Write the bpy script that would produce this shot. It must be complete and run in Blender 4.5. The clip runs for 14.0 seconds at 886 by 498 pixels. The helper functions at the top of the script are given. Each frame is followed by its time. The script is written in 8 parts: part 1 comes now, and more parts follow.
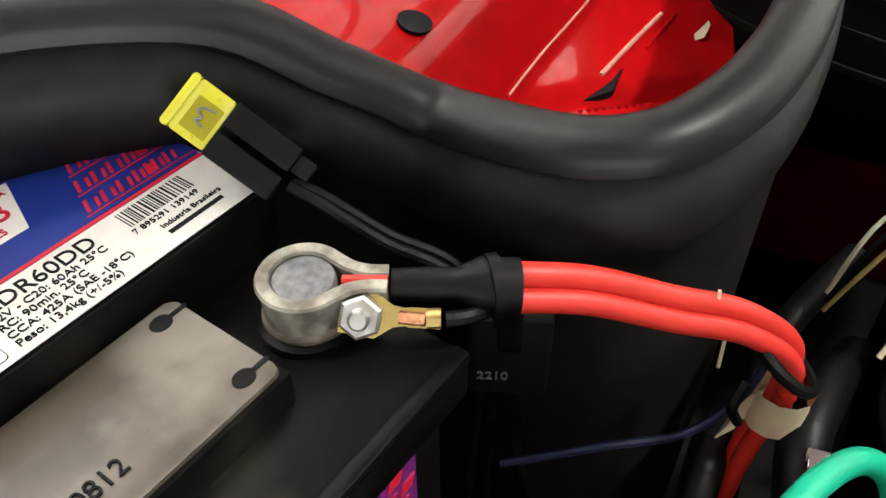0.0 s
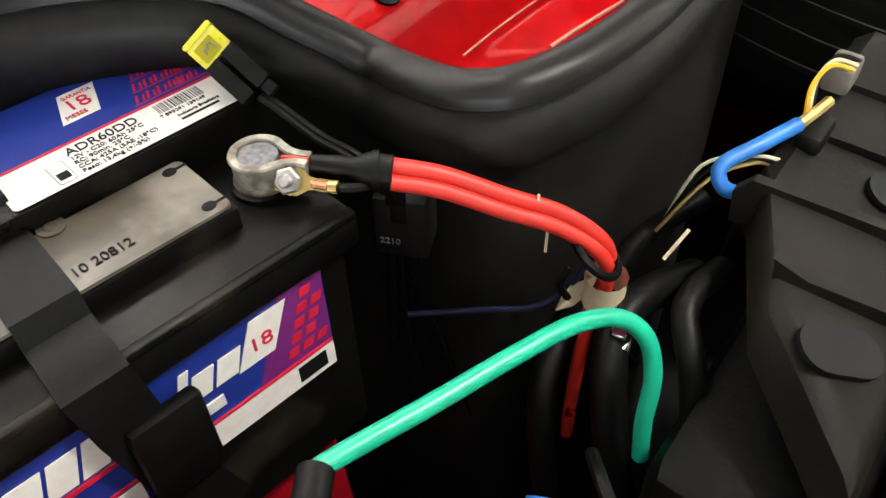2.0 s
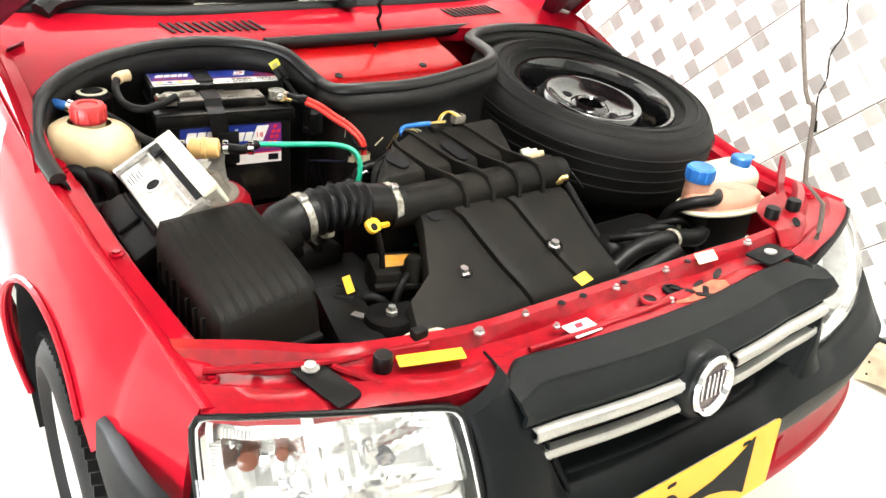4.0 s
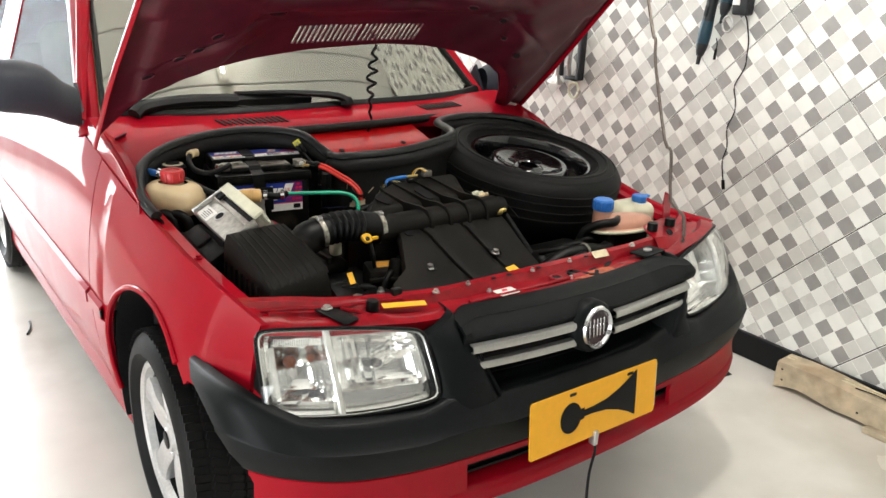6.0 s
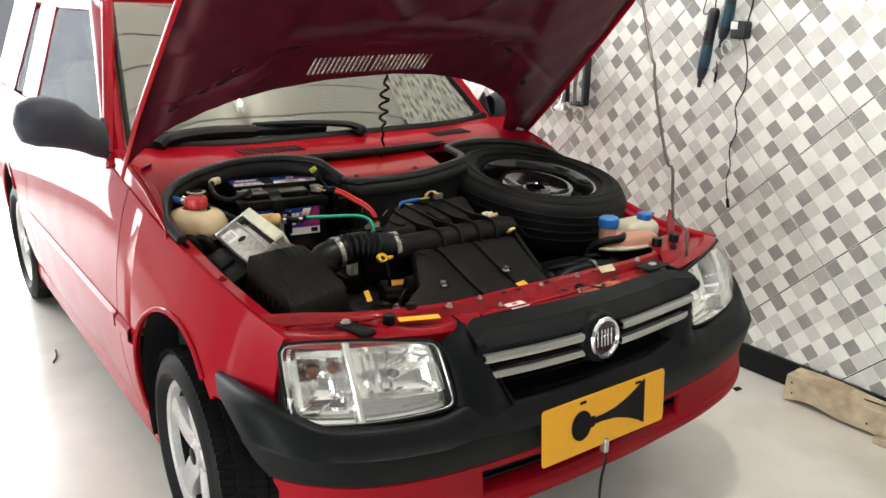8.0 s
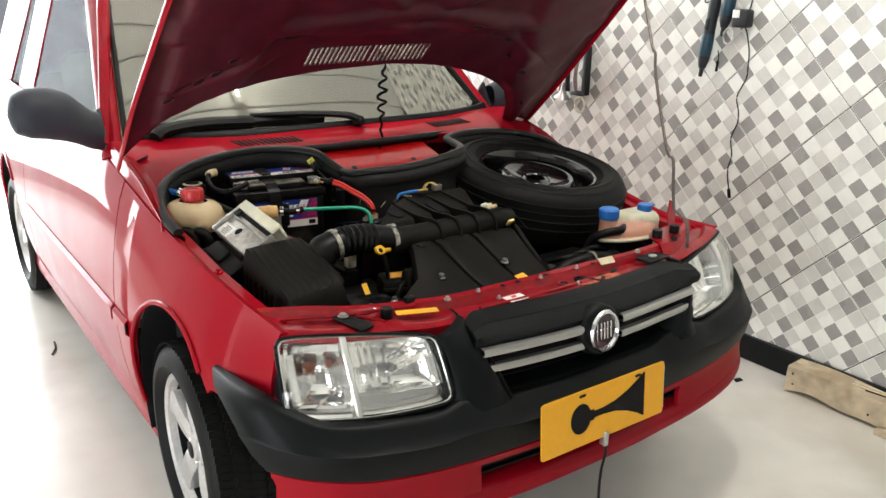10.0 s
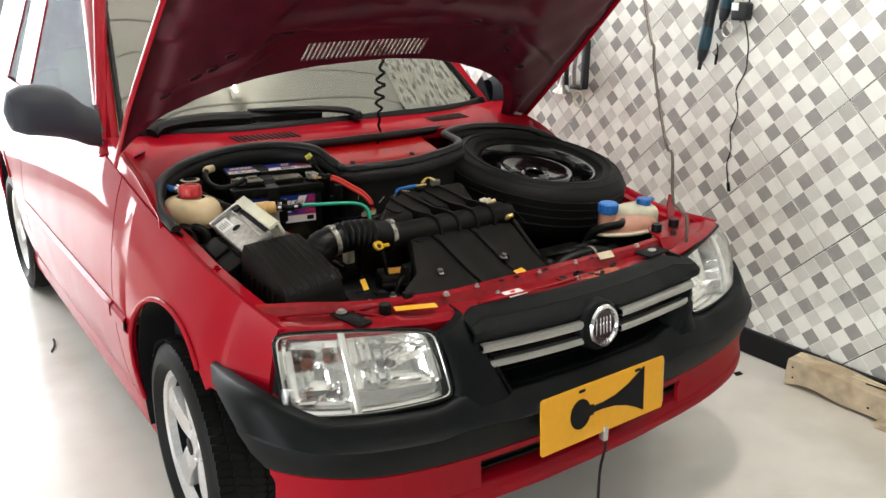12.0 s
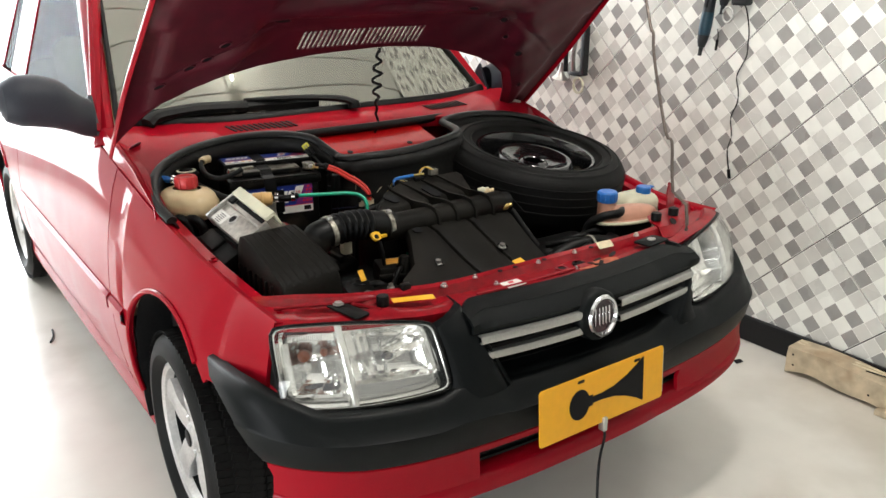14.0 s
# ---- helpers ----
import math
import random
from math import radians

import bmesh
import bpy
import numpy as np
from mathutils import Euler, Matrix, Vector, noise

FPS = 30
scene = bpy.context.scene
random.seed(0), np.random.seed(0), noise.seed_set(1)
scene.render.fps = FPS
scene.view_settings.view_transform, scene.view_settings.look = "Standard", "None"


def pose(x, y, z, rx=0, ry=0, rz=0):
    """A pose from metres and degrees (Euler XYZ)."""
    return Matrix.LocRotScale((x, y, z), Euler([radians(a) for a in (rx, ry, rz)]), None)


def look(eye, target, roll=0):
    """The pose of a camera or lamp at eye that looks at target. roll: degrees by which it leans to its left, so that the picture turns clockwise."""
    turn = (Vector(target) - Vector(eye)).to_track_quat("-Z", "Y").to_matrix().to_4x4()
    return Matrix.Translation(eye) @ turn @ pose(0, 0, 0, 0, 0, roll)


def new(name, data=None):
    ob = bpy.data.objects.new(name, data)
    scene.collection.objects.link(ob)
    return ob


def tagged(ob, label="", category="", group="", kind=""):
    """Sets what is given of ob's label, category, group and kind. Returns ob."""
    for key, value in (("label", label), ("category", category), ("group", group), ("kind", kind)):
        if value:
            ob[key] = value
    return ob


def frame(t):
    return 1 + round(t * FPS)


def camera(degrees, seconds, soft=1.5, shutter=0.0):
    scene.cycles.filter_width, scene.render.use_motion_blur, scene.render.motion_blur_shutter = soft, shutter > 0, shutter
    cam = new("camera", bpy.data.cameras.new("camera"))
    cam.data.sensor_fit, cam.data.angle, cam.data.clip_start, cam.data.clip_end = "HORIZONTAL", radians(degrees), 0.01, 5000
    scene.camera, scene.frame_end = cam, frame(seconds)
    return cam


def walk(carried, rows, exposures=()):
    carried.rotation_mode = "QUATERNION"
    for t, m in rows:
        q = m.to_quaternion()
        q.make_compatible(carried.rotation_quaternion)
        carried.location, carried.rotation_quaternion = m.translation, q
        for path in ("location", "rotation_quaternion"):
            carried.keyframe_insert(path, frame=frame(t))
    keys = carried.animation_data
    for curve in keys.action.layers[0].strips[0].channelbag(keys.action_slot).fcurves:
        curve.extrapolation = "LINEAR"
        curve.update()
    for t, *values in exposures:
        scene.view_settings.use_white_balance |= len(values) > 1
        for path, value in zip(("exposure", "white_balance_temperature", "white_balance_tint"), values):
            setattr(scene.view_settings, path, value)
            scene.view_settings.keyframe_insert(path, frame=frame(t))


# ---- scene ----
cam = camera(57.4, 14.0)
PATH = [
    (0, (-0.41, 0.788, 1.085), (0.882, 1.457, -0.286), -0.4),
    (0.5, (-0.41, 0.799, 1.083), (0.852, 1.467, -0.318), -0.3),
    (1, (-0.415, 0.803, 1.087), (0.831, 1.458, -0.335), 0.5),
    (1.5, (-0.419, 0.794, 1.096), (0.827, 1.432, -0.332), 1.5),
    (2, (-0.469, 0.639, 1.158), (0.64, 1.502, -0.264), -1.8),
    (2.5, (-0.572, 0.329, 1.243), (0.364, 1.592, 0.006), -3.4),
    (3, (-0.754, 0.074, 1.329), (0.284, 1.404, 0.238), 1.0),
    (3.5, (-0.851, -0.166, 1.364), (0.239, 1.184, 0.37), 2.5),
    (4, (-0.921, -0.464, 1.374), (0.183, 0.929, 0.447), 5.7),
    (4.2, (-0.957, -0.545, 1.391), (0.166, 0.889, 0.466), 5.6),
    (6.3, (-1.256, -1.085, 1.414), (-0.119, 0.446, 0.790), 1.9),
    (6.5, (-1.266, -1.104, 1.414), (-0.153, 0.446, 0.813), 1.3),
    (7, (-1.27, -1.109, 1.417), (-0.158, 0.457, 0.86), 0.6),
    (7.5, (-1.282, -1.111, 1.415), (-0.165, 0.451, 0.856), 0.7),
    (8, (-1.283, -1.113, 1.411), (-0.164, 0.436, 0.821), 0.9),
    (10.5, (-1.264, -1.1, 1.415), (-0.151, 0.444, 0.798), 0.7),
    (11, (-1.263, -1.099, 1.416), (-0.146, 0.441, 0.8), 0.7),
    (11.5, (-1.262, -1.098, 1.41), (-0.146, 0.44, 0.785), 0.7),
    (12, (-1.261, -1.099, 1.413), (-0.151, 0.441, 0.785), 0.5),
    (12.5, (-1.254, -1.099, 1.415), (-0.149, 0.441, 0.778), 0.4),
    (13, (-1.254, -1.099, 1.417), (-0.151, 0.441, 0.776), 0.4),
    (13.5, (-1.254, -1.095, 1.417), (-0.151, 0.442, 0.767), 0.2),
    (14, (-1.246, -1.09, 1.419), (-0.144, 0.442, 0.758), 0.2),
]
walk(cam, [(t, look(eye, target, roll)) for t, eye, target, roll in PATH],
     [(0.0, 1.05), (0.5, 0.97), (1.5, 1.0), (2.0, 1.22), (2.5, 1.62), (3.0, 3.15), (3.5, 2.65), (4.0, 1.60), (4.2, 1.15), (6.3, 0.2), (7.0, 0.06), (14.0, 0.06)])

# ---- light ----
world = bpy.data.worlds.new("daylight")
scene.world = world
world.use_nodes = True
wn = world.node_tree
sky = wn.nodes.new("ShaderNodeTexSky")
sky.sky_type, sky.sun_disc = "NISHITA", False
sky.sun_elevation, sky.sun_rotation = radians(48), radians(-110)
wn.nodes["Background"].inputs[1].default_value = 0.10
wn.links.new(sky.outputs[0], wn.nodes["Background"].inputs[0])


def area_lamp(name, eye, target, sx, sy, watts, colour):
    data = bpy.data.lights.new(name, "AREA")
    data.shape, data.size, data.size_y, data.energy, data.color = "RECTANGLE", sx, sy, watts, colour
    ob = new(name, data)
    ob.matrix_world = look(eye, target)
    return ob


sun = new("sun", bpy.data.lights.new("sun", "SUN"))
sun.data.energy, sun.data.angle, sun.data.color = 3.0, radians(0.5), (1, 0.95, 0.88)
sun.matrix_world = look((-6, 1.0, 7.5), (0, 0, 0))
area_lamp("rear_opening_light", (-0.95, 6.05, 1.3), (-0.95, 0, 1.0), 3.3, 2.3, 360, (0.93, 0.97, 1.0))
# added fill lamp in an unseen side opening, to light flank and nose
area_lamp("side_opening_light", (-3.2, -0.6, 0.48), (0, -0.6, 0.48), 3.0, 0.8, 68, (0.93, 0.97, 1.0))
# second entry is an added, unseen lamp that fills light on the nose
for lx, ly, watts in ((0.2, 1.75, 9), (0.15, -0.10, 52)):
    glow = new("tube_lamp_light", bpy.data.lights.new("tube_lamp_light", "POINT"))
    glow.data.energy, glow.data.color, glow.data.shadow_soft_size = watts, (1.0, 0.96, 0.9), 0.06
    glow.matrix_world = pose(lx, ly, 2.58)

# ---- materials ----


def material(name, colour, rough=0.5, metal=0.0, vary=0.15, scale=30.0, bump=0.05, coat=0.0, stain=None, stain_scale=4.0,
             stain_cover=0.5, spec=0.5, piece=0.0, distance=0.002, coords="Object"):
    m = bpy.data.materials.new(name)
    m.use_nodes = True
    nt = m.node_tree
    n, link = nt.nodes, nt.links.new
    p = n["Principled BSDF"]
    tc = n.new("ShaderNodeTexCoord")
    fine = n.new("ShaderNodeTexNoise")
    fine.inputs["Scale"].default_value, fine.inputs["Detail"].default_value = scale, 6
    link(tc.outputs[coords], fine.inputs["Vector"])
    big = n.new("ShaderNodeTexNoise")
    big.inputs["Scale"].default_value, big.inputs["Detail"].default_value = stain_scale, 5
    link(tc.outputs[coords], big.inputs["Vector"])
    ramp = n.new("ShaderNodeMapRange")
    ramp.inputs["To Min"].default_value, ramp.inputs["To Max"].default_value = 1 - vary, 1 + vary
    ramp.inputs["From Min"].default_value, ramp.inputs["From Max"].default_value = 0.3, 0.7
    link(fine.outputs[0], ramp.inputs["Value"])
    mul = n.new("ShaderNodeMix")
    mul.data_type, mul.blend_type = "RGBA", "MULTIPLY"
    mul.inputs[0].default_value = 1
    mul.inputs[6].default_value = (*colour, 1)
    link(ramp.outputs[0], mul.inputs[7])
    last = mul.outputs[2]
    if stain:
        cover = n.new("ShaderNodeMapRange")
        cover.inputs["From Min"].default_value, cover.inputs["From Max"].default_value = stain_cover, stain_cover + 0.18
        cover.inputs["To Max"].default_value = 0.8
        link(big.outputs[0], cover.inputs["Value"])
        mix = n.new("ShaderNodeMix")
        mix.data_type = "RGBA"
        mix.inputs[7].default_value = (*stain, 1)
        link(cover.outputs[0], mix.inputs[0])
        link(last, mix.inputs[6])
        last = mix.outputs[2]
    if piece:
        info = n.new("ShaderNodeObjectInfo")
        pr = n.new("ShaderNodeMapRange")
        pr.inputs["To Min"].default_value, pr.inputs["To Max"].default_value = 1 - piece, 1 + piece
        link(info.outputs["Random"], pr.inputs["Value"])
        mp = n.new("ShaderNodeMix")
        mp.data_type, mp.blend_type = "RGBA", "MULTIPLY"
        mp.inputs[0].default_value = 1
        link(last, mp.inputs[6])
        link(pr.outputs[0], mp.inputs[7])
        last = mp.outputs[2]
    link(last, p.inputs["Base Color"])
    rr = n.new("ShaderNodeMapRange")
    rr.inputs["To Min"].default_value, rr.inputs["To Max"].default_value = max(0.02, rough - 0.1), min(1, rough + 0.12)
    link(big.outputs[0], rr.inputs["Value"])
    link(rr.outputs[0], p.inputs["Roughness"])
    p.inputs["Metallic"].default_value = metal
    p.inputs["Specular IOR Level"].default_value = spec
    p.inputs["Coat Weight"].default_value = coat
    p.inputs["Coat Roughness"].default_value = 0.04
    if bump:
        b = n.new("ShaderNodeBump")
        b.inputs["Strength"].default_value, b.inputs["Distance"].default_value = bump, distance
        link(fine.outputs[0], b.inputs["Height"])
        link(b.outputs[0], p.inputs["Normal"])
    return m


def pane_material(name, tint, gloss=0.09, thin=0.0):
    """Thin glazing: clear through, with a plain mirror share on top that grows at grazing angles."""
    m = bpy.data.materials.new(name)
    m.use_nodes = True
    nt = m.node_tree
    n = nt.nodes
    out = n["Material Output"]
    clear, shine, mix, fres = n.new("ShaderNodeBsdfTransparent"), n.new("ShaderNodeBsdfGlossy"), n.new("ShaderNodeMixShader"), n.new("ShaderNodeFresnel")
    clear.inputs[0].default_value = (*tint, 1)
    shine.inputs["Color"].default_value = (*[min(1, c ** 0.6 * 1.02) for c in tint], 1) if gloss > 0.2 else (1, 1, 1, 1)
    shine.inputs["Roughness"].default_value = 0.03
    fres.inputs["IOR"].default_value = 1 + gloss * 6
    share = fres.outputs[0]
    if thin:
        facing, power, scale_ = n.new("ShaderNodeLayerWeight"), n.new("ShaderNodeMath"), n.new("ShaderNodeMath")
        facing.inputs[0].default_value = 0.5
        power.operation, power.inputs[1].default_value = "POWER", 5
        scale_.operation, scale_.inputs[1].default_value, scale_.inputs[2].default_value = "MULTIPLY_ADD", thin, gloss
        nt.links.new(facing.outputs["Facing"], power.inputs[0])
        nt.links.new(power.outputs[0], scale_.inputs[0])
        share = scale_.outputs[0]
    nt.links.new(share, mix.inputs[0])
    nt.links.new(clear.outputs[0], mix.inputs[1])
    nt.links.new(shine.outputs[0], mix.inputs[2])
    nt.links.new(mix.outputs[0], out.inputs[0])
    return m


RED = material("red_car_paint", (0.29, 0.0025, 0.011), 0.45, 0.0, 0.05, 400, 0.0, coat=0.29, spec=0.02)
BAYRED = material("red_bay_paint", (0.24, 0.003, 0.009), 0.42, 0.0, 0.15, 60, 0.02, coat=0.4, spec=0.1, stain=(0.42, 0.03, 0.012), stain_cover=0.60)
# bay red in a brighter copy: light on the trough is in its colour
TROUGHRED = material("glossy_lit_red_trough", (0.46, 0.0030, 0.005), 0.35, 0.0, 0.1, 60, 0.02, coat=0.4, spec=0.1, stain=(0.35, 0.004, 0.006), stain_cover=0.6)
# car red darkened: the bonnet's own shade is put into this colour
HOODRED = material("shaded_red_hood_underside", (0.068, 0.0050, 0.0125), 0.45, 0.0, 0.2, 25, 0.03, coat=0.12, spec=0.3, stain=(0.044, 0.003, 0.008), stain_cover=0.5)
# black shell lifted to blue-grey: the glare over it is in this colour
MIRRORSHELL = material("glare_grey_mirror_plastic", (0.030, 0.034, 0.044), 0.48, 0, 0.15, 500, 0.08, spec=0.3, stain=(0.045, 0.050, 0.060), stain_cover=0.6)
BUMPER = material("charcoal_bumper_plastic", (0.0034, 0.0044, 0.0047), 0.46, 0, 0.15, 600, 0.12, spec=0.14, stain=(0.0070, 0.0084, 0.0088), stain_cover=0.6)
LINER = material("black_liner_plastic", (0.0065, 0.0065, 0.0068), 0.55, 0, 0.3, 120, 0.08, spec=0.18, stain=(0.013, 0.0125, 0.0115), stain_cover=0.6, stain_scale=9)
# liner plastic in a lighter copy for the lit wall, with pale scuffs
LINERWALL = material("lit_scuffed_liner_plastic", (0.0085, 0.0083, 0.0080), 0.52, 0, 0.3, 120, 0.10, spec=0.22, stain=(0.018, 0.0168, 0.0148), stain_cover=0.56, stain_scale=9)
SEAL = material("rubber_seal", (0.008, 0.0078, 0.0075), 0.42, 0, 0.25, 90, 0.05, spec=0.3, stain=(0.022, 0.020, 0.018), stain_cover=0.62, stain_scale=7)
PLASTIC = material("black_engine_plastic", (0.0032, 0.0032, 0.0032), 0.47, 0, 0.2, 300, 0.12, spec=0.14, stain=(0.008, 0.0075, 0.007), stain_cover=0.6, stain_scale=8)
DUSTY = material("dusty_black_plastic", (0.0066, 0.0060, 0.0050), 0.54, 0, 0.2, 300, 0.15, spec=0.10, stain=(0.0150, 0.0132, 0.0106), stain_cover=0.5, stain_scale=6)
CASE = material("battery_case", (0.0042, 0.0040, 0.0038), 0.30, 0, 0.3, 150, 0.08, spec=0.14, stain=(0.040, 0.033, 0.023), stain_cover=0.58, stain_scale=13)
# pale stain blotches stand in for reflections on the worn cover
COVERPLATE = material("worn_cover_with_sheen_blotches", (0.085, 0.071, 0.054), 0.34, 0.0, 0.35, 60, 0.1, stain=(0.30, 0.275, 0.24), stain_cover=0.53, stain_scale=19)
RUBBER = material("tyre_rubber", (0.0056, 0.0055, 0.0053), 0.62, 0, 0.25, 180, 0.15, spec=0.17, stain=(0.0125, 0.0116, 0.0102), stain_cover=0.6, stain_scale=5)
HOSE = material("hose_rubber", (0.0042, 0.0042, 0.0042), 0.46, 0, 0.25, 200, 0.1, spec=0.18)
DULLSTEEL = material("dull_brown_steel", (0.13, 0.105, 0.09), 0.5, 0.6, 0.2, 90, 0.05)
DARKBLUE = material("dark_blue_wire", (0.004, 0.008, 0.035), 0.4, 0, 0.1, 60, 0)
CHROME = material("chrome", (0.75, 0.75, 0.76), 0.12, 1.0, 0.04, 80, 0.0)
SATIN = material("satin_grille_bar", (0.50, 0.50, 0.48), 0.35, 0.9, 0.08, 200, 0.02)
ALLOY = material("alloy_rim_silver", (0.62, 0.61, 0.60), 0.35, 0.75, 0.1, 120, 0.03, stain=(0.3, 0.28, 0.25), stain_cover=0.6)
CASTALU = material("cast_aluminium", (0.50, 0.48, 0.44), 0.42, 0.85, 0.2, 90, 0.12, stain=(0.25, 0.23, 0.2), stain_cover=0.6)
STEEL = material("zinc_steel", (0.55, 0.54, 0.52), 0.35, 0.9, 0.15, 90, 0.05, stain=(0.3, 0.26, 0.2), stain_cover=0.6)
MOUNT = material("dusty_mount_rubber", (0.15, 0.135, 0.11), 0.7, 0, 0.25, 60, 0.1, spec=0.2, stain=(0.085, 0.075, 0.06), stain_cover=0.5, stain_scale=14)
LEAD = material("dull_lead", (0.19, 0.19, 0.20), 0.55, 0.3, 0.45, 260, 0.2, stain=(0.4, 0.38, 0.34), stain_cover=0.55, stain_scale=60)
CLAMP = material("tinned_clamp", (0.38, 0.37, 0.31), 0.48, 0.45, 0.4, 160, 0.35, stain=(0.11, 0.085, 0.065), stain_cover=0.42, stain_scale=70)
COLLAR = material("brownish_lead_collar", (0.20, 0.165, 0.135), 0.55, 0.35, 0.4, 180, 0.3, stain=(0.33, 0.30, 0.25), stain_cover=0.52, stain_scale=60)
BRASS = material("yellow_passivated_metal", (0.62, 0.46, 0.17), 0.35, 0.9, 0.15, 120, 0.05)
BLACKSTEEL = material("black_steel_rim", (0.004, 0.004, 0.0044), 0.14, 0.0, 0.2, 60, 0.05, spec=0.5, coat=0.5, stain=(0.22, 0.20, 0.14), stain_cover=0.69, stain_scale=14)
REDCABLE = material("red_cable", (0.62, 0.03, 0.02), 0.45, 0, 0.1, 60, 0.03, stain=(0.45, 0.05, 0.04), stain_cover=0.6)
GREENHOSE = material("green_hose", (0.01, 0.42, 0.25), 0.35, 0, 0.08, 40, 0.02)
BLUE = material("blue_plastic", (0.02, 0.16, 0.52), 0.4, 0, 0.1, 60, 0.03)
REDCAP = material("red_plastic_cap", (0.58, 0.04, 0.04), 0.4, 0, 0.15, 60, 0.03)
TANK = material("yellowed_tank_plastic", (0.66, 0.50, 0.29), 0.4, 0, 0.12, 20, 0.03, stain=(0.45, 0.30, 0.15), stain_cover=0.6, stain_scale=12)
PALETANK = material("pale_tank_plastic", (0.62, 0.60, 0.45), 0.4, 0, 0.12, 20, 0.03)
FLUID = material("reddish_fluid_tank", (0.50, 0.25, 0.17), 0.4, 0, 0.15, 20, 0.03, stain=(0.6, 0.45, 0.35), stain_cover=0.55, stain_scale=14)
AMBER = material("amber_filter_plastic", (0.68, 0.42, 0.16), 0.35, 0, 0.15, 30, 0.03)
YELLOW = material("yellow_plastic", (0.75, 0.42, 0.02), 0.4, 0, 0.1, 40, 0.03)
FUSEWINDOW = material("fuse_window_yellow", (0.34, 0.31, 0.02), 0.15, 0, 0.15, 60, 0.02, coat=0.6)
FUSEYELLOW = material("yellow_fuse_plastic", (0.60, 0.56, 0.04), 0.2, 0, 0.1, 60, 0.02, coat=0.5)
WHITE = material("white_paper", (0.78, 0.76, 0.72), 0.5, 0, 0.05, 200, 0.02, stain=(0.62, 0.58, 0.5), stain_cover=0.62, stain_scale=20)
INK = material("black_ink", (0.006, 0.006, 0.007), 0.6, 0, 0.05, 100, 0, spec=0.15)
LABELBLUE = material("blue_label_ink", (0.012, 0.03, 0.24), 0.35, 0, 0.08, 100, 0.01)
LABELRED = material("red_label_ink", (0.60, 0.015, 0.04), 0.35, 0, 0.08, 100, 0.01)
LABELMAUVE = material("purple_label_ink", (0.16, 0.02, 0.17), 0.35, 0, 0.08, 100, 0.01)
PLATEYELLOW = material("yellow_plate_paint", (0.86, 0.41, 0.008), 0.4, 0, 0.03, 60, 0.01)
STICKER = material("orange_sticker", (0.85, 0.45, 0.02), 0.45, 0, 0.05, 60, 0.01)
TAPE = material("masking_tape", (0.62, 0.53, 0.36), 0.7, 0, 0.15, 60, 0.1, stain=(0.35, 0.3, 0.22), stain_cover=0.6, stain_scale=40)
BEIGE = material("beige_upholstery", (0.80, 0.76, 0.44), 0.85, 0, 0.12, 120, 0.1)
# dashboard grey paled: the windscreen's pale yellow reflection is in this colour
DASH = material("reflection_paled_dashboard", (0.40, 0.39, 0.27), 0.7, 0, 0.15, 300, 0.15)
WOOD = material("rough_pine", (0.47, 0.38, 0.26), 0.75, 0, 0.25, 18, 0.2, stain=(0.28, 0.18, 0.1), stain_cover=0.58, stain_scale=6, distance=0.004)
SKIRT = material("black_skirting_tile", (0.0045, 0.0048, 0.0062), 0.3, 0, 0.2, 60, 0.02, spec=0.25)
FLOOR = material("cream_polished_floor", (0.74, 0.71, 0.65), 0.22, 0, 0.03, 8, 0.0, stain=(0.50, 0.46, 0.39), stain_cover=0.5, stain_scale=1.2)
PLASTER = material("white_plaster", (0.78, 0.77, 0.74), 0.85, 0, 0.05, 30, 0.1)
# grey of the unseen walls, toned to dim what the car paint reflects
GREYWALL = material("unseen_wall_grey", (0.23, 0.228, 0.22), 0.85, 0, 0.08, 30, 0.1)
PVC = material("white_pvc_ceiling", (0.85, 0.85, 0.82), 0.4, 0, 0.04, 30, 0.02)
ASPHALT = material("street_asphalt", (0.25, 0.245, 0.24), 0.9, 0, 0.2, 40, 0.2)
GROUT = material("grey_grout", (0.09, 0.087, 0.083), 0.9, 0, 0.2, 60, 0.1)
TOOLBLACK = material("black_tool_grip", (0.008, 0.010, 0.012), 0.5, 0, 0.2, 200, 0.1)
TOOLBLUE = material("teal_tool_body", (0.008, 0.040, 0.062), 0.4, 0, 0.2, 100, 0.05)
TUBE = bpy.data.materials.new("lamp_tube")
TUBE.use_nodes = True
TUBE.node_tree.nodes["Principled BSDF"].inputs["Emission Color"].default_value = (1, 0.98, 0.95, 1)
TUBE.node_tree.nodes["Principled BSDF"].inputs["Emission Strength"].default_value = 18
GLASS = pane_material("car_glass", (0.96, 0.99, 0.78), 0.34)
REARGLASS = pane_material("rear_glass", (0.93, 0.95, 0.93), 0.03)
TINTED = pane_material("dark_window_glass", (0.48, 0.51, 0.57), 0.008, thin=0.04)
LENS = pane_material("headlight_lens", (0.985, 0.985, 0.98), 0.03, thin=0.6)
MIRROR = material("headlight_reflector", (0.85, 0.85, 0.83), 0.2, 0.7, 0.03, 30, 0.0)
FACET = material("mirror_facets", (0.93, 0.93, 0.91), 0.16, 0.88, 0.02, 30, 0.0)
LAMPFRAME = material("pale_lamp_trim", (0.86, 0.86, 0.83), 0.18, 0.6, 0.05, 40, 0.0)
WORNLABEL = material("worn_orange_label", (0.50, 0.22, 0.02), 0.6, 0, 0.3, 60, 0.05, stain=(0.25, 0.17, 0.08), stain_cover=0.5, stain_scale=40)
BULB = material("amber_bulb", (0.17, 0.055, 0.03), 0.25, 0, 0.1, 60, 0)


WALL_X, TILE, CELLS = 1.475, 0.379, 7
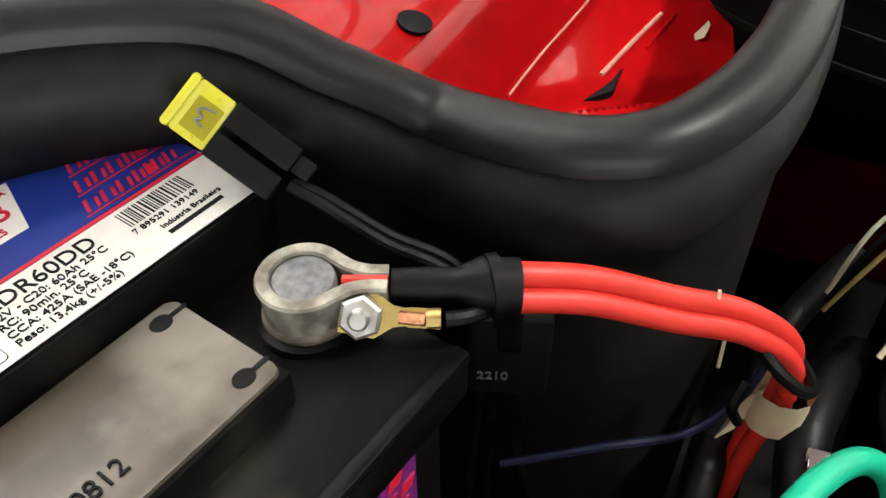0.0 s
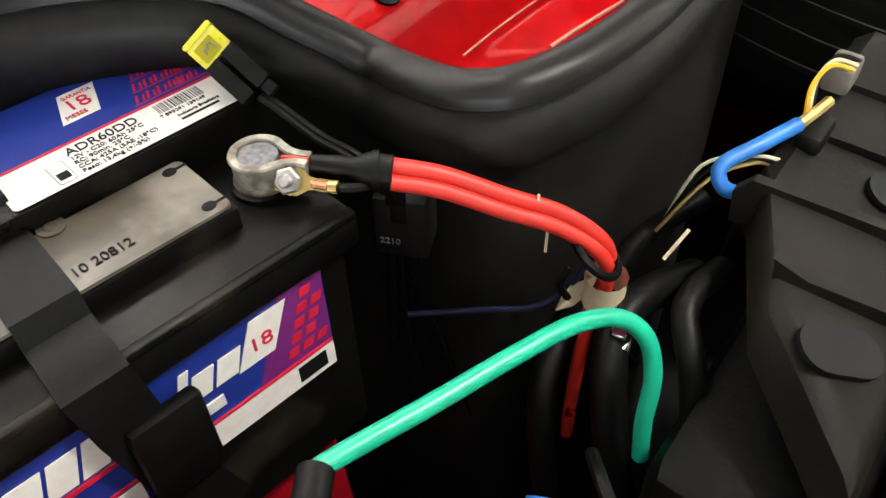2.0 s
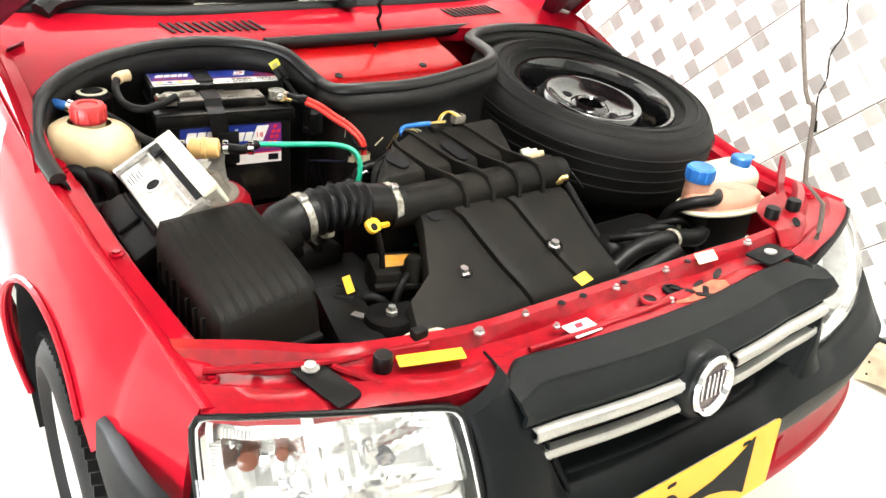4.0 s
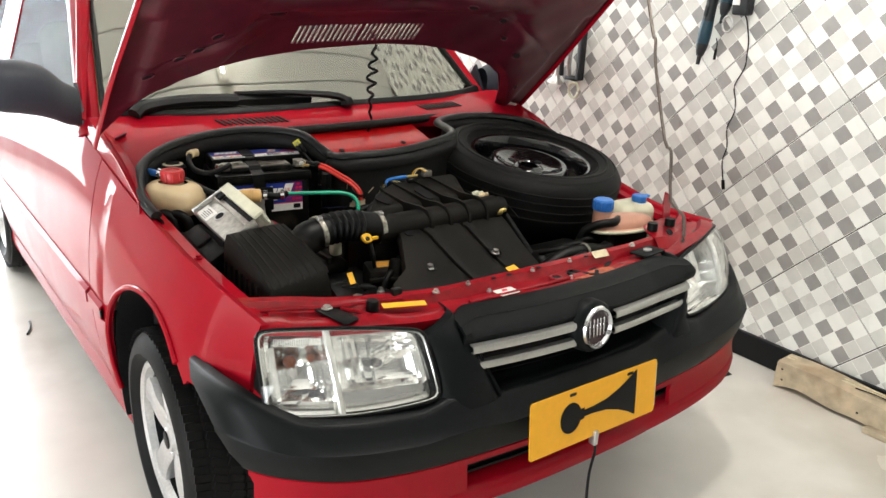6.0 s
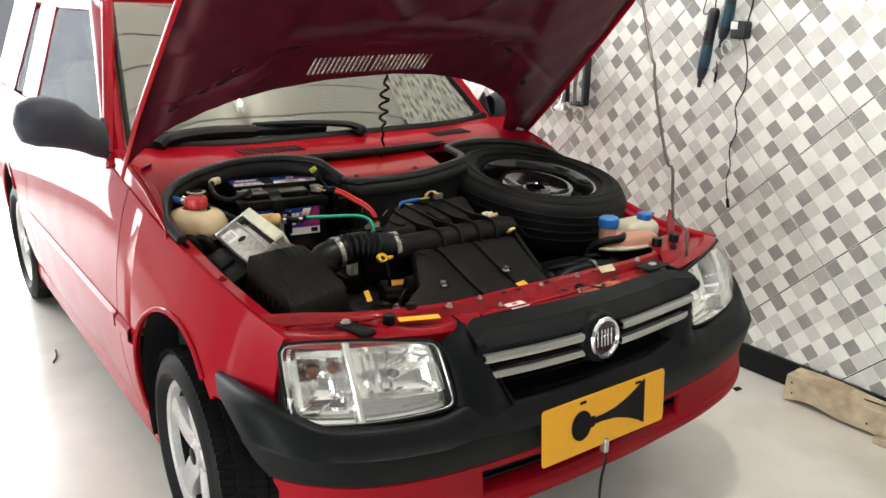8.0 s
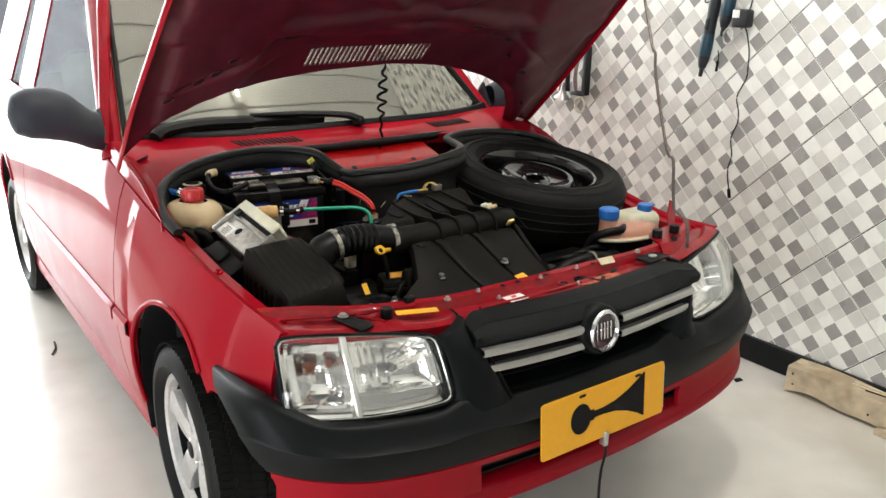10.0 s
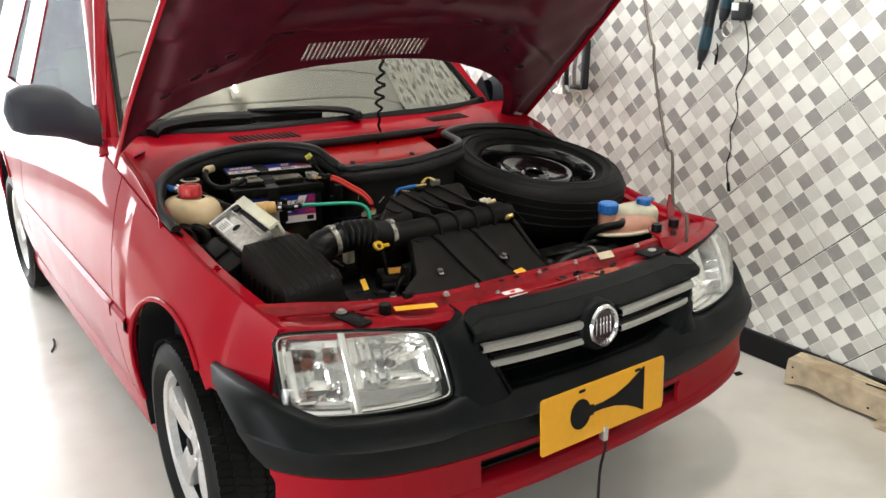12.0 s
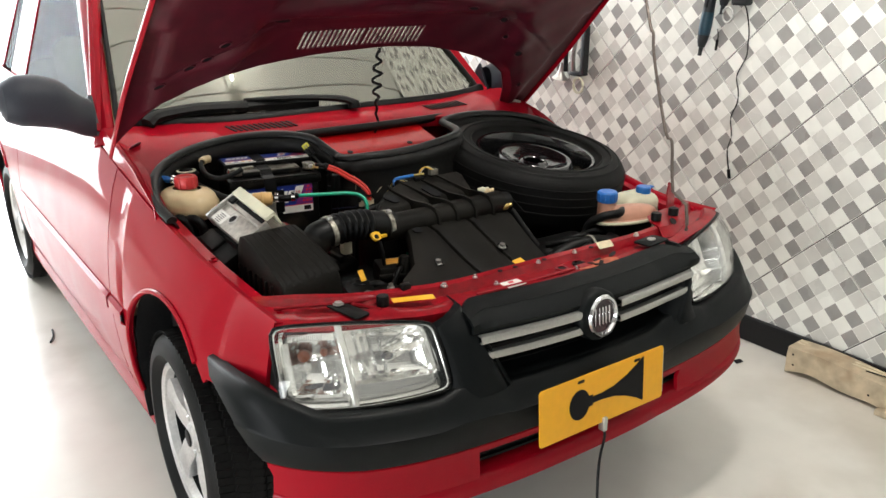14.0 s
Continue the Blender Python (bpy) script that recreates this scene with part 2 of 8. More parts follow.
# the tile's printed squares: white, and three greys
GLAZE = material("white_tile_glaze", (0.93, 0.92, 0.88), 0.3, 0, 0.05, 14, 0.01)
PRINTS = [material("white_print", (0.90, 0.905, 0.85), 0.28, 0, 0.03, 20, 0.01), material("pale_grey_print", (0.685, 0.68, 0.635), 0.28, 0, 0.05, 20, 0.01, piece=0.03),
          material("mid_grey_print", (0.485, 0.475, 0.445), 0.28, 0, 0.06, 20, 0.01, piece=0.04), material("dark_grey_print", (0.335, 0.325, 0.31), 0.28, 0, 0.07, 20, 0.01, piece=0.05)]

# ---- mesh helpers ----


def part(name, bm, mat, parent=None, label="", smooth=True, m=None):
    me = bpy.data.meshes.new(name)
    bmesh.ops.recalc_face_normals(bm, faces=bm.faces)
    bm.to_mesh(me)
    bm.free()
    me.materials.append(mat)
    if smooth:
        me.set_sharp_from_angle(angle=radians(38))
        for f in me.polygons:
            f.use_smooth = True
    ob = new(name, me)
    if m is not None:
        ob.matrix_world = m
    if parent is not None:
        ob.parent = parent
    return tagged(ob, label)


def thing(name, label, category, at=(0, 0, 0), rz=0, group="", kind=""):
    ob = new(name)
    ob.empty_display_size = 0.05
    ob.matrix_world = pose(*at, 0, 0, rz)
    return tagged(ob, label, category, group, kind)


def box(x0, x1, y0, y1, z0, z1, bev=0.0, seg=2, bm=None):
    b = bmesh.new()
    bmesh.ops.create_cube(b, size=1)
    for v in b.verts:
        v.co = Vector((x0 + (v.co.x + 0.5) * (x1 - x0), y0 + (v.co.y + 0.5) * (y1 - y0), z0 + (v.co.z + 0.5) * (z1 - z0)))
    if bev:
        bmesh.ops.bevel(b, geom=b.edges[:], offset=bev, segments=seg, affect="EDGES", profile=0.5)
    return join(bm, b)


def join(bm, b, m=None):
    if m is not None:
        bmesh.ops.transform(b, matrix=m, verts=b.verts)
    if bm is None:
        return b
    me = bpy.data.meshes.new("t")
    b.to_mesh(me)
    b.free()
    bm.from_mesh(me)
    bpy.data.meshes.remove(me)
    return bm


def lathe(profile, steps=32, m=None, bm=None, closed=False, caps=True):
    """Turns (radius, height) pairs about z."""
    b = bmesh.new()
    rings = []
    for r, z in profile:
        rings.append([b.verts.new((r * math.cos(2 * math.pi * k / steps), r * math.sin(2 * math.pi * k / steps), z)) for k in range(steps)])
    n = len(rings)
    for i in range(n if closed else n - 1):
        a, c = rings[i], rings[(i + 1) % n]
        for k in range(steps):
            b.faces.new((a[k], a[(k + 1) % steps], c[(k + 1) % steps], c[k]))
    if not closed and caps:
        for ring in (rings[0], rings[-1]):
            if (ring[0].co - ring[steps // 2].co).length > 1e-4:
                b.faces.new(ring)
    bmesh.ops.remove_doubles(b, verts=b.verts, dist=1e-5)
    return join(bm, b, m)


def smooth_path(points, steps=6, loop=False):
    p = [Vector(q) for q in points]
    n = len(p)
    out = []
    for i in range(n if loop else n - 1):
        a, b_, c, d = (p[(i - 1) % n] if loop or i else p[0]), p[i], p[(i + 1) % n], (p[(i + 2) % n] if loop or i + 2 < n else p[-1])
        for k in range(steps):
            t = k / steps
            out.append(0.5 * ((2 * b_) + (c - a) * t + (2 * a - 5 * b_ + 4 * c - d) * t * t + (3 * b_ - a - 3 * c + d) * t ** 3))
    if not loop:
        out.append(p[-1])
    return out


def sweep(points, section, up=(0, 0, 1), bm=None, loop=False, scale=None, caps=True):
    """Runs a closed section of (side, up) pairs along points."""
    b = bmesh.new()
    pts = [Vector(q) for q in points]
    n = len(pts)
    rings = []
    up = Vector(up)
    for i, q in enumerate(pts):
        a = pts[(i - 1) % n] if loop or i else pts[i]
        c = pts[(i + 1) % n] if loop or i < n - 1 else pts[i]
        d = (c - a).normalized()
        s = d.cross(up)
        s = s.normalized() if s.length > 1e-4 else d.orthogonal().normalized()
        u = s.cross(d).normalized()
        k = scale(i / max(1, n - 1)) if scale else 1
        rings.append([b.verts.new(q + s * (x * k) + u * (y * k)) for x, y in section])
    m = len(section)
    for i in range(n if loop else n - 1):
        a, c = rings[i], rings[(i + 1) % n]
        for k in range(m):
            b.faces.new((a[k], a[(k + 1) % m], c[(k + 1) % m], c[k]))
    if caps and not loop:
        b.faces.new(rings[0])
        b.faces.new(rings[-1])
    return join(bm, b)


def ring_section(r, n=10, ry=None):
    return [(r * math.cos(2 * math.pi * k / n), (ry or r) * math.sin(2 * math.pi * k / n)) for k in range(n)]


def tube(points, r, n=10, steps=6, bm=None, up=(0, 0, 1), scale=None):
    return sweep(smooth_path(points, steps), ring_section(r, n), up, bm, scale=scale)


def rod(a, b_, r, n=12, bm=None):
    return sweep([a, b_], ring_section(r, n), bm=bm)


def sheet(rows, thick=0.0, bm=None, loop=False):
    """A skin over rows of points, given a thickness."""
    b = bmesh.new()
    vs = [[b.verts.new(q) for q in r] for r in rows]
    for i in range(len(vs) - 1):
        m = len(vs[i])
        for k in range(m if loop else m - 1):
            f = [vs[i][k], vs[i][(k + 1) % m], vs[i + 1][(k + 1) % m], vs[i + 1][k]]
            if len({tuple(round(c, 6) for c in v.co) for v in f}) == 4:
                b.faces.new(f)
    bmesh.ops.remove_doubles(b, verts=b.verts, dist=1e-5)
    bmesh.ops.recalc_face_normals(b, faces=b.faces)
    if thick:
        thicken(b, thick)
    return join(bm, b)


def thicken(b, t):
    """Gives an open skin a back face and edges."""
    b.normal_update()
    back = {v: v.co - v.normal * t for v in b.verts}
    faces, rim = b.faces[:], [e for e in b.edges if len(e.link_faces) == 1]
    twin = {v: b.verts.new(q) for v, q in back.items()}
    for f in faces:
        b.faces.new([twin[v] for v in reversed(f.verts)])
    for e in rim:
        v, w = e.verts
        b.faces.new((v, w, twin[w], twin[v]))


def slab(outline, z0, z1, bev=0.0, bm=None, m=None, seg=2):
    """A flat outline of (x, y), raised from z0 to z1."""
    b = bmesh.new()
    low = [b.verts.new((x, y, z0)) for x, y in outline]
    top = [b.verts.new((x, y, z1)) for x, y in outline]
    n = len(outline)
    b.faces.new(low[::-1])
    cap = b.faces.new(top)
    for k in range(n):
        b.faces.new((low[k], low[(k + 1) % n], top[(k + 1) % n], top[k]))
    if bev:
        bmesh.ops.bevel(b, geom=list(cap.edges), offset=bev, segments=seg, affect="EDGES", profile=0.5)
    return join(bm, b, m)


def curve_at(keys, t):
    """A smooth value between (t, value) pairs."""
    if t <= keys[0][0]:
        return keys[0][1]
    for (a, u), (b_, v) in zip(keys, keys[1:]):
        if t <= b_:
            k = (t - a) / (b_ - a)
            return u + (v - u) * k
    return keys[-1][1]


def lettering(text, size, at, parent, mat, name="lettering", rx=0, rz=0, ry=0, shear=0.0, squeeze=1.0, align="LEFT", m=None):
    cu = bpy.data.curves.new(name, "FONT")
    cu.body, cu.size, cu.extrude, cu.shear, cu.align_x = text, size, 0.0003, shear, align
    tmp = new(name, cu)
    me = bpy.data.meshes.new_from_object(tmp)
    bpy.data.objects.remove(tmp)
    me.materials.clear()
    me.materials.append(mat)
    ob = new(name, me)
    ob.matrix_world = (m if m is not None else pose(*at, rx, ry, rz)) @ Matrix.Diagonal((squeeze, 1, 1, 1))
    ob.parent = parent
    return ob


# ---- garage ----
def structure(name, bm, mat, label, category):
    return tagged(part(name, bm, mat, smooth=False), label, category, kind="structure")


X0, Y0, Y1, TOP = -3.3, -3.9, 6.2, 2.75
floor = structure("floor", box(-14, WALL_X + 0.15, -14, 16, -0.12, 0), FLOOR, "cream polished concrete garage floor with faint stains", "floor")
structure("ground", box(-220, 220, -220, 220, -0.6, -0.125), ASPHALT, "pale street ground outside the garage", "ground")
wall_side = structure("wall_east", box(WALL_X + 0.008, WALL_X + 0.15, Y0, Y1, 0, TOP), GROUT, "garage wall covered in diagonal mosaic-print tiles", "wall")
b = box(X0, -3.15, Y1, Y1 + 0.15, 0, TOP)
box(0.75, WALL_X + 0.15, Y1, Y1 + 0.15, 0, TOP, bm=b)
box(-3.15, 0.75, Y1, Y1 + 0.15, 2.5, TOP, bm=b)
structure("wall_north", b, PLASTER, "white plaster wall round the open garage gate", "wall")
# south and west walls are unseen; their grey shapes reflections and fill
structure("wall_south", box(X0, WALL_X + 0.15, Y0 - 0.15, Y0, 0, TOP), GREYWALL, "plain unseen grey wall, toned to keep reflections dim", "wall")
# the west wall's low opening is added for the side fill lamp
b = box(X0 - 0.15, X0, Y0, -2.2, 0, TOP)
box(X0 - 0.15, X0, 1.0, Y1, 0, TOP, bm=b)
box(X0 - 0.15, X0, -2.2, 1.0, 0.95, TOP, bm=b)
structure("wall_west", b, GREYWALL, "unseen grey wall with an added low opening for side light", "wall")
b = box(X0 - 0.15, WALL_X + 0.15, Y0 - 0.15, Y1 + 0.15, TOP + 0.03, TOP + 0.1)
k = Y0
while k < Y1:
    box(X0, WALL_X, k + 0.004, k + 0.196, TOP, TOP + 0.03, 0.006, 1, bm=b)
    k += 0.2
structure("ceiling", b, PVC, "white slatted PVC panel ceiling", "ceiling")
structure("baseboard", box(WALL_X - 0.012, WALL_X + 0.006, Y0, Y1, 0.001, 0.105, 0.003, 1), SKIRT, "glossy black tile skirting along the wall", "skirting")

# the second tube lamp is made up to carry the added fill light
for lx, ly, ln in ((0.2, 1.75, 0.20), (0.15, -0.10, 0.60)):
    lampthing = thing("tube_lamp", "white tube lamp under the ceiling", "ceiling lamp", (lx, ly, TOP - 0.002), group="ceiling tube lamps")
    part("housing", box(-0.045, 0.045, -ln - 0.02, ln + 0.02, -0.05, 0, 0.006), PVC, lampthing)
    part("tube", rod((0, -ln + 0.01, -0.062), (0, ln - 0.01, -0.062), 0.010), TUBE, lampthing, "glowing white tube")
    for s in (-1, 1):
        part("end_cap", box(-0.02, 0.02, s * ln - 0.02, s * ln + 0.02, -0.080, -0.045, 0.004), PVC, lampthing)

# ---- the car ----
car = thing("car", "red compact hatchback with its bonnet propped open", "car")

TOPZ = [(0.20, 0.735), (0.31, 0.748), (0.62, 0.796), (0.89, 0.842), (1.17, 0.90), (1.35, 0.935), (1.8, 0.955), (3.5, 0.985)]
TOPX = [(0.20, 0.63), (0.31, 0.655), (0.45, 0.675), (0.62, 0.693), (0.89, 0.706), (1.17, 0.712), (3.0, 0.715), (3.6, 0.69)]
MIDX = [(0.20, 0.66), (0.31, 0.690), (0.42, 0.745), (0.52, 0.765), (0.70, 0.776), (2.9, 0.778), (3.6, 0.74)]
ARCH, ARCH_R = (0.725, 0.375), 0.305
REAR_ARCH = (3.02, 0.365)


def side_x(y, z):
    zt, xt, xm = curve_at(TOPZ, y), curve_at(TOPX, y), curve_at(MIDX, y)
    if z >= 0.52:
        k = max(0, min(1, (zt - z) / (zt - 0.52)))
        return xt + (xm - xt) * math.sin(k * math.pi / 2) ** 0.8
    return xm - 0.035 * ((0.52 - z) / 0.27) ** 2


def arch_z(y, arch, r=ARCH_R):
    d = r * r - (y - arch[0]) ** 2
    return arch[1] + math.sqrt(d) if d > 0 else None


def side_panel(s, y0, y1, floor_z, arch=None, top=None, rows=12):
    ys = set(np.linspace(y0, y1, max(4, int((y1 - y0) / 0.06))).tolist())
    if arch:
        ys |= {arch[0] + ARCH_R * math.cos(a) for a in np.linspace(0.02, math.pi - 0.02, 40) if y0 < arch[0] + ARCH_R * math.cos(a) < y1}
    cols = []
    for y in sorted(ys):
        zb = floor_z(y)
        if arch and arch_z(y, arch):
            zb = max(zb, arch_z(y, arch))
        zt = top(y) if top else curve_at(TOPZ, y)
        cols.append([(s * side_x(y, zb + (zt - zb) * k / rows), y, zb + (zt - zb) * k / rows) for k in range(rows + 1)])
    return sheet(cols, 0.012)


for s in (-1, 1):
    part("fender", side_panel(s, 0.305, 1.162, lambda y: 0.575 if y < 0.47 else 0.25, ARCH), RED, car)
    part("door", side_panel(s, 1.168, 2.52, lambda y: 0.27), RED, car)
    part("rear_quarter", side_panel(s, 2.526, 3.62, lambda y: 0.27, REAR_ARCH), RED, car)
    part("sill", sheet([[(s * x, y, z) for x, z in ((0.70, 0.16), (0.735, 0.18), (0.742, 0.22), (0.738, 0.262))] for y in np.linspace(1.0, 2.75, 8)], 0.02), RED, car)
    # rolled lip of the wheel opening
    for arch in (ARCH, REAR_ARCH):
        arc = [(s * (side_x(arch[0] + ARCH_R * math.cos(a), arch[1] + ARCH_R * math.sin(a)) + 0.001), arch[0] + ARCH_R * math.cos(a), arch[1] + ARCH_R * math.sin(a)) for a in np.linspace(-0.25, math.pi * 0.74, 30)]
        part("arch_lip", sweep(arc, ring_section(0.007, 8)), RED, car)
        rows = [[(s * x, arch[0] + (ARCH_R + 0.004) * math.cos(a), arch[1] + (ARCH_R + 0.004) * math.sin(a)) for x in (0.755, 0.65, 0.50)] for a in np.linspace(-0.5, math.pi - 0.75, 30)]
        part("wheel_housing", sheet(rows, 0.006), LINER, car)
    # rub strips, front to rear
    part("rub_strip", sheet([[(s * (side_x(y, z) + d), y, z) for z, d in ((0.495, 0.001), (0.505, 0.011), (0.535, 0.011), (0.545, 0.001))] for y in np.linspace(1.035, 1.155, 5)], 0.004), RED, car)
    part("strip_end", box(-0.003, 0.003, -0.004, 0.004, -0.009, 0.009, 0.002, 1), BUMPER, car, m=pose(s * (side_x(1.033, 0.52) + 0.008), 1.033, 0.52))
    part("rub_strip", sheet([[(s * (side_x(y, z) + d), y, z) for z, d in ((0.495, 0.001), (0.505, 0.011), (0.535, 0.011), (0.545, 0.001))] for y in np.linspace(1.175, 2.51, 8)], 0.004), RED, car)
    # gutter flange inside the fender's top edge, with bolts
    rows = [[(s * (curve_at(TOPX, y) - d), y, curve_at(TOPZ, y) - e) for d, e in ((-0.001, 0), (0.012, 0.003), (0.02, 0.012), (0.045, 0.014), (0.05, 0.03))] for y in np.linspace(0.30, 1.16, 16)]
    part("fender_flange", sheet(rows, 0.003), RED, car)
    for y in (0.345, 0.62, 0.86):
        part("fender_bolt", lathe([(0.0105, 0), (0.0105, 0.004), (0.006, 0.005), (0.006, 0.009), (0, 0.009)], 6, pose(s * (curve_at(TOPX, y) - 0.033), y, curve_at(TOPZ, y) - 0.014)), RED, car)
    # inner wing
    rows = [[(s * x, y, curve_at(TOPZ, y) - e) for x, e in ((curve_at(TOPX, y) - 0.05, 0.03), (0.60, 0.16), (0.58, 0.42), (0.56, 0.62))] for y in np.linspace(0.43, 1.16, 10)]
    part("inner_wing", sheet(rows, 0.004), BAYRED, car)

# front bumper, in plan
PLAN = smooth_path([(0, 0.035), (0.2, 0.040), (0.4, 0.065), (0.55, 0.110), (0.65, 0.170), (0.72, 0.250), (0.757, 0.345), (0.772, 0.462)], 12)
PLAN = [(-p.x, p.y) for p in PLAN[:0:-1]] + [(p.x, p.y) for p in PLAN]


def wheel_cut(z):
    """How far back the bumper reaches at a height."""
    return curve_at([(0.30, 0.235), (0.40, 0.238), (0.47, 0.252), (0.515, 0.285), (0.565, 0.32), (0.584, 0.362), (0.618, 0.436), (0.66, 0.462)], z)


HALF = [(x, y) for x, y in PLAN if x >= 0]


def plan_at(u, z):
    """A point of the bumper's plan, u from -1 to 1 between the wheel openings at height z."""
    run, total = [0.0], wheel_cut(z)
    for (x0, y0), (x1, y1) in zip(HALF, HALF[1:]):
        if y0 >= total:
            break
        run.append(run[-1] + math.hypot(x1 - x0, y1 - y0))
    keys = list(zip(run, HALF))
    at = abs(u) * run[-1]
    x, y = curve_at([(r, q[0]) for r, q in keys], at), curve_at([(r, q[1]) for r, q in keys], at)
    return math.copysign(x, u), y


def plan_rows(profile, keep=lambda x: True):
    """profile: (inset, z) pairs; each inset shrinks the plan curve towards the car's middle."""
    rows = []
    for i in range(-36, 37):
        row, first = [], None
        for d, z in profile:
            x, y = plan_at(i / 36, z + 0.03 * max(0, min(1, (z - 0.52) / 0.06)))
            first = x if first is None else first
            k = abs(x) / 0.772
            lift = curve_at([(0, 0), (0.72, 0.0), (0.9, 0.35), (1, 0.75)], k) * 0.05
            dip = curve_at([(0, -0.026), (0.24, -0.026), (0.29, -0.004), (0.37, -0.004), (0.42, -0.026), (0.655, -0.026), (0.70, -0.004), (0.74, 0.022), (0.772, 0.030)], abs(x))
            zz = z + lift * max(0, min(1, (0.50 - z) / 0.10)) + dip * max(0, min(1, (z - 0.52) / 0.06))
            row.append((x * (1 - d * 0.9), y + d * (1 - 0.8 * k ** 3), zz))
        if keep(first):
            rows.append(row)
    return rows


part("bumper", sheet(plan_rows([(0.055, 0.462), (0.018, 0.462), (0.008, 0.465), (0.003, 0.475), (-0.003, 0.505), (-0.0085, 0.538), (-0.0082, 0.5415), (-0.0050, 0.5445), (0.012, 0.578), (0.024, 0.595), (0.030, 0.6025), (0.036, 0.6055), (0.06, 0.607)]), 0.012), BUMPER, car, "dark grey textured plastic bumper")
lip = sheet(plan_rows([(0.035, 0.468), (0.020, 0.466), (0.012, 0.458), (0.014, 0.443), (0.05, 0.440)], lambda x: True), 0.01)
sheet(plan_rows([(0.055, 0.392), (0.024, 0.386), (0.012, 0.376), (0.008, 0.362), (0.010, 0.340), (0.045, 0.328), (0.09, 0.326)], lambda x: abs(x) < 0.745), 0.01, bm=lip)
for s in (-1, 1):
    sheet(plan_rows([(0.014, 0.450), (0.018, 0.42), (0.014, 0.375)], lambda x: 0.32 < s * x < 0.78), 0.01, bm=lip)
part("lower_valance", lip, RED, car, "body-coloured lower bumper lip")
part("intake_back", sheet(plan_rows([(0.075, 0.46), (0.075, 0.34)], lambda x: abs(x) < 0.5), 0.006), LINER, car, "dark lower air intake")
for z in (0.404, 0.422):
    part("intake_bar", sheet(plan_rows([(0.045, z), (0.045, z + 0.006)], lambda x: abs(x) < 0.40), 0.008), BUMPER, car)

# grille insert: cap, recessed opening, bars and badge; its middle lies a little off the plate's
FW, GX = 0.300, 0.025


def front_y(x):
    return 0.035 + 0.085 * (abs(x) / 0.55) ** 2


def shoulder(x):
    """0 along the cap, rising to 1 at its rounded ends."""
    k = max(0, min(1, (abs(x) - 0.290) / 0.060))
    return k * k * (3 - 2 * k)


def fascia_row(x, prof):
    return [(x + GX, front_y(x) + d, z) for d, z in prof]


def seam(k):
    """Edge between bumper and grille insert, k from its foot up to the cap; x from the insert's middle."""
    return (curve_at([(0, 0.268), (0.35, 0.300), (0.62, 0.320), (0.82, 0.331), (1, 0.337)], k),
            curve_at([(0, 0.064), (0.35, 0.074), (0.62, 0.091), (0.82, 0.114), (1, 0.150)], k), 0.575 + 0.175 * k)


xs = np.linspace(-FW, FW, 25)
cap_profile = ((0.060, 0.694), (0.036, 0.701), (0.032, 0.712), (0.044, 0.727), (0.060, 0.737), (0.064, 0.742), (0.070, 0.742), (0.086, 0.749), (0.112, 0.752), (0.120, 0.746))
part("grille_cap", sheet([fascia_row(x, [(d * (1 - 0.30 * shoulder(x) * (z > 0.72)), min(z, 0.70) + max(0, z - 0.70) * (1 - 0.20 * shoulder(x))) for d, z in cap_profile]) for x in np.linspace(-0.340, 0.355, 67)], 0.008), BUMPER, car, "dark plastic cap over the grille")
for s in (-1, 1):
    # the bumper's ear between headlight and grille
    rows = []
    for k in np.linspace(0, 1, 13):
        sx, sy, sz = seam(k)
        a = Vector((GX + s * sx, sy, sz))
        c = Vector((s * curve_at([(0, 0.372), (0.15, 0.366), (1, 0.380)], k), curve_at([(0, 0.080), (0.2, 0.098), (1, 0.150)], k), 0.575 + 0.140 * k))
        rows.append([a + Vector((-s * 0.010, 0.040, 0)), a + Vector((-s * 0.004, 0.006, 0))] + [a.lerp(c, t) + Vector((0, -0.010 * math.sin(math.pi * t), 0)) for t in (0.04, 0.2, 0.4, 0.6, 0.8, 0.94)] + [c + Vector((s * 0.006, 0.020, 0)), c + Vector((s * 0.008, 0.06, 0))])
    rows.insert(0, [Vector((p_.x, p_.y + 0.035, p_.z - 0.03)) for p_ in rows[0]])
    rows.append([Vector((p_.x, p_.y + 0.020, p_.z + 0.002)) for p_ in rows[-1]])
    part("bumper_ear", sheet(rows, 0.004), BUMPER, car, "bumper's shoulder between headlight and grille")
    # side cheek of the recessed opening
    rows = []
    for k in np.linspace(0, 0.72, 8):
        sx, sy, sz = seam(k)
        rows.append([Vector((GX + s * (sx - 0.006 - e), sy + 0.006 + d, sz)) for e, d in ((0, 0), (0.006, 0.004), (0.016, 0.022), (0.020, 0.050))])
    part("grille_side", sheet(rows, 0.004), BUMPER, car)
part("grille_back", sheet([fascia_row(x, [(0.070, 0.565), (0.075, 0.71)]) for x in np.linspace(-0.325, 0.325, 15)], 0.006), LINER, car, "black recessed grille backing")
part("grille_sill", sheet([fascia_row(x, [(0.070, 0.588), (0.050, 0.584), (0.032, 0.576), (0.024, 0.562), (0.024, 0.550)]) for x in np.linspace(-0.29, 0.29, 25)], 0.008), BUMPER, car)
for z, w0, w1 in ((0.690, 0.328, 0.324), (0.652, 0.316, 0.328)):
    for s, w in ((-1, w0), (1, w1)):
        row = [[(GX + s * x, front_y(x) + d + 0.022, z + e) for d, e in ((0.010, -0.009), (0, -0.008), (-0.002, 0.0), (0.001, 0.008), (0.012, 0.010))] for x in np.linspace(0.060, w, 9)]
        part("grille_bar", sheet(row, 0.003), SATIN, car, "satin silver grille bar")
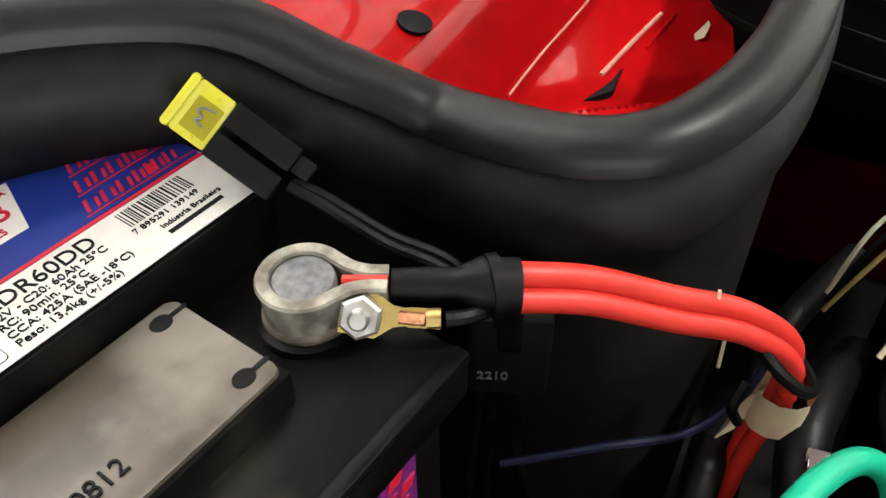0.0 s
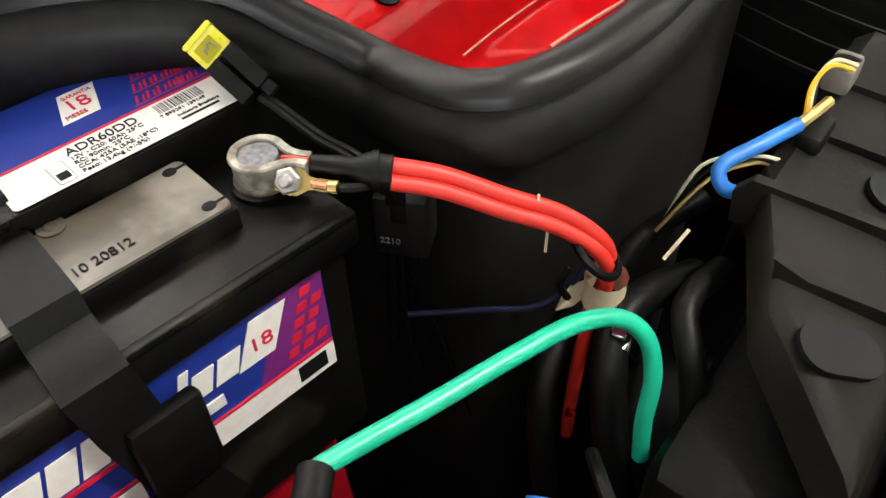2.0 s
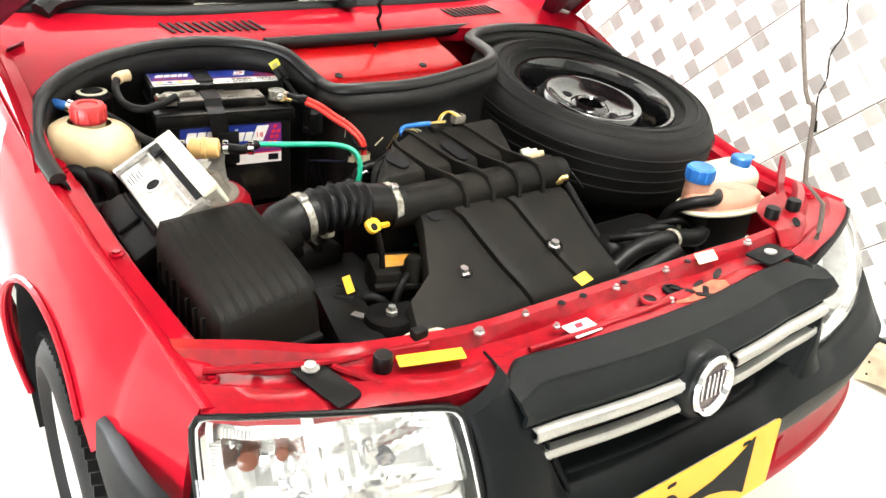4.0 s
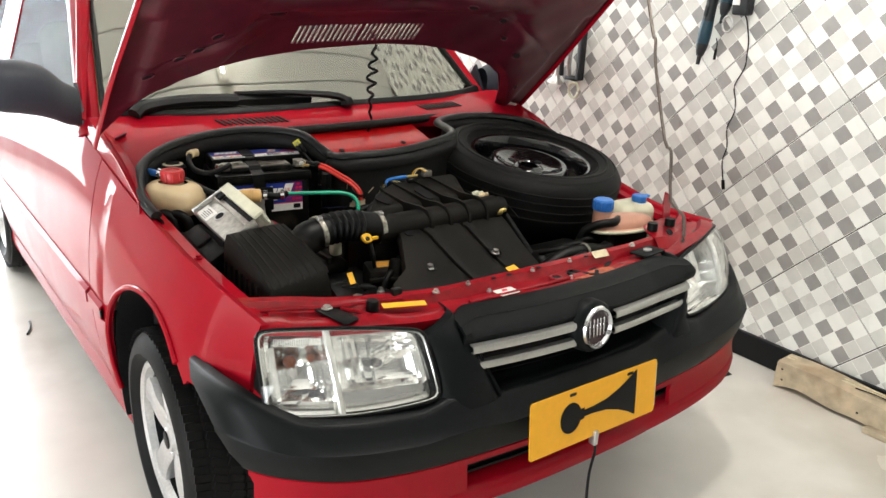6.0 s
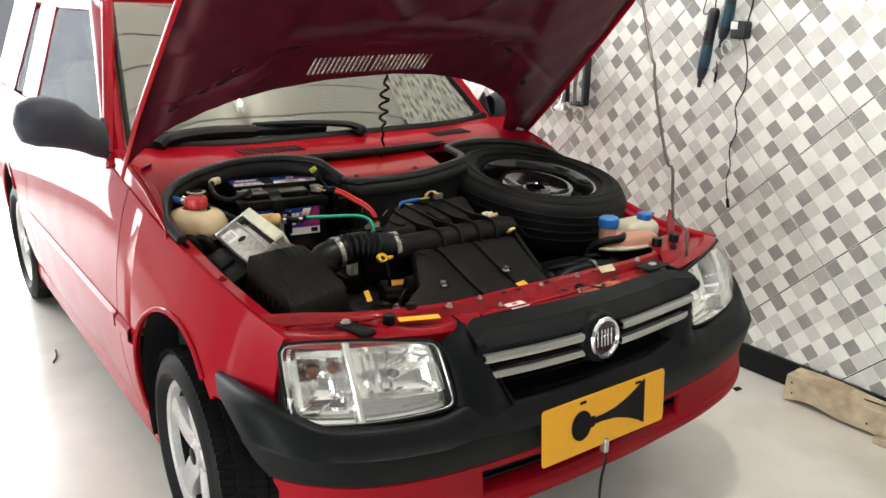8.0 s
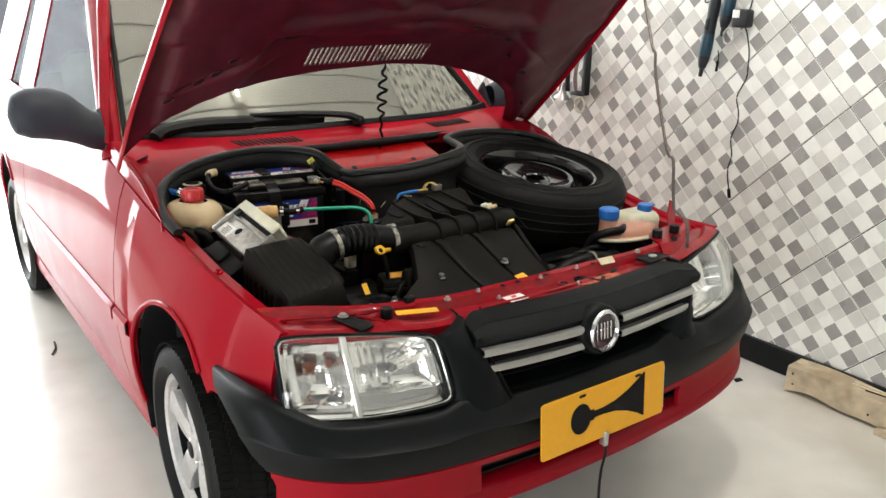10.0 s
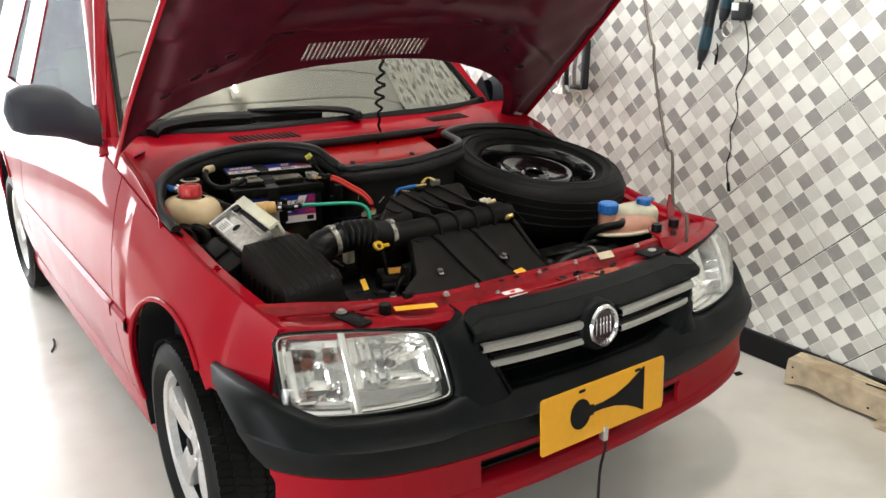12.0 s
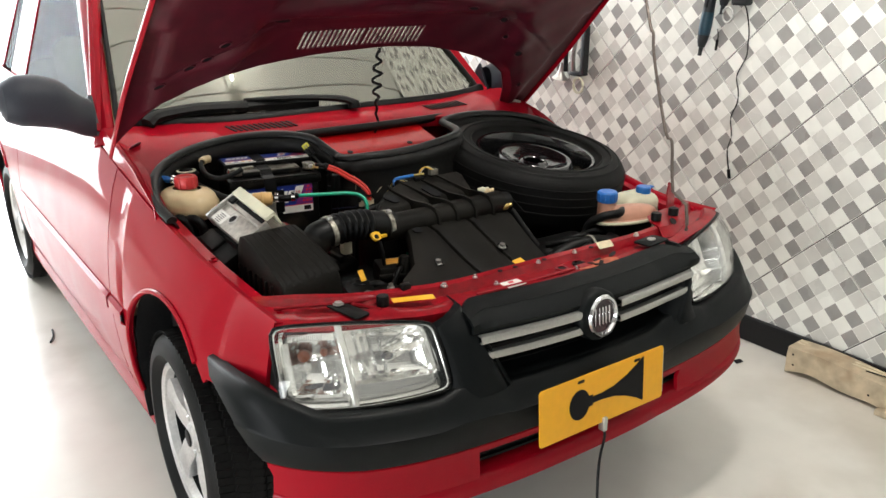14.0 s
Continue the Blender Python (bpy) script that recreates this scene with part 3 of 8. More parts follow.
for z in (0.600, 0.622, 0.665, 0.703):
    part("grille_slat", sheet([fascia_row(x, [(0.066, z - 0.006), (0.044, z), (0.066, z + 0.006)]) for x in np.linspace(-0.315, 0.315, 15)], 0.003), BUMPER, car)

BADGE = pose(0.013, 0.062, 0.679, 84)
part("badge_mount", lathe([(0.060, -0.02), (0.059, 0.002), (0.054, 0.008), (0.046, 0.010), (0, 0.010)], 40, BADGE), BUMPER, car)
ring = part("badge", lathe([(0.046, 0.008), (0.048, 0.016), (0.045, 0.021), (0.040, 0.021), (0.0365, 0.013)], 48, BADGE @ Matrix.Diagonal((0.93, 1.04, 1, 1)), caps=False), CHROME, car, "chrome-ringed oval maker's badge")
part("badge_field", lathe([(0.0385, 0.011), (0.0385, 0.013), (0, 0.0145)], 40, BADGE @ Matrix.Diagonal((0.93, 1.04, 1, 1))), material("dark_badge_enamel", (0.03, 0.004, 0.010), 0.25, 0, 0.1, 60, 0, coat=0.5), ring)
for x0 in (-0.025, -0.0125, -0.002, 0.0075, 0.0185):
    b = box(x0, x0 + 0.0040, -0.019, 0.021, 0.0135, 0.0165, 0.0008, 1)
    bmesh.ops.transform(b, matrix=BADGE, verts=b.verts)
    part("badge_stroke", b, CHROME, ring, "plain silver stroke")

# novelty plate
plate = thing("novelty_plate", "yellow novelty plate with a black horn silhouette, screwed to the bumper", "plate", (-0.004, 0.010, 0.505))
PM = pose(0, 0, 0, 86)


def rounded(x0, x1, y0, y1, r, n=5):
    out = []
    for cx, cy, a0 in ((x1 - r, y1 - r, 0), (x0 + r, y1 - r, 90), (x0 + r, y0 + r, 180), (x1 - r, y0 + r, 270)):
        out += [(cx + r * math.cos(radians(a0 + 90 * k / n)), cy + r * math.sin(radians(a0 + 90 * k / n))) for k in range(n + 1)]
    return out


part("plate_panel", slab(rounded(-0.197, 0.197, -0.067, 0.067, 0.008), -0.001, 0.001, m=PM), PLATEYELLOW, plate)
part("backing_plate", slab(rounded(-0.188, 0.202, -0.060, 0.060, 0.008), -0.008, -0.0015, m=PM), STEEL, plate, "pale edge of a second plate behind")
horn = [(-0.050, 0.004), (-0.05, 0.013), (-0.038, 0.013), (-0.038, 0.008), (-0.01, 0.0085), (0.03, 0.014), (0.07, 0.028), (0.105, 0.046), (0.124, 0.058), (0.128, 0.058),
        (0.128, -0.052), (0.124, -0.052), (0.105, -0.040), (0.07, -0.024), (0.03, -0.012), (-0.01, -0.008), (-0.038, -0.008), (-0.038, -0.013), (-0.05, -0.013), (-0.05, -0.004)]
b = slab([(-0.079 + 0.031 * math.cos(a), 0.036 * math.sin(a)) for a in np.linspace(0, 2 * math.pi, 32, False)], 0.0012, 0.0022, m=PM)
slab(horn, 0.0012, 0.0021, m=PM, bm=b)
part("horn_silhouette", b, INK, plate, "black bulb-horn silhouette")
for x in (-0.075, 0.105):
    part("slot", slab(rounded(x - 0.010, x + 0.010, 0.051, 0.058, 0.003), 0.0012, 0.0019, m=PM), INK, plate)
part("clip", box(-0.006, 0.006, -0.012, 0.006, -0.09, -0.055, 0.002), STEEL, plate, "steel battery-charger clip on the lower edge")
part("charger_lead", tube([(0, -0.004, -0.085), (0.001, -0.010, -0.105), (-0.022, -0.020, -0.155), (-0.042, -0.04, -0.24), (-0.046, -0.06, -0.42), (0.03, -0.10, -0.492), (0.3, -0.06, -0.499)], 0.0032, 8), HOSE, plate, "thin black lead hanging to the floor")

# headlights
for s in (-1, 1):
    tl, tr, br, bl = Vector((0.664, 0.305, 0.734)), Vector((0.384, 0.158, 0.728)), Vector((0.374, 0.100, 0.598)), Vector((0.672, 0.240, 0.582))

    def hp(u, v, d=0.0):
        """u from the outer to the inner edge, v from the bottom up, d outwards."""
        q = bl.lerp(br, u).lerp(tl.lerp(tr, u), v)
        bulge = 0.018 * math.sin(math.pi * u) + 0.010 * math.sin(math.pi * v)
        n_ = Vector((-0.42, -0.83, 0.36)).normalized()
        n_.x = curve_at([(0, 0.55), (0.25, 0.45), (1, 0.35)], u)
        q = q + n_ * (bulge + d)
        # rounded corners and swept outer end
        return Vector((s * q.x, q.y, q.z))

    def warp(u, v):
        """Rounds the corners of the unit square and bows its top and bottom."""
        a, c = 2 * u - 1, 2 * v - 1
        long = (abs(a) ** 13 + abs(c) ** 13) ** (1 / 13)
        k = max(abs(a), abs(c)) / long if long > 0 else 1
        u, v = 0.5 + 0.515 * a * k, 0.5 + 0.505 * c * k
        return u, v + (0.035 * math.sin(math.pi * u) if v > 0.5 else -0.075 * max(0, math.sin(math.pi * max(0, min(1, u)))) ** 0.8) * abs(v - 0.5) * 2

    n = 18
    rows = [[hp(*warp(i / n, j / 12)) for j in range(13)] for i in range(n + 1)]
    light = part("headlight", sheet([[hp(*warp(i / n, j / 12), -0.085) for j in range(13)] for i in range(n + 1)], 0.004), MIRROR, car, "clear glass headlight with chromed reflectors")
    lens = part("lens", sheet(rows, 0.003), LENS, light)
    lens.visible_shadow = False
    around = [(i / n, 0) for i in range(n + 1)] + [(1, j / 12) for j in range(1, 13)] + [(i / n, 1) for i in range(n - 1, -1, -1)] + [(0, j / 12) for j in range(11, 0, -1)]
    rim_ = [hp(*warp(u, v), -0.004) for u, v in around]
    part("lens_gasket", sweep(rim_, ring_section(0.0042, 8), loop=True), PLASTIC, light, "black rubber lens gasket")
    middle = sum(rim_, Vector()) / len(rim_)
    part("lens_edge", sweep([q.lerp(middle, 0.03) for q in rim_], ring_section(0.0022, 8), loop=True), LAMPFRAME, light, "bright edge inside the lens")
    walls = [[hp(*warp(u, v), d) for d in (-0.006, -0.022, -0.030)] for u, v in around]
    walls.append(walls[0])
    part("reflector_wall", sheet(walls, 0.0), LAMPFRAME, light, "pale trim round the reflectors")

    def dish(u, v):
        """Depth of the mirrored inside: two chambers, the main one scooped, with flutes and a flat shelf."""
        edge = min(u, 1 - u, v, 1 - v)
        shallow = 0.024
        if u < 0.385:
            r = max(abs(u - 0.205) / 0.150, abs(v - 0.47) / 0.33)
            return shallow + 0.042 * max(0, 1 - r ** 3.0) + 0.003 * (edge > 0.03) * (r > 1)
        if u < 0.43:
            return 0.016
        a, c = (u - 0.43) / 0.57, v
        shelf = 0.040 - 0.004 * max(0, 1 - c / 0.25)
        if c < 0.24:
            return shelf
        scoop = max(0, 1 - ((a - 0.42) / 0.50) ** 2) ** 0.6 * max(0, 1 - ((c - 0.58) / 0.37) ** 4) ** 0.5
        flute = 0.0022 * math.cos(a * 44) if a < 0.42 else 0.0
        cut_ = 0.010 * max(0, 1 - abs((c - 0.60) - 0.5 * (a - 0.55)) / 0.10) if a > 0.40 else 0
        return 0.028 + 0.052 * scoop + flute * scoop - cut_ * scoop

    fine = 44
    grid = [[hp(*warp(0.012 + 0.976 * i / fine, 0.015 + 0.97 * j / 26), -dish(i / fine, j / 26)) for j in range(27)] for i in range(fine + 1)]
    part("reflector", sheet(grid, 0.0), FACET, light, "fluted mirror reflector", smooth=False)
    part("bulb", sweep([hp(0.62, 0.58, -0.070), hp(0.62, 0.58, -0.050), hp(0.62, 0.57, -0.040)], ring_section(0.010, 14)), CHROME, light)
    part("bulb_shield", sweep([hp(0.66, 0.56, -0.062), hp(0.67, 0.55, -0.036)], ring_section(0.012, 14, 0.008)), LEAD, light)
    for u, v, r in ((0.155, 0.62, 0.014), (0.285, 0.66, 0.009)):
        part("signal_bulb", sweep([hp(u, v, -0.058), hp(u, v, -0.046), hp(u, v, -0.036), hp(u, v, -0.033)], ring_section(r, 14), scale=lambda t: 1 - 0.8 * max(0, t - 0.6) / 0.4), BULB, light, "amber indicator bulb")
    # grey patch stands in for a dark reflection low in the chamber
    part("signal_floor", sheet([[hp(0.12 + 0.20 * a, 0.17 + 0.10 * c, -0.040 - 0.02 * c) for c in (0, 0.5, 1)] for a in np.linspace(0, 1, 6)], 0.001), LEAD, light, "grey patch painted as a reflection in the indicator chamber")
    part("divider", sweep([hp(*warp(0.407, v), -0.010) for v in np.linspace(0.02, 0.98, 11)], ring_section(0.0075, 8, 0.006)), LAMPFRAME, light, "bright strip between the two lamps")
    for k in range(26):
        v = 0.22 + 0.56 * k / 25
        part("prism_rib", rod(hp(0.035, v, -0.018), hp(0.080, v + 0.01, -0.018), 0.0014, 5), LAMPFRAME, light)
    for k in range(16):
        u = 0.085 + 0.20 * k / 15
        part("prism_rib", rod(hp(u, 0.835, -0.018), hp(u + 0.006, 0.90, -0.018), 0.0014, 5), LAMPFRAME, light)
    for k in range(8):
        part("print_mark", rod(hp(0.66 + 0.026 * k, 0.125 + 0.006 * k, 0.0022), hp(0.676 + 0.026 * k, 0.129 + 0.006 * k, 0.0022), 0.0010, 5), LEAD, light)
    # black sheet painting the shade between the lamp's top edge and the panel behind
    part("lamp_top_trim", sheet([[hp(*warp(u, 1.0), -0.006), hp(*warp(u, 1.0), -0.02) + Vector((0, 0.018, 0.002)), hp(*warp(u, 1.0), -0.02) + Vector((0, 0.055, -0.002))] for u in np.linspace(0.0, 1, 14)], 0.003), PLASTIC, car, "black sheet for the gap's shade behind the headlight")

# radiator support: red pressed panel across the front of the bay
def support_front(x):
    return curve_at([(0, 0.150), (0.30, 0.160), (0.40, 0.178), (0.55, 0.235), (0.66, 0.305)], abs(x))


def support_back(x):
    return curve_at([(-0.66, 0.425), (-0.62, 0.405), (-0.56, 0.375), (-0.50, 0.333), (-0.45, 0.309), (-0.39, 0.292), (-0.31, 0.268), (-0.25, 0.259), (-0.18, 0.258), (0.3, 0.254), (0.42, 0.268), (0.55, 0.33), (0.66, 0.385)], x)


rows = []
for x in np.linspace(-0.655, 0.655, 60):
    f, k = support_front(x), support_back(x)
    w = k - f
    hump = 0.006 * math.sin(x * 23) * math.sin(x * 11)
    rows.append([(x, f + 0.004, 0.700 if abs(x) < 0.37 else 0.722), (x, f, 0.738 + hump * 0.3), (x, f + 0.12 * w, 0.743 + hump * 0.5), (x, f + 0.35 * w, 0.744 + hump), (x, f + 0.45 * w, 0.736 + hump), (x, f + 0.72 * w, 0.738 + hump),
                 (x, f + 0.82 * w, 0.758), (x, f + 0.94 * w, 0.762), (x, k, 0.756), (x, k + 0.003, 0.715)])
support = part("radiator_support", sheet(rows, 0.003), BAYRED, car, "red pressed-steel panel above the radiator")


def disc(at, r, h, mat, name, label="", n=20, parent=car, rx=0, ry=0):
    return part(name, lathe([(r, 0), (r, h * 0.8), (r * 0.9, h), (0, h)], n, pose(*at, rx, ry)), mat, parent, label)


for x, y, r in ((-0.289, 0.238, 0.009), (-0.165, 0.208, 0.006), (-0.20, 0.240, 0.006), (-0.02, 0.230, 0.006), (0.10, 0.232, 0.006), (0.05, 0.175, 0.006), (0.31, 0.236, 0.007)):
    part("support_bolt", lathe([(r, 0), (r, 0.003), (r * 0.62, 0.004), (r * 0.62, 0.008), (0, 0.008)], 6, pose(x, y, 0.745 if y < 0.21 else 0.759)), STEEL, support)
disc((-0.434, 0.262, 0.742), 0.0135, 0.022, HOSE, "rubber_buffer", "black rubber bonnet buffer", parent=support)
part("rubber_block", box(-0.379, -0.355, 0.268, 0.284, 0.750, 0.772, 0.004), HOSE, support, "square black rubber stop")
part("panel_hole", lathe([(0.007, 0), (0.007, 0.0015), (0, 0.0015)], 14, pose(-0.572, 0.335, 0.7475)), INK, support)
for k, x in enumerate((-0.13, -0.085, 0.005, 0.16)):
    part("panel_hole", lathe([(0.006, 0), (0.006, 0.0015), (0, 0.0015)], 14, pose(x, support_back(x) - 0.020, 0.7605)), INK, support)
# pressed beads of the panel near the headlight
for pts_ in (((-0.635, 0.352, 0.752), (-0.60, 0.338, 0.753), (-0.50, 0.300, 0.7515), (-0.42, 0.280, 0.751), (-0.36, 0.262, 0.752)), ((-0.49, 0.292, 0.7475), (-0.472, 0.262, 0.7475), (-0.455, 0.232, 0.7470)), ((-0.24, 0.182, 0.7470), (-0.10, 0.176, 0.7470), (0.06, 0.176, 0.7475))):
    part("pressed_bead", tube(pts_, 0.0045, 8), BAYRED, support)
for x, y, a in ((0.135, 0.190, 20), (0.20, 0.200, 25)):
    part("slot_hole", slab([(0.022 * math.cos(t_), 0.006 * math.sin(t_)) for t_ in np.linspace(0, 6.283, 16, False)], 0, 0.0015, m=pose(x, y, 0.7442, 0, 0, a)), LINER, support, "dark oblong hole")
part("round_hole", lathe([(0.017, 0), (0.017, 0.004), (0.012, 0.005), (0.012, 0.001), (0, 0.001)], 20, pose(0.085, 0.20, 0.742)), LINER, support)
part("strut_bracket", slab(rounded(-0.019, 0.019, -0.062, 0.034, 0.008), 0, 0.003, 0.001, m=pose(-0.517, 0.281, 0.748, 0, 0, 12)), PLASTIC, car, "black headlight bracket")
part("bracket_bolt", lathe([(0.012, 0), (0.012, 0.002), (0.008, 0.003), (0.008, 0.006), (0, 0.006)], 8, pose(-0.518, 0.299, 0.751)), STEEL, car)
for x, y, ln, a in ((0.097, 0.190, 0.020, -50), (0.120, 0.160, 0.018, -40), (0.132, 0.172, 0.012, 40)):
    part("latch_slot", slab(rounded(-ln, ln, -0.005, 0.005, 0.0045), 0, 0.0015, m=pose(x, y, 0.7462, 0, 0, a)), INK, support)
part("latch_ring", lathe([(0.017, 0), (0.015, 0.004), (0.011, 0.004), (0.010, 0)], 22, pose(0.025, 0.197, 0.7440), caps=False), BAYRED, support)
part("latch_hole", lathe([(0.0105, 0), (0.0105, 0.0015), (0, 0.0015)], 22, pose(0.025, 0.197, 0.7445)), INK, support)
PRIMER = material("bare_orange_primer", (0.42, 0.10, 0.045), 0.55, 0, 0.35, 70, 0.08, stain=(0.24, 0.012, 0.012), stain_cover=0.55, stain_scale=30)
part("primer_patch", slab([(0.055, 0.166), (0.085, 0.158), (0.135, 0.157), (0.185, 0.164), (0.193, 0.178), (0.170, 0.190), (0.128, 0.186), (0.088, 0.191), (0.060, 0.182)], 0.7450, 0.7459), PRIMER, support, "orange patch where the paint has gone")
part("cap_tab", slab(rounded(-0.035, 0.035, -0.024, 0.024, 0.006), 0, 0.004, 0.001, m=pose(0.320, 0.196, 0.7520, 0, 0, 8)), BUMPER, support, "dark plastic tab of the grille cap")
part("tab_bolt", lathe([(0.010, 0), (0.010, 0.003), (0.006, 0.004), (0, 0.004)], 12, pose(0.322, 0.198, 0.7565)), STEEL, support)
part("orange_label", slab(rounded(-0.047, 0.047, -0.012, 0.012, 0.002), 0, 0.001, m=pose(-0.372, 0.238, 0.7500, 0, 0, -20)), STICKER, support, "orange warning sticker")
part("white_label", slab(rounded(-0.026, 0.026, -0.017, 0.017, 0.002), 0, 0.001, m=pose(-0.135, 0.186, 0.7475, 0, 0, 0)), WHITE, support, "white paper label")
part("label_mark", slab([(-0.008, -0.002), (0.006, -0.002), (0.010, 0.008), (-0.004, 0.008)], 0, 0.0004, m=pose(-0.136, 0.190, 0.7486)), LABELRED, support)
part("label_bar", box(-0.014, 0.014, -0.0015, 0.0015, 0, 0.0004), INK, support, m=pose(-0.135, 0.178, 0.7486))
part("pale_label", slab(rounded(-0.024, 0.024, -0.010, 0.010, 0.002), 0, 0.001, m=pose(0.205, 0.232, 0.7600, 38, 0, -4)), TAPE, support, "faded data label")

# bay floor and back
part("bay_floor", box(-0.56, 0.56, 0.30, 1.10, 0.24, 0.26), LINER, car, "dark underside of the engine bay")
part("front_crossmember", box(-0.55, 0.55, 0.27, 0.30, 0.25, 0.70), LINER, car)
part("bulkhead", box(-0.66, 0.66, 1.10, 1.125, 0.24, 0.93), BAYRED, car, "red firewall behind the engine")

# cowl panel with vents, under the windscreen
def cowl_y(x):
    return 1.075 + 0.055 * (abs(x) / 0.6) ** 2


def cowl_front(x):
    """The cowl's front edge: along the liner at the sides, straight in the middle."""
    y = curve_at([(-0.70, 0.86), (-0.695, 0.92), (-0.66, 1.01), (-0.56, 1.060), (-0.42, 1.080), (-0.30, 1.068), (-0.24, 1.071), (0.26, 1.071), (0.31, 1.045), (0.42, 1.055), (0.55, 1.045), (0.66, 1.01), (0.70, 0.94)], x)
    z = curve_at([(-0.70, 0.858), (-0.66, 0.915), (-0.56, 0.947), (-0.42, 0.962), (-0.24, 0.956), (0.26, 0.954), (0.42, 0.952), (0.55, 0.940), (0.66, 0.915), (0.70, 0.888)], x)
    return y, z


rows = []
for x in [-0.712, -0.70, -0.695, -0.68] + np.linspace(-0.66, 0.66, 36).tolist() + [0.68, 0.695, 0.712]:
    y, z = cowl_front(x)
    b0 = cowl_y(x)
    rows.append([(x, y, z - 0.03), (x, y + 0.001, z), (x, y + (b0 + 0.02 - y) * 0.5, z + (0.968 - z) * 0.6), (x, b0 + 0.05, 0.972), (x, b0 + 0.115, 0.988), (x, b0 + 0.14, 0.985)])
cowl = part("cowl_panel", sheet(rows, 0.006), RED, car, "red cowl panel below the windscreen")
for x0, n in ((-0.392, 12), (0.29, 10)):
    for k in range(n):
        x = x0 + k * 0.0165
        part("vent_slot", box(-0.0042, 0.0042, -0.026, 0.026, -0.001, 0.0012, 0.0006, 1, None), LINER, cowl, m=pose(x, cowl_y(x) + 0.045, 0.9735, 9, 0, 14))
# plenum: the red trough between liner and cowl
def liner_y(x):
    return curve_at([(-0.172, 0.905), (-0.155, 0.836), (-0.12, 0.820), (0.02, 0.818), (0.11, 0.830), (0.175, 0.846), (0.205, 0.88)], x)


def trough_z(x, y):
    """The trough's floor: a slope up to the cowl, with a valley and a raised fold running aslant."""
    y0 = liner_y(x)
    z = curve_at([(y0, 0.775), (y0 + 0.004, 0.80), (y0 + (0.92 - y0) * 0.5, 0.822), (0.920, 0.850), (0.945, 0.893), (0.953, 0.901), (1.0, 0.915), (1.04, 0.925), (1.08, 0.94)], y)
    across = x * 0.5 + y * 0.866
    fade = max(0, min(1, (x + 0.085) / 0.03)) * max(0, min(1, (0.935 - y) / 0.02))
    return z + fade * curve_at([(0.690, 0.0), (0.722, 0.004), (0.740, 0.010), (0.745, 0.009), (0.7475, -0.010), (0.758, -0.007), (0.769, 0.0), (0.775, 0.0)], across)


rows = []
for x in np.linspace(-0.170, 0.205, 76):
    y0 = liner_y(x)
    rows.append([(x, y, trough_z(x, y)) for y in [y0, y0 + 0.004] + [y0 + 0.004 + (0.945 - y0) * k / 44 for k in range(1, 45)] + [0.953, 0.975, 1.0, 1.04, 1.075]])
trough = part("plenum_trough", sheet(rows, 0.0015), TROUGHRED, car, "glossy red trough ahead of the windscreen")
for x, y, z, rx in ((-0.109, 0.958, 0.9035, 16), (0.105, 0.965, 0.9055, 16)):
    part("drain_hole", lathe([(0.0085, 0), (0.0085, 0.0015), (0, 0.0015)], 20, pose(x, y, z, rx)), INK, trough)
# pale strips paint the highlights on the trough's folded edges
FOLDGLINT = material("pale_fold_highlight", (0.62, 0.28, 0.20), 0.5, 0, 0.2, 90, 0.05)
part("seam_line", tube([(-0.076, 0.922, 0.8560), (-0.0325, 0.9225, 0.8565), (0.020, 0.922, 0.8555), (0.08, 0.921, 0.8550)], 0.0008, 6), FOLDGLINT, trough, "pale line painted as a highlight on the trough")
part("corner_gap", slab([(-0.0338, 0.8998), (-0.0101, 0.8847), (0.0161, 0.8867), (0.004, 0.892)], 0.0, 0.004, m=pose(0, 0, 0.8285, 0, 0, 0)), INK, trough, "dark wedge-shaped gap")
part("fold_edge", tube([(-0.004, 0.8945, 0.8365), (0.041, 0.8912, 0.8345), (0.096, 0.8866, 0.8310)], 0.0016, 8), FOLDGLINT, trough, "pale strip painted as the pressed fold's highlight")
part("fold_edge", tube([(0.051, 0.8829, 0.8292), (0.110, 0.8801, 0.8257)], 0.0012, 8), TROUGHRED, trough)
part("paint_chip", slab([(-0.012, 0.002), (-0.004, -0.002), (0.012, 0.0), (0.016, 0.003), (0.002, 0.004), (-0.006, 0.005)], 0, 0.0006, m=pose(0.112, 0.8590, trough_z(0.112, 0.859) + 0.0020, 14, -4, -6)), TAPE, trough, "tan paint chip")

# the moulded liner and its rubber seal
LINE = smooth_path([(-0.690, 0.80, 0.838), (-0.695, 0.90, 0.868), (-0.655, 1.00, 0.912), (-0.56, 1.052, 0.945), (-0.42, 1.072, 0.962), (-0.30, 1.045, 0.964), (-0.225, 0.985, 0.956), (-0.193, 0.945, 0.928), (-0.174, 0.914, 0.908), (-0.180, 0.880, 0.912),
                    (-0.182, 0.852, 0.916), (-0.174, 0.829, 0.920), (-0.154, 0.814, 0.923), (-0.120, 0.803, 0.925), (-0.06, 0.798, 0.925), (0.02, 0.802, 0.928), (0.11, 0.814, 0.936), (0.175, 0.828, 0.944), (0.210, 0.866, 0.948), (0.228, 0.925, 0.950),
                    (0.245, 0.985, 0.952), (0.31, 1.030, 0.952), (0.42, 1.045, 0.952), (0.55, 1.035, 0.940), (0.66, 1.0, 0.915), (0.70, 0.93, 0.885)], 6)
NORMALS = []
for i, q in enumerate(LINE):
    d = LINE[min(i + 1, len(LINE) - 1)] - LINE[max(i - 1, 0)]
    NORMALS.append(Vector((d.y, -d.x, 0)).normalized())
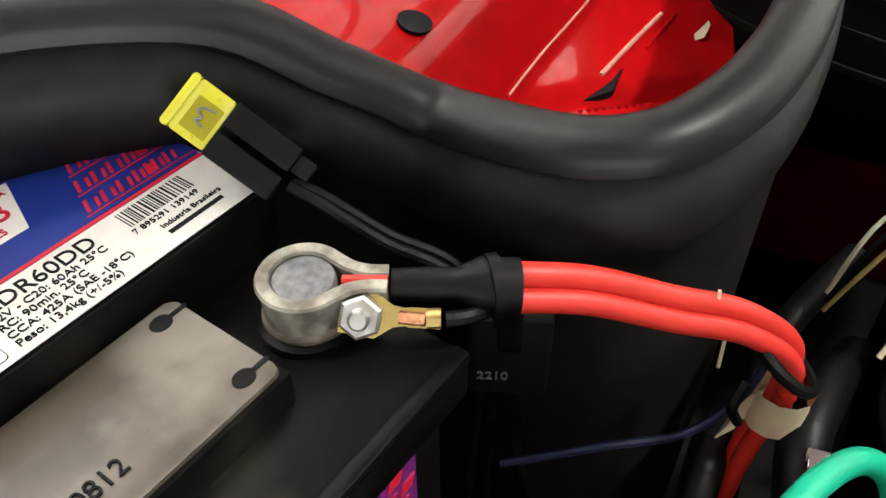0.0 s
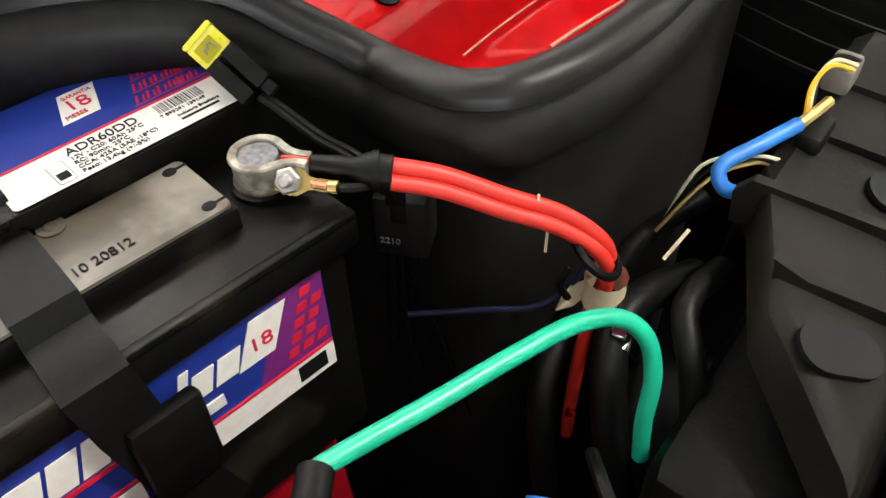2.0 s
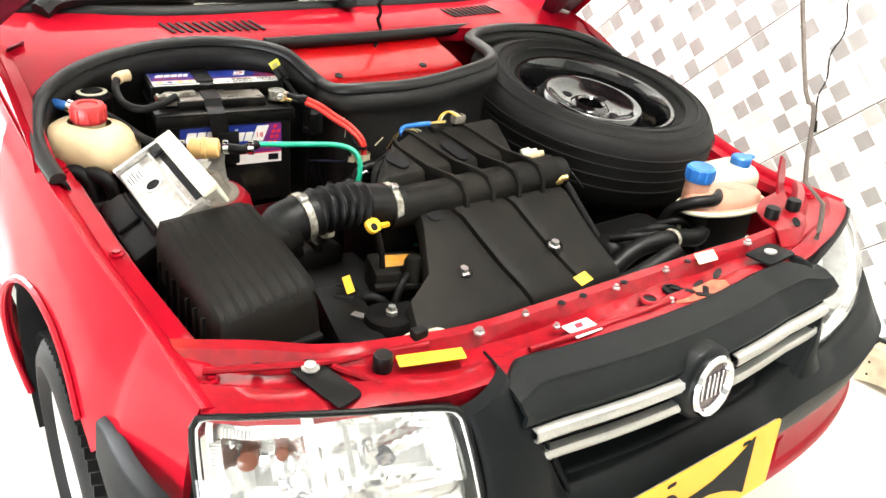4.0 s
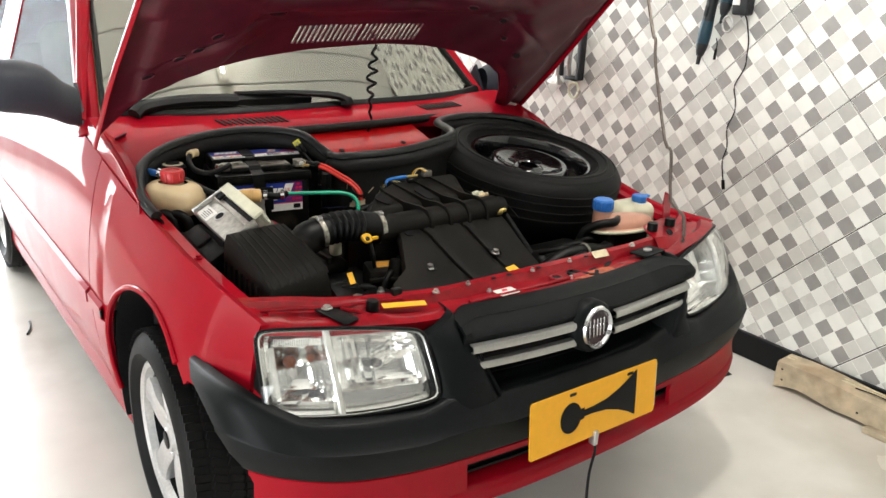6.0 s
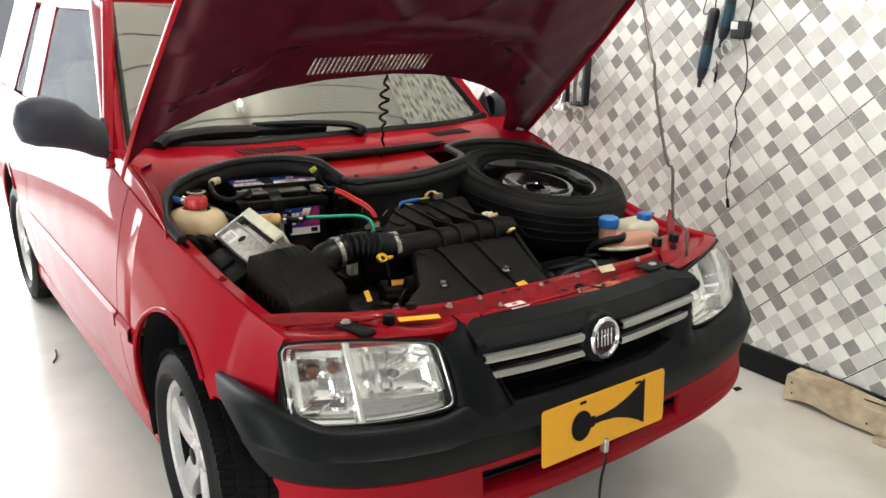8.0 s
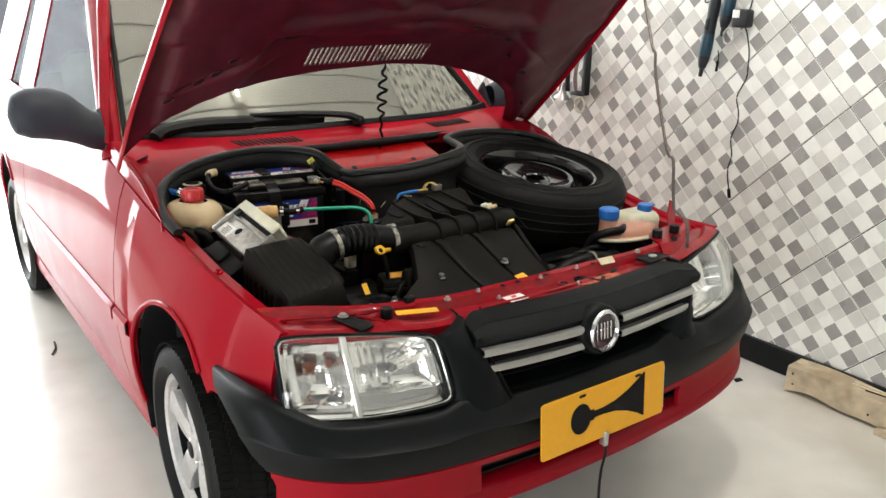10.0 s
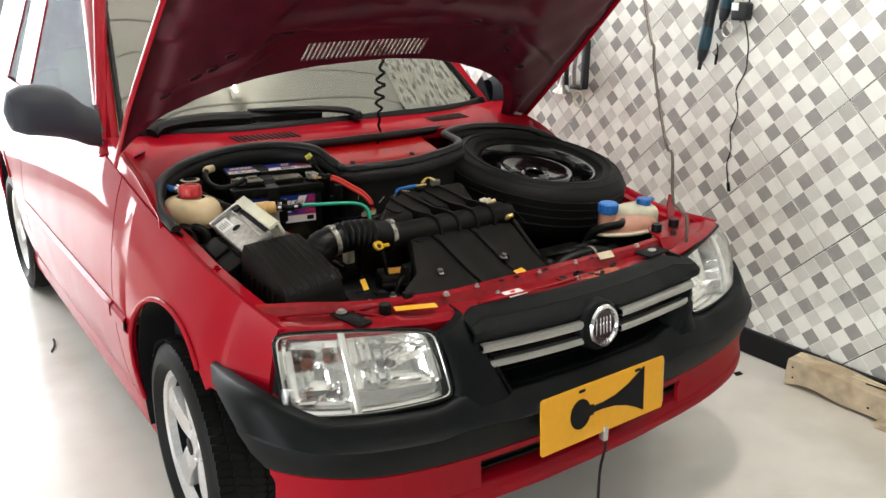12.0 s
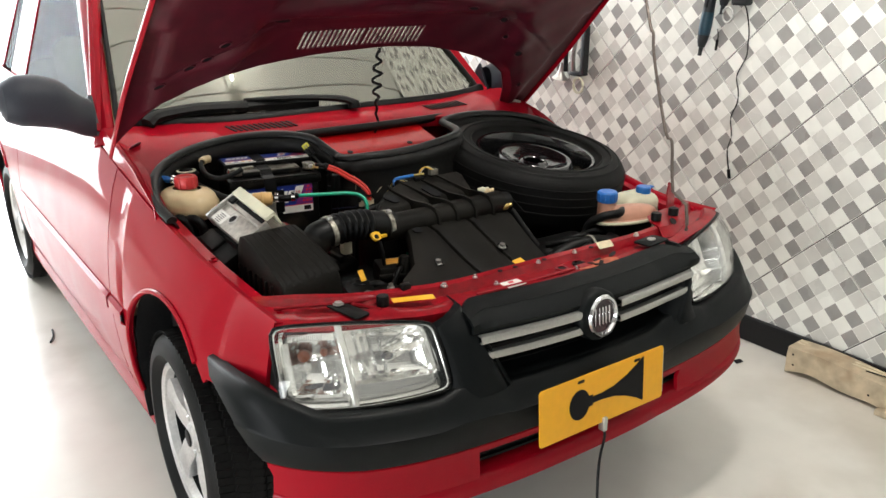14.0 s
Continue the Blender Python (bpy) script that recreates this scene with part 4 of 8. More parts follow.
part("bay_liner", sheet([[q + Vector((0, 0, -0.003)), q + n_ * 0.006 + Vector((0, 0, -0.012)), q + n_ * 0.0115 + Vector((0, 0, -0.017)), q + n_ * 0.0135 + Vector((0, 0, -0.024)), q + n_ * 0.0135 + Vector((0, 0, -0.034)), q + n_ * 0.011 + Vector((0, 0, -0.040)), q + n_ * 0.008 + Vector((0, 0, -0.046)), q + n_ * 0.007 + Vector((0, 0, -0.075)), Vector((q.x, q.y, 0.62)) + n_ * 0.008, Vector((q.x, q.y, 0.30)) + n_ * 0.008] for q, n_ in zip(LINE, NORMALS)], 0.004), LINERWALL, car, "black moulded plastic bay liner")
part("bay_seal", sweep(LINE, [(0.013 * math.cos(a) * (1.15 if math.sin(a) < 0 else 1), 0.010 * math.sin(a)) for a in np.linspace(0, 2 * math.pi, 14, False)]), SEAL, car, "dusty rubber seal along the liner's rim")
part("cowl_seal", sweep([(x, cowl_y(x) - 0.012, 0.948) for x in np.linspace(-0.22, 0.34, 20)], ring_section(0.011, 10, 0.013)), SEAL, car, "rubber strip below the cowl")

# closing panel between the wing's top edge and the cowl, under the bonnet hinge
for s in (-1, 1):
    rows = []
    for y in np.linspace(0.84, 1.31, 12):
        zt = curve_at([(0.84, 0.848), (0.90, 0.878), (1.0, 0.925), (1.12, 0.958), (1.22, 0.974), (1.31, 0.984)], y)
        zb = curve_at(TOPZ, y) - 0.006
        rows.append([(s * (curve_at(TOPX, y) - 0.002), y, zb), (s * (curve_at(TOPX, y) - 0.006), y, (zb + zt) / 2), (s * 0.7, y, max(zt, zb + 0.003)), (s * 0.68, y, max(zt, zb + 0.003) - 0.006)])
    part("cowl_side", sheet(rows, 0.003), RED, car)

# windscreen, pillars, roof
def screen(u, v, d=0.0):
    """u across, -1 to 1; v up."""
    x = u * (0.655 - 0.115 * v)
    y0 = 1.215 + 0.125 * u ** 4
    y1 = 1.78 + 0.06 * u * u
    return (x, y0 + (y1 - y0) * v - d * 0.6, 0.985 + 0.405 * v + 0.03 * math.sin(math.pi * v) * 0.3 + d)


part("windscreen", sheet([[screen(u, v) for v in np.linspace(0, 1, 8)] for u in np.linspace(-1, 1, 24)], 0.004), GLASS, car, "faintly green windscreen glass").visible_shadow = False
part("windscreen_gasket", sweep([screen(u, -0.025, 0.004) for u in np.linspace(-1, 1, 24)], ring_section(0.016, 10, 0.024)), HOSE, car)
for s in (-1, 1):
    pil = [screen(s * 1.0, v, 0.004) for v in np.linspace(0, 1, 10)]
    part("windscreen_gasket", sweep(pil, ring_section(0.008, 8)), HOSE, car)
    rows = []
    for v in np.linspace(-0.12, 1.02, 12):
        a = Vector(screen(s * 1.012, v))
        rows.append([a, a + Vector((s * 0.020, 0.006, 0.012)), a + Vector((s * 0.042, 0.035, 0.002)), a + Vector((s * 0.046, 0.075, -0.012)), a + Vector((s * 0.02, 0.08, -0.02))])
    part("pillar", sheet(rows, 0.006), RED, car, "red windscreen pillar")
rows = [[(u * 0.56, y + 0.06 * u * u, 1.388 + 0.032 * math.sin(math.pi * min(1, (y - 1.74) / 1.9)) + 0.025 * (1 - u * u)) for u in np.linspace(-1, 1, 16)] for y in np.linspace(1.78, 3.40, 12)]
part("roof", sheet(rows, 0.02), RED, car)
for s in (-1, 1):
    # belt line to roof: side glass and its frames
    def side(y, k):
        """k from the belt line up to the roof."""
        return Vector((s * (0.705 - 0.140 * k), y, 0.955 + 0.435 * k))

    def glass_front(k):
        return 1.46 + 0.46 * k

    rows = [[side(glass_front(k) + (2.52 - 0.02 * k - glass_front(k)) * j / 8, k) for k in np.linspace(0.02, 0.93, 8)] for j in range(9)]
    part("door_glass", sheet(rows, 0.004), TINTED, car, "tinted side window").visible_shadow = False
    rows = [[side(2.83 + (3.12 - 0.1 * k - 2.83) * j / 6, k) for k in np.linspace(0.06, 0.90, 6)] for j in range(7)]
    part("quarter_glass", sheet(rows, 0.004), TINTED, car, "tinted rear side window").visible_shadow = False
    frame_line = [side(1.36 + 0.42 * k, k) for k in np.linspace(0.0, 0.97, 8)] + [side(y, 0.97) for y in np.linspace(1.9, 2.48, 4)]
    part("door_frame", sweep(frame_line, ring_section(0.020, 8, 0.026)), RED, car)
    part("window_seal", sweep([q + Vector((s * 0.004, 0.022, -0.004)) for q in frame_line], ring_section(0.010, 8)), HOSE, car)
    part("middle_pillar", sheet([[side(y, k) + Vector((s * 0.004, 0, 0)) for k in np.linspace(-0.02, 1.0, 5)] for y in (2.52, 2.82)], 0.012), RED, car)
    part("rear_pillar", sheet([[side(y - 0.1 * k, k) + Vector((s * 0.004, 0, 0)) for k in np.linspace(-0.02, 1.0, 5)] for y in (3.04, 3.25, 3.58)], 0.012), RED, car)
    part("roof_rail", sweep([side(y, 1.0) for y in np.linspace(1.78, 3.45, 8)], ring_section(0.024, 8)), RED, car)
    part("belt_seal", sweep([side(y, 0.005) + Vector((s * 0.004, 0, 0)) for y in np.linspace(1.40, 2.5, 6)], ring_section(0.008, 6, 0.012)), HOSE, car)
    part("shoulder", sheet([[(s * (curve_at(TOPX, y) + 0.001), y, curve_at(TOPZ, y) - 0.004), (s * 0.709, y, curve_at(TOPZ, y) + 0.012), (s * 0.70, y, 0.962)] for y in np.linspace(1.36, 3.58, 10)], 0.008), RED, car)
    # mirror
    mir = [(0.715, 1.36, 1.005), (0.75, 1.34, 1.02), (0.80, 1.315, 1.055), (0.86, 1.30, 1.075), (0.91, 1.29, 1.08), (0.945, 1.285, 1.08), (0.958, 1.285, 1.08)]
    sizes = [(0.036, 0.052), (0.048, 0.058), (0.060, 0.068), (0.062, 0.070), (0.060, 0.066), (0.046, 0.050), (0.006, 0.008)]
    rows = []
    for (x, y, z), (a, c) in zip(smooth_path(mir, 3), [(curve_at([(i, q[0]) for i, q in enumerate(sizes)], t / 3), curve_at([(i, q[1]) for i, q in enumerate(sizes)], t / 3)) for t in range(19)]):
        rows.append([(s * x, y + a * math.copysign(abs(math.cos(t)) ** 0.8, math.cos(t)), z + c * math.copysign(abs(math.sin(t)) ** 0.8, math.sin(t))) for t in np.linspace(0, 2 * math.pi, 20, False)])
    part("wing_mirror", sheet(rows, 0.0, loop=True), MIRRORSHELL, car, "plastic wing mirror, blue-grey with glare in its colour")
    part("mirror_sail", slab([(0, 0), (0.14, 0.0), (0.06, 0.11)], 0, 0.012, 0.003, m=pose(s * 0.712, 1.34, 0.955, 90, 0, 90)), MIRRORSHELL, car)
part("tailgate", sheet([[(u * 0.56, 3.42 + 0.04 * (1 - u * u), 1.38), (u * 0.64, 3.60, 0.98), (u * 0.70, 3.66, 0.6), (u * 0.70, 3.66, 0.3)] for u in np.linspace(-1, 1, 8)], 0.02), RED, car)
part("rear_screen", sheet([[(u * 0.50, 3.455 + 0.04 * (1 - u * u), 1.34), (u * 0.55, 3.60, 1.03)] for u in np.linspace(-1, 1, 8)], 0.004), REARGLASS, car)
part("underbody", box(-0.68, 0.68, 1.12, 3.55, 0.20, 0.26), LINER, car)

# cabin
part("dashboard", sheet([[(u * 0.64, 1.36 + 0.05 * u * u, 0.93), (u * 0.64, 1.42, 0.97), (u * 0.64, 1.52, 0.965), (u * 0.64, 1.60, 0.90), (u * 0.64, 1.62, 0.62)] for u in np.linspace(-1, 1, 10)], 0.02), DASH, car, "dashboard paled to stand in for reflection in the windscreen")
part("steering_wheel", sweep([(0.33 + 0.18 * math.cos(a), 1.72 - 0.07 * math.sin(a), 0.95 + 0.165 * math.sin(a)) for a in np.linspace(0, 2 * math.pi, 32, False)], ring_section(0.014, 8), loop=True), DASH, car)
for x in (-0.33, 0.33):
    part("seat", box(x - 0.25, x + 0.25, 1.95, 2.45, 0.45, 0.62, 0.06, 3), BEIGE, car, "beige cloth front seat")
    bk = box(-0.24, 0.24, -0.08, 0.08, 0, 0.56, 0.06, 3)
    part("seat_back", bk, BEIGE, car, m=pose(x, 2.42, 0.60, -16))
    part("head_rest", box(-0.12, 0.12, -0.045, 0.045, 0, 0.17, 0.04, 3), BEIGE, car, m=pose(x, 2.60, 1.17, -12))
part("rear_bench", box(-0.6, 0.6, 2.85, 3.05, 0.5, 1.02, 0.06, 3), BEIGE, car)
part("floor_pan", box(-0.64, 0.64, 1.62, 3.4, 0.27, 0.30), DASH, car)
part("roof_lining", sheet([[(u * 0.54, y, 1.365) for u in np.linspace(-1, 1, 6)] for y in (1.84, 3.38)], 0.004), BEIGE, car)
part("sun_visor", box(-0.5, -0.06, 1.82, 1.97, 1.335, 1.352, 0.006), BEIGE, car)
part("rear_view_mirror", box(-0.11, 0.11, 1.78, 1.80, 1.26, 1.325, 0.012, 2), DASH, car)

# wipers
pivot = Vector((0.03, 1.17, 1.005))
wiper = part("wiper_arm", sweep(smooth_path([pivot, pivot + Vector((-0.04, 0.015, 0.016)), (-0.14, 1.215, 1.032), (-0.30, 1.262, 1.032)], 5), ring_section(0.012, 8, 0.009), scale=lambda t: 1.5 - 0.75 * t), PLASTIC, car, "black wiper arm")
part("wiper_blade", sweep([(-0.56, 1.295, 1.015), (-0.10, 1.236, 1.022)], [(-0.004, -0.012), (0.004, -0.012), (0.009, 0.004), (0, 0.010), (-0.009, 0.004)]), HOSE, wiper)
part("wiper_cap", lathe([(0.020, 0), (0.020, 0.012), (0.012, 0.024), (0, 0.026)], 16, pose(pivot.x, pivot.y, pivot.z - 0.012)), PLASTIC, wiper)
part("wiper_arm", sweep(smooth_path([(-0.60, 1.235, 0.995), (-0.56, 1.25, 1.012), (-0.44, 1.257, 1.020), (-0.30, 1.243, 1.016)], 5), ring_section(0.022, 8, 0.018)), PLASTIC, car, "black wiper arm")
part("wiper_blade", sweep([(-0.645, 1.300, 1.006), (-0.40, 1.262, 1.013), (-0.07, 1.228, 1.010)], [(-0.010, -0.018), (0.010, -0.018), (0.018, 0.006), (0, 0.018), (-0.018, 0.006)]), HOSE, car)

# bonnet
HT = radians(43)


def hood(x, q, d=0.0):
    """q metres along the panel from its hinges; d below the skin."""
    crown = 0.030 * (1 - (x / 0.72) ** 2)
    dd = crown - d
    return Vector((x, 1.175 - q * math.cos(HT) + dd * math.sin(HT), 0.935 + q * math.sin(HT) + dd * math.cos(HT)))


def hood_half(q):
    return curve_at([(0, 0.725), (0.3, 0.722), (0.7, 0.695), (0.96, 0.64)], q)


def hood_rear(x):
    return curve_at([(0, 0.363), (0.2, 0.350), (0.35, 0.325), (0.45, 0.292), (0.53, 0.255), (0.60, 0.205), (0.655, 0.125), (0.69, 0.045), (0.725, -0.03)], abs(x + (0.08 if x > 0 else 0.03) * min(1, abs(x) / 0.3)))


# louvres: open slots in the skin
SLOTS = [-0.288 + 0.0150 * k for k in range(13)] + [-0.088 + 0.0150 * k for k in range(13)]
xs = sorted(set(np.linspace(-0.725, 0.725, 50).round(4).tolist() + [round(v, 4) for x in SLOTS for v in (x, x + 0.0085)]))
vs = [0, 0.02, 0.05, 0.13, 0.2, 0.35, 0.5, 0.65, 0.8, 0.92, 1.0]
b = bmesh.new()
grid = []
for x in xs:
    q0 = hood_rear(x)
    lo, hi = max(q0 + 0.014, 0.378), max(q0 + 0.084, 0.448)
    qs = [q0, lo, hi] + [hi + (0.98 - hi) * t for t in (0.15, 0.3, 0.45, 0.6, 0.8, 1.0)]
    grid.append([b.verts.new(hood(x * (hood_half(q) / 0.725), q)) for q in qs])
for i in range(len(xs) - 1):
    mid = (xs[i] + xs[i + 1]) / 2
    slot = any(x < mid < x + 0.0085 for x in SLOTS)
    for j in range(len(grid[0]) - 1):
        if not (slot and j == 1):
            b.faces.new((grid[i][j], grid[i + 1][j], grid[i + 1][j + 1], grid[i][j + 1]))
bmesh.ops.recalc_face_normals(b, faces=b.faces)
thicken(b, 0.004)
bonnet = part("bonnet", b, HOODRED, car, "open red bonnet, its underside painted dark for shade")
# inner panel: a pressed second skin with beams, a sunken middle and flanged edges
def bell(t, w):
    return math.exp(-(t / w) ** 2)


def step(t, w):
    return 1 / (1 + math.exp(-t / w))


def press(x, q):
    """Depth of the inner panel below the skin."""
    side = abs(x)
    beam = step(side - (0.43 - 0.25 * (q - 0.45)), 0.010) * step(0.655 - side, 0.006)
    cross = step(q - 0.515, 0.007) * step(0.585 - q + 0.02 * math.cos(x * 9), 0.007)
    arms = bell(side - 0.10 - 1.05 * (q - 0.62), 0.045) * step(q - 0.60, 0.01)
    pads = bell(side - 0.47, 0.05) * bell(q - 0.40, 0.075)
    groove = bell((q - 0.36) - 0.62 * (0.60 - side), 0.012) * step(0.64 - side, 0.02) * step(side - 0.36, 0.02)
    pits = bell(side - 0.33, 0.030) * bell(q - 0.50, 0.018) + bell(side - 0.05, 0.06) * bell(q - 0.555, 0.014)
    return 0.006 + 0.020 * max(beam, cross, arms) + 0.012 * pads - 0.011 * groove - 0.012 * pits + 0.0015 * math.sin(x * 41) * math.sin(q * 33)


b = bmesh.new()
grid = []
for k in range(151):
    u = -0.715 + 1.43 * k / 150
    row = []
    for j in range(91):
        q0 = max(hood_rear(u) + 0.006, 0.456 - 0.9 * max(0, abs(u + 0.10) - 0.23))
        q = q0 + (0.955 - q0) * j / 90
        x = u * (hood_half(q) / 0.725)
        edge = min(1, j / 4, k / 4, (150 - k) / 4)
        row.append(b.verts.new(hood(x, q, 0.0045 + (press(x, q) - 0.0045) * edge)))
    grid.append(row)
for k in range(150):
    for j in range(90):
        b.faces.new((grid[k][j], grid[k + 1][j], grid[k + 1][j + 1], grid[k][j + 1]))
part("inner_panel", b, HOODRED, bonnet, "pressed inner panel, its red darkened for shade")
HOODTURN = Euler((-HT, 0, 0)).to_matrix().to_4x4()
for x, q, a, rx_, ry_ in ((0.362, 0.473, 20, 0.015, 0.009), (0.411, 0.399, 30, 0.013, 0.007), (0.489, 0.341, 25, 0.017, 0.010), (0.60, 0.17, 60, 0.010, 0.007), (-0.509, 0.462, -30, 0.013, 0.007),
                         (-0.544, 0.411, -30, 0.013, 0.007), (-0.578, 0.37, -30, 0.013, 0.007), (-0.646, 0.319, -30, 0.013, 0.006), (-0.36, 0.50, 0, 0.020, 0.006), (0.20, 0.545, 10, 0.018, 0.006)):
    m_ = Matrix.Translation(hood(x, q, press(x, q) + 0.0042)) @ HOODTURN @ pose(0, 0, 0, 0, 0, a)
    part("access_hole", slab([(rx_ * math.cos(t_), ry_ * math.sin(t_)) for t_ in np.linspace(0, 6.283, 18, False)], 0, 0.0040, m=m_), INK, bonnet, "dark oval hole")
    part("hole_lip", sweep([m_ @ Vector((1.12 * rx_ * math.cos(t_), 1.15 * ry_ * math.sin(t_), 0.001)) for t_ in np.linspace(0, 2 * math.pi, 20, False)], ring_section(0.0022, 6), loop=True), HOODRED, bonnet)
for s in (-1, 1):
    part("bonnet_edge", sweep([hood(s * hood_half(q), q, 0.006) for q in np.linspace(0, 0.97, 12)], ring_section(0.005, 8, 0.011)), RED, bonnet, "bright red folded edge")
    part("hinge_tab", sheet([[hood(s * (0.655 + 0.030 * a), q, 0.012 + 0.01 * a) for a in (0, 1)] for q in (-0.035, 0.02, 0.06)], 0.003), WHITE if s > 0 else HOODRED, bonnet)
part("prop_rod", tube([(0.432, 0.200, 0.755), (0.432, 0.202, 0.79), (0.445, 0.235, 0.90), (0.465, 0.262, 0.985), (0.463, 0.285, 1.01), (0.50, 0.375, 1.19), (0.513, 0.395, 1.25), (0.515, 0.410, 1.27), (0.56, 0.50, 1.42), (0.585, 0.56, 1.515)], 0.0042, 8, 3), DULLSTEEL, car, "bent steel prop rod holding the bonnet up")

# washer hose coil between bonnet and cowl
pts = []
for k in range(90):
    t = k / 89
    a = t * 5.5 * 2 * math.pi
    amp = 0.014 * math.sin(math.pi * min(1, t * 1.15)) + 0.002
    base = Vector((-0.040, 0.895, 1.200)).lerp(Vector((0.045, 1.060, 0.985)), t)
    pts.append(base + Vector((amp * math.cos(a), 0.3 * amp, amp * math.sin(a) * 0.15)))
pts += [Vector((0.06, 1.07, 0.95)), Vector((0.035, 1.055, 0.93)), Vector((0.03, 1.03, 0.905)), Vector((0.05, 1.02, 0.89))]
part("washer_hose", sweep(smooth_path(pts, 2), ring_section(0.0042, 6)), HOSE, car, "thin coiled black washer hose")


def wheel(at, s, turn=0, steer=0):
    """Alloy wheel with its tyre; the axle along x, outer face towards s."""
    m = pose(*at, 0, 0, steer) @ pose(0, 0, 0, turn, 0, 0) @ pose(0, 0, 0, 0, 90 * s, 0)
    hub = part("wheel", lathe([(0.182, -0.06), (0.194, 0.038), (0.200, 0.052), (0.193, 0.056), (0.184, 0.050), (0.178, 0.030)], 48, m, caps=False), ALLOY, car, "silver five-spoke alloy wheel")
    # dark barrel and disc behind the spokes stand in for shade there
    part("barrel", lathe([(0.178, 0.030), (0.174, 0.010), (0.172, -0.055)], 48, m, caps=False), BUMPER, hub, "inner barrel in a dark colour for its shade")
    part("back_plate", lathe([(0.172, -0.045), (0.05, -0.052), (0, -0.052)], 40, m), PLASTIC, hub)
    prof = [(0.19, -0.078), (0.215, -0.086), (0.245, -0.084), (0.266, -0.072), (0.278, -0.052), (0.283, 0), (0.278, 0.052), (0.266, 0.072), (0.245, 0.084), (0.222, 0.086), (0.206, 0.074), (0.198, 0.062), (0.185, 0.05), (0.185, -0.07)]
    tyre = part("tyre", lathe(prof, 64, m @ pose(0, 0, -0.012), closed=True), RUBBER, hub, "black road tyre")
    bmt = bmesh.new()
    for k in range(92):
        a = 360 * k / 92
        for off, w in ((-0.056, 0.034), (-0.018, 0.030), (0.020, 0.030), (0.058, 0.034)):
            blk = box(0.2770, 0.2848 if abs(off) < 0.04 else 0.2815, -0.0085, 0.0085, -w / 2, w / 2)
            join(bmt, blk, m @ pose(0, 0, 0, 0, 0, a + off * 60) @ pose(0, 0, off - 0.012, -24 if abs(off) < 0.04 else -10))
    part("tread", bmt, RUBBER, hub, smooth=False)
    for z in (0.060, 0.068):
        part("sidewall_ring", lathe([(0.243 - z * 0.1, z), (0.247 - z * 0.1, z + 0.003), (0.251 - z * 0.1, z)], 48, m, caps=False), RUBBER, hub)
    for k in range(5):
        a = 72 * k + 10
        b = bmesh.new()
        rows = []
        for r, w, z, th in ((0.028, 0.026, 0.030, 0.022), (0.06, 0.036, 0.037, 0.026), (0.085, 0.037, 0.041, 0.030), (0.11, 0.037, 0.043, 0.032), (0.135, 0.037, 0.043, 0.032), (0.155, 0.040, 0.042, 0.032), (0.172, 0.046, 0.043, 0.030), (0.188, 0.056, 0.046, 0.026)):
            rows.append([(r, -w, z - th), (r, -w * 0.9, z - 0.004), (r, -w * 0.6, z), (r, w * 0.6, z), (r, w * 0.9, z - 0.004), (r, w, z - th)])
        sheet(rows, 0.0, bm=b, loop=True)
        bmesh.ops.transform(b, matrix=m @ pose(0, 0, 0, 0, 0, a), verts=b.verts)
        part("spoke", b, ALLOY, hub)
        part("wheel_bolt", lathe([(0.009, 0.02), (0.009, 0.034), (0.006, 0.037), (0, 0.037)], 6, m @ pose(0.048 * math.cos(radians(a + 36)), 0.048 * math.sin(radians(a + 36)), 0.0)), STEEL, hub)
    part("hub_disc", lathe([(0.065, 0.010), (0.062, 0.030), (0.034, 0.034), (0.031, 0.042), (0.022, 0.046), (0, 0.046)], 30, m), ALLOY, hub)
    part("hub_cap", lathe([(0.023, 0.0440), (0.0225, 0.0480), (0.019, 0.0490), (0, 0.0495)], 24, m), PLASTIC, hub, "black hub cap")
    part("brake_disc", lathe([(0.118, -0.05), (0.118, -0.035), (0, -0.035)], 36, m), DULLSTEEL, hub)


for y in (0.725, 3.02):
    for s in (-1, 1):
        wheel((s * 0.685, y, 0.287), s, 12 if y < 1 else 40, -2 if y < 1 else 0)

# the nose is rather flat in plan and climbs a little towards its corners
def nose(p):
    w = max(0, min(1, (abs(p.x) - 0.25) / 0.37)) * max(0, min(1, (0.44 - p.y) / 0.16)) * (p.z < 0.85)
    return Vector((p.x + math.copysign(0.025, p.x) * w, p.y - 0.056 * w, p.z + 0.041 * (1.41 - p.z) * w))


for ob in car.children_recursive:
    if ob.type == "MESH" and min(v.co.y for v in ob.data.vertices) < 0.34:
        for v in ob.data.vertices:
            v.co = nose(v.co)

# ---- battery ----
battery = thing("battery", "black car battery with blue and white labels, held by a strap", "battery", (-0.503, 0.880, 0.700), -8.7)
BL, BD = 0.240, 0.190
case = box(0.002, BL, 0.020, BD, 0, 0.160, 0.006)
box(-0.003, BL + 0.006, 0.0135, BD + 0.003, 0.160, 0.183, 0.004, bm=case)
part("case", case, CASE, battery)
part("front_rail", box(0.002, BL + 0.004, 0.0130, 0.0190, 0.180, 0.1850, 0.0012), CASE, battery)
lid = bmesh.new()
box(0.042, 0.200, 0.046, 0.0985, 0.180, 0.1965, 0.003, bm=lid)
part("lid", lid, CASE, battery)
part("rear_block", box(0.003, 0.2490, 0.0985, BD - 0.004, 0.180, 0.211, 0.004), CASE, battery)
plate_ = slab(rounded(0.046, 0.1975, 0.048, 0.0965, 0.003), 0.1966, 0.1985, 0.0008)
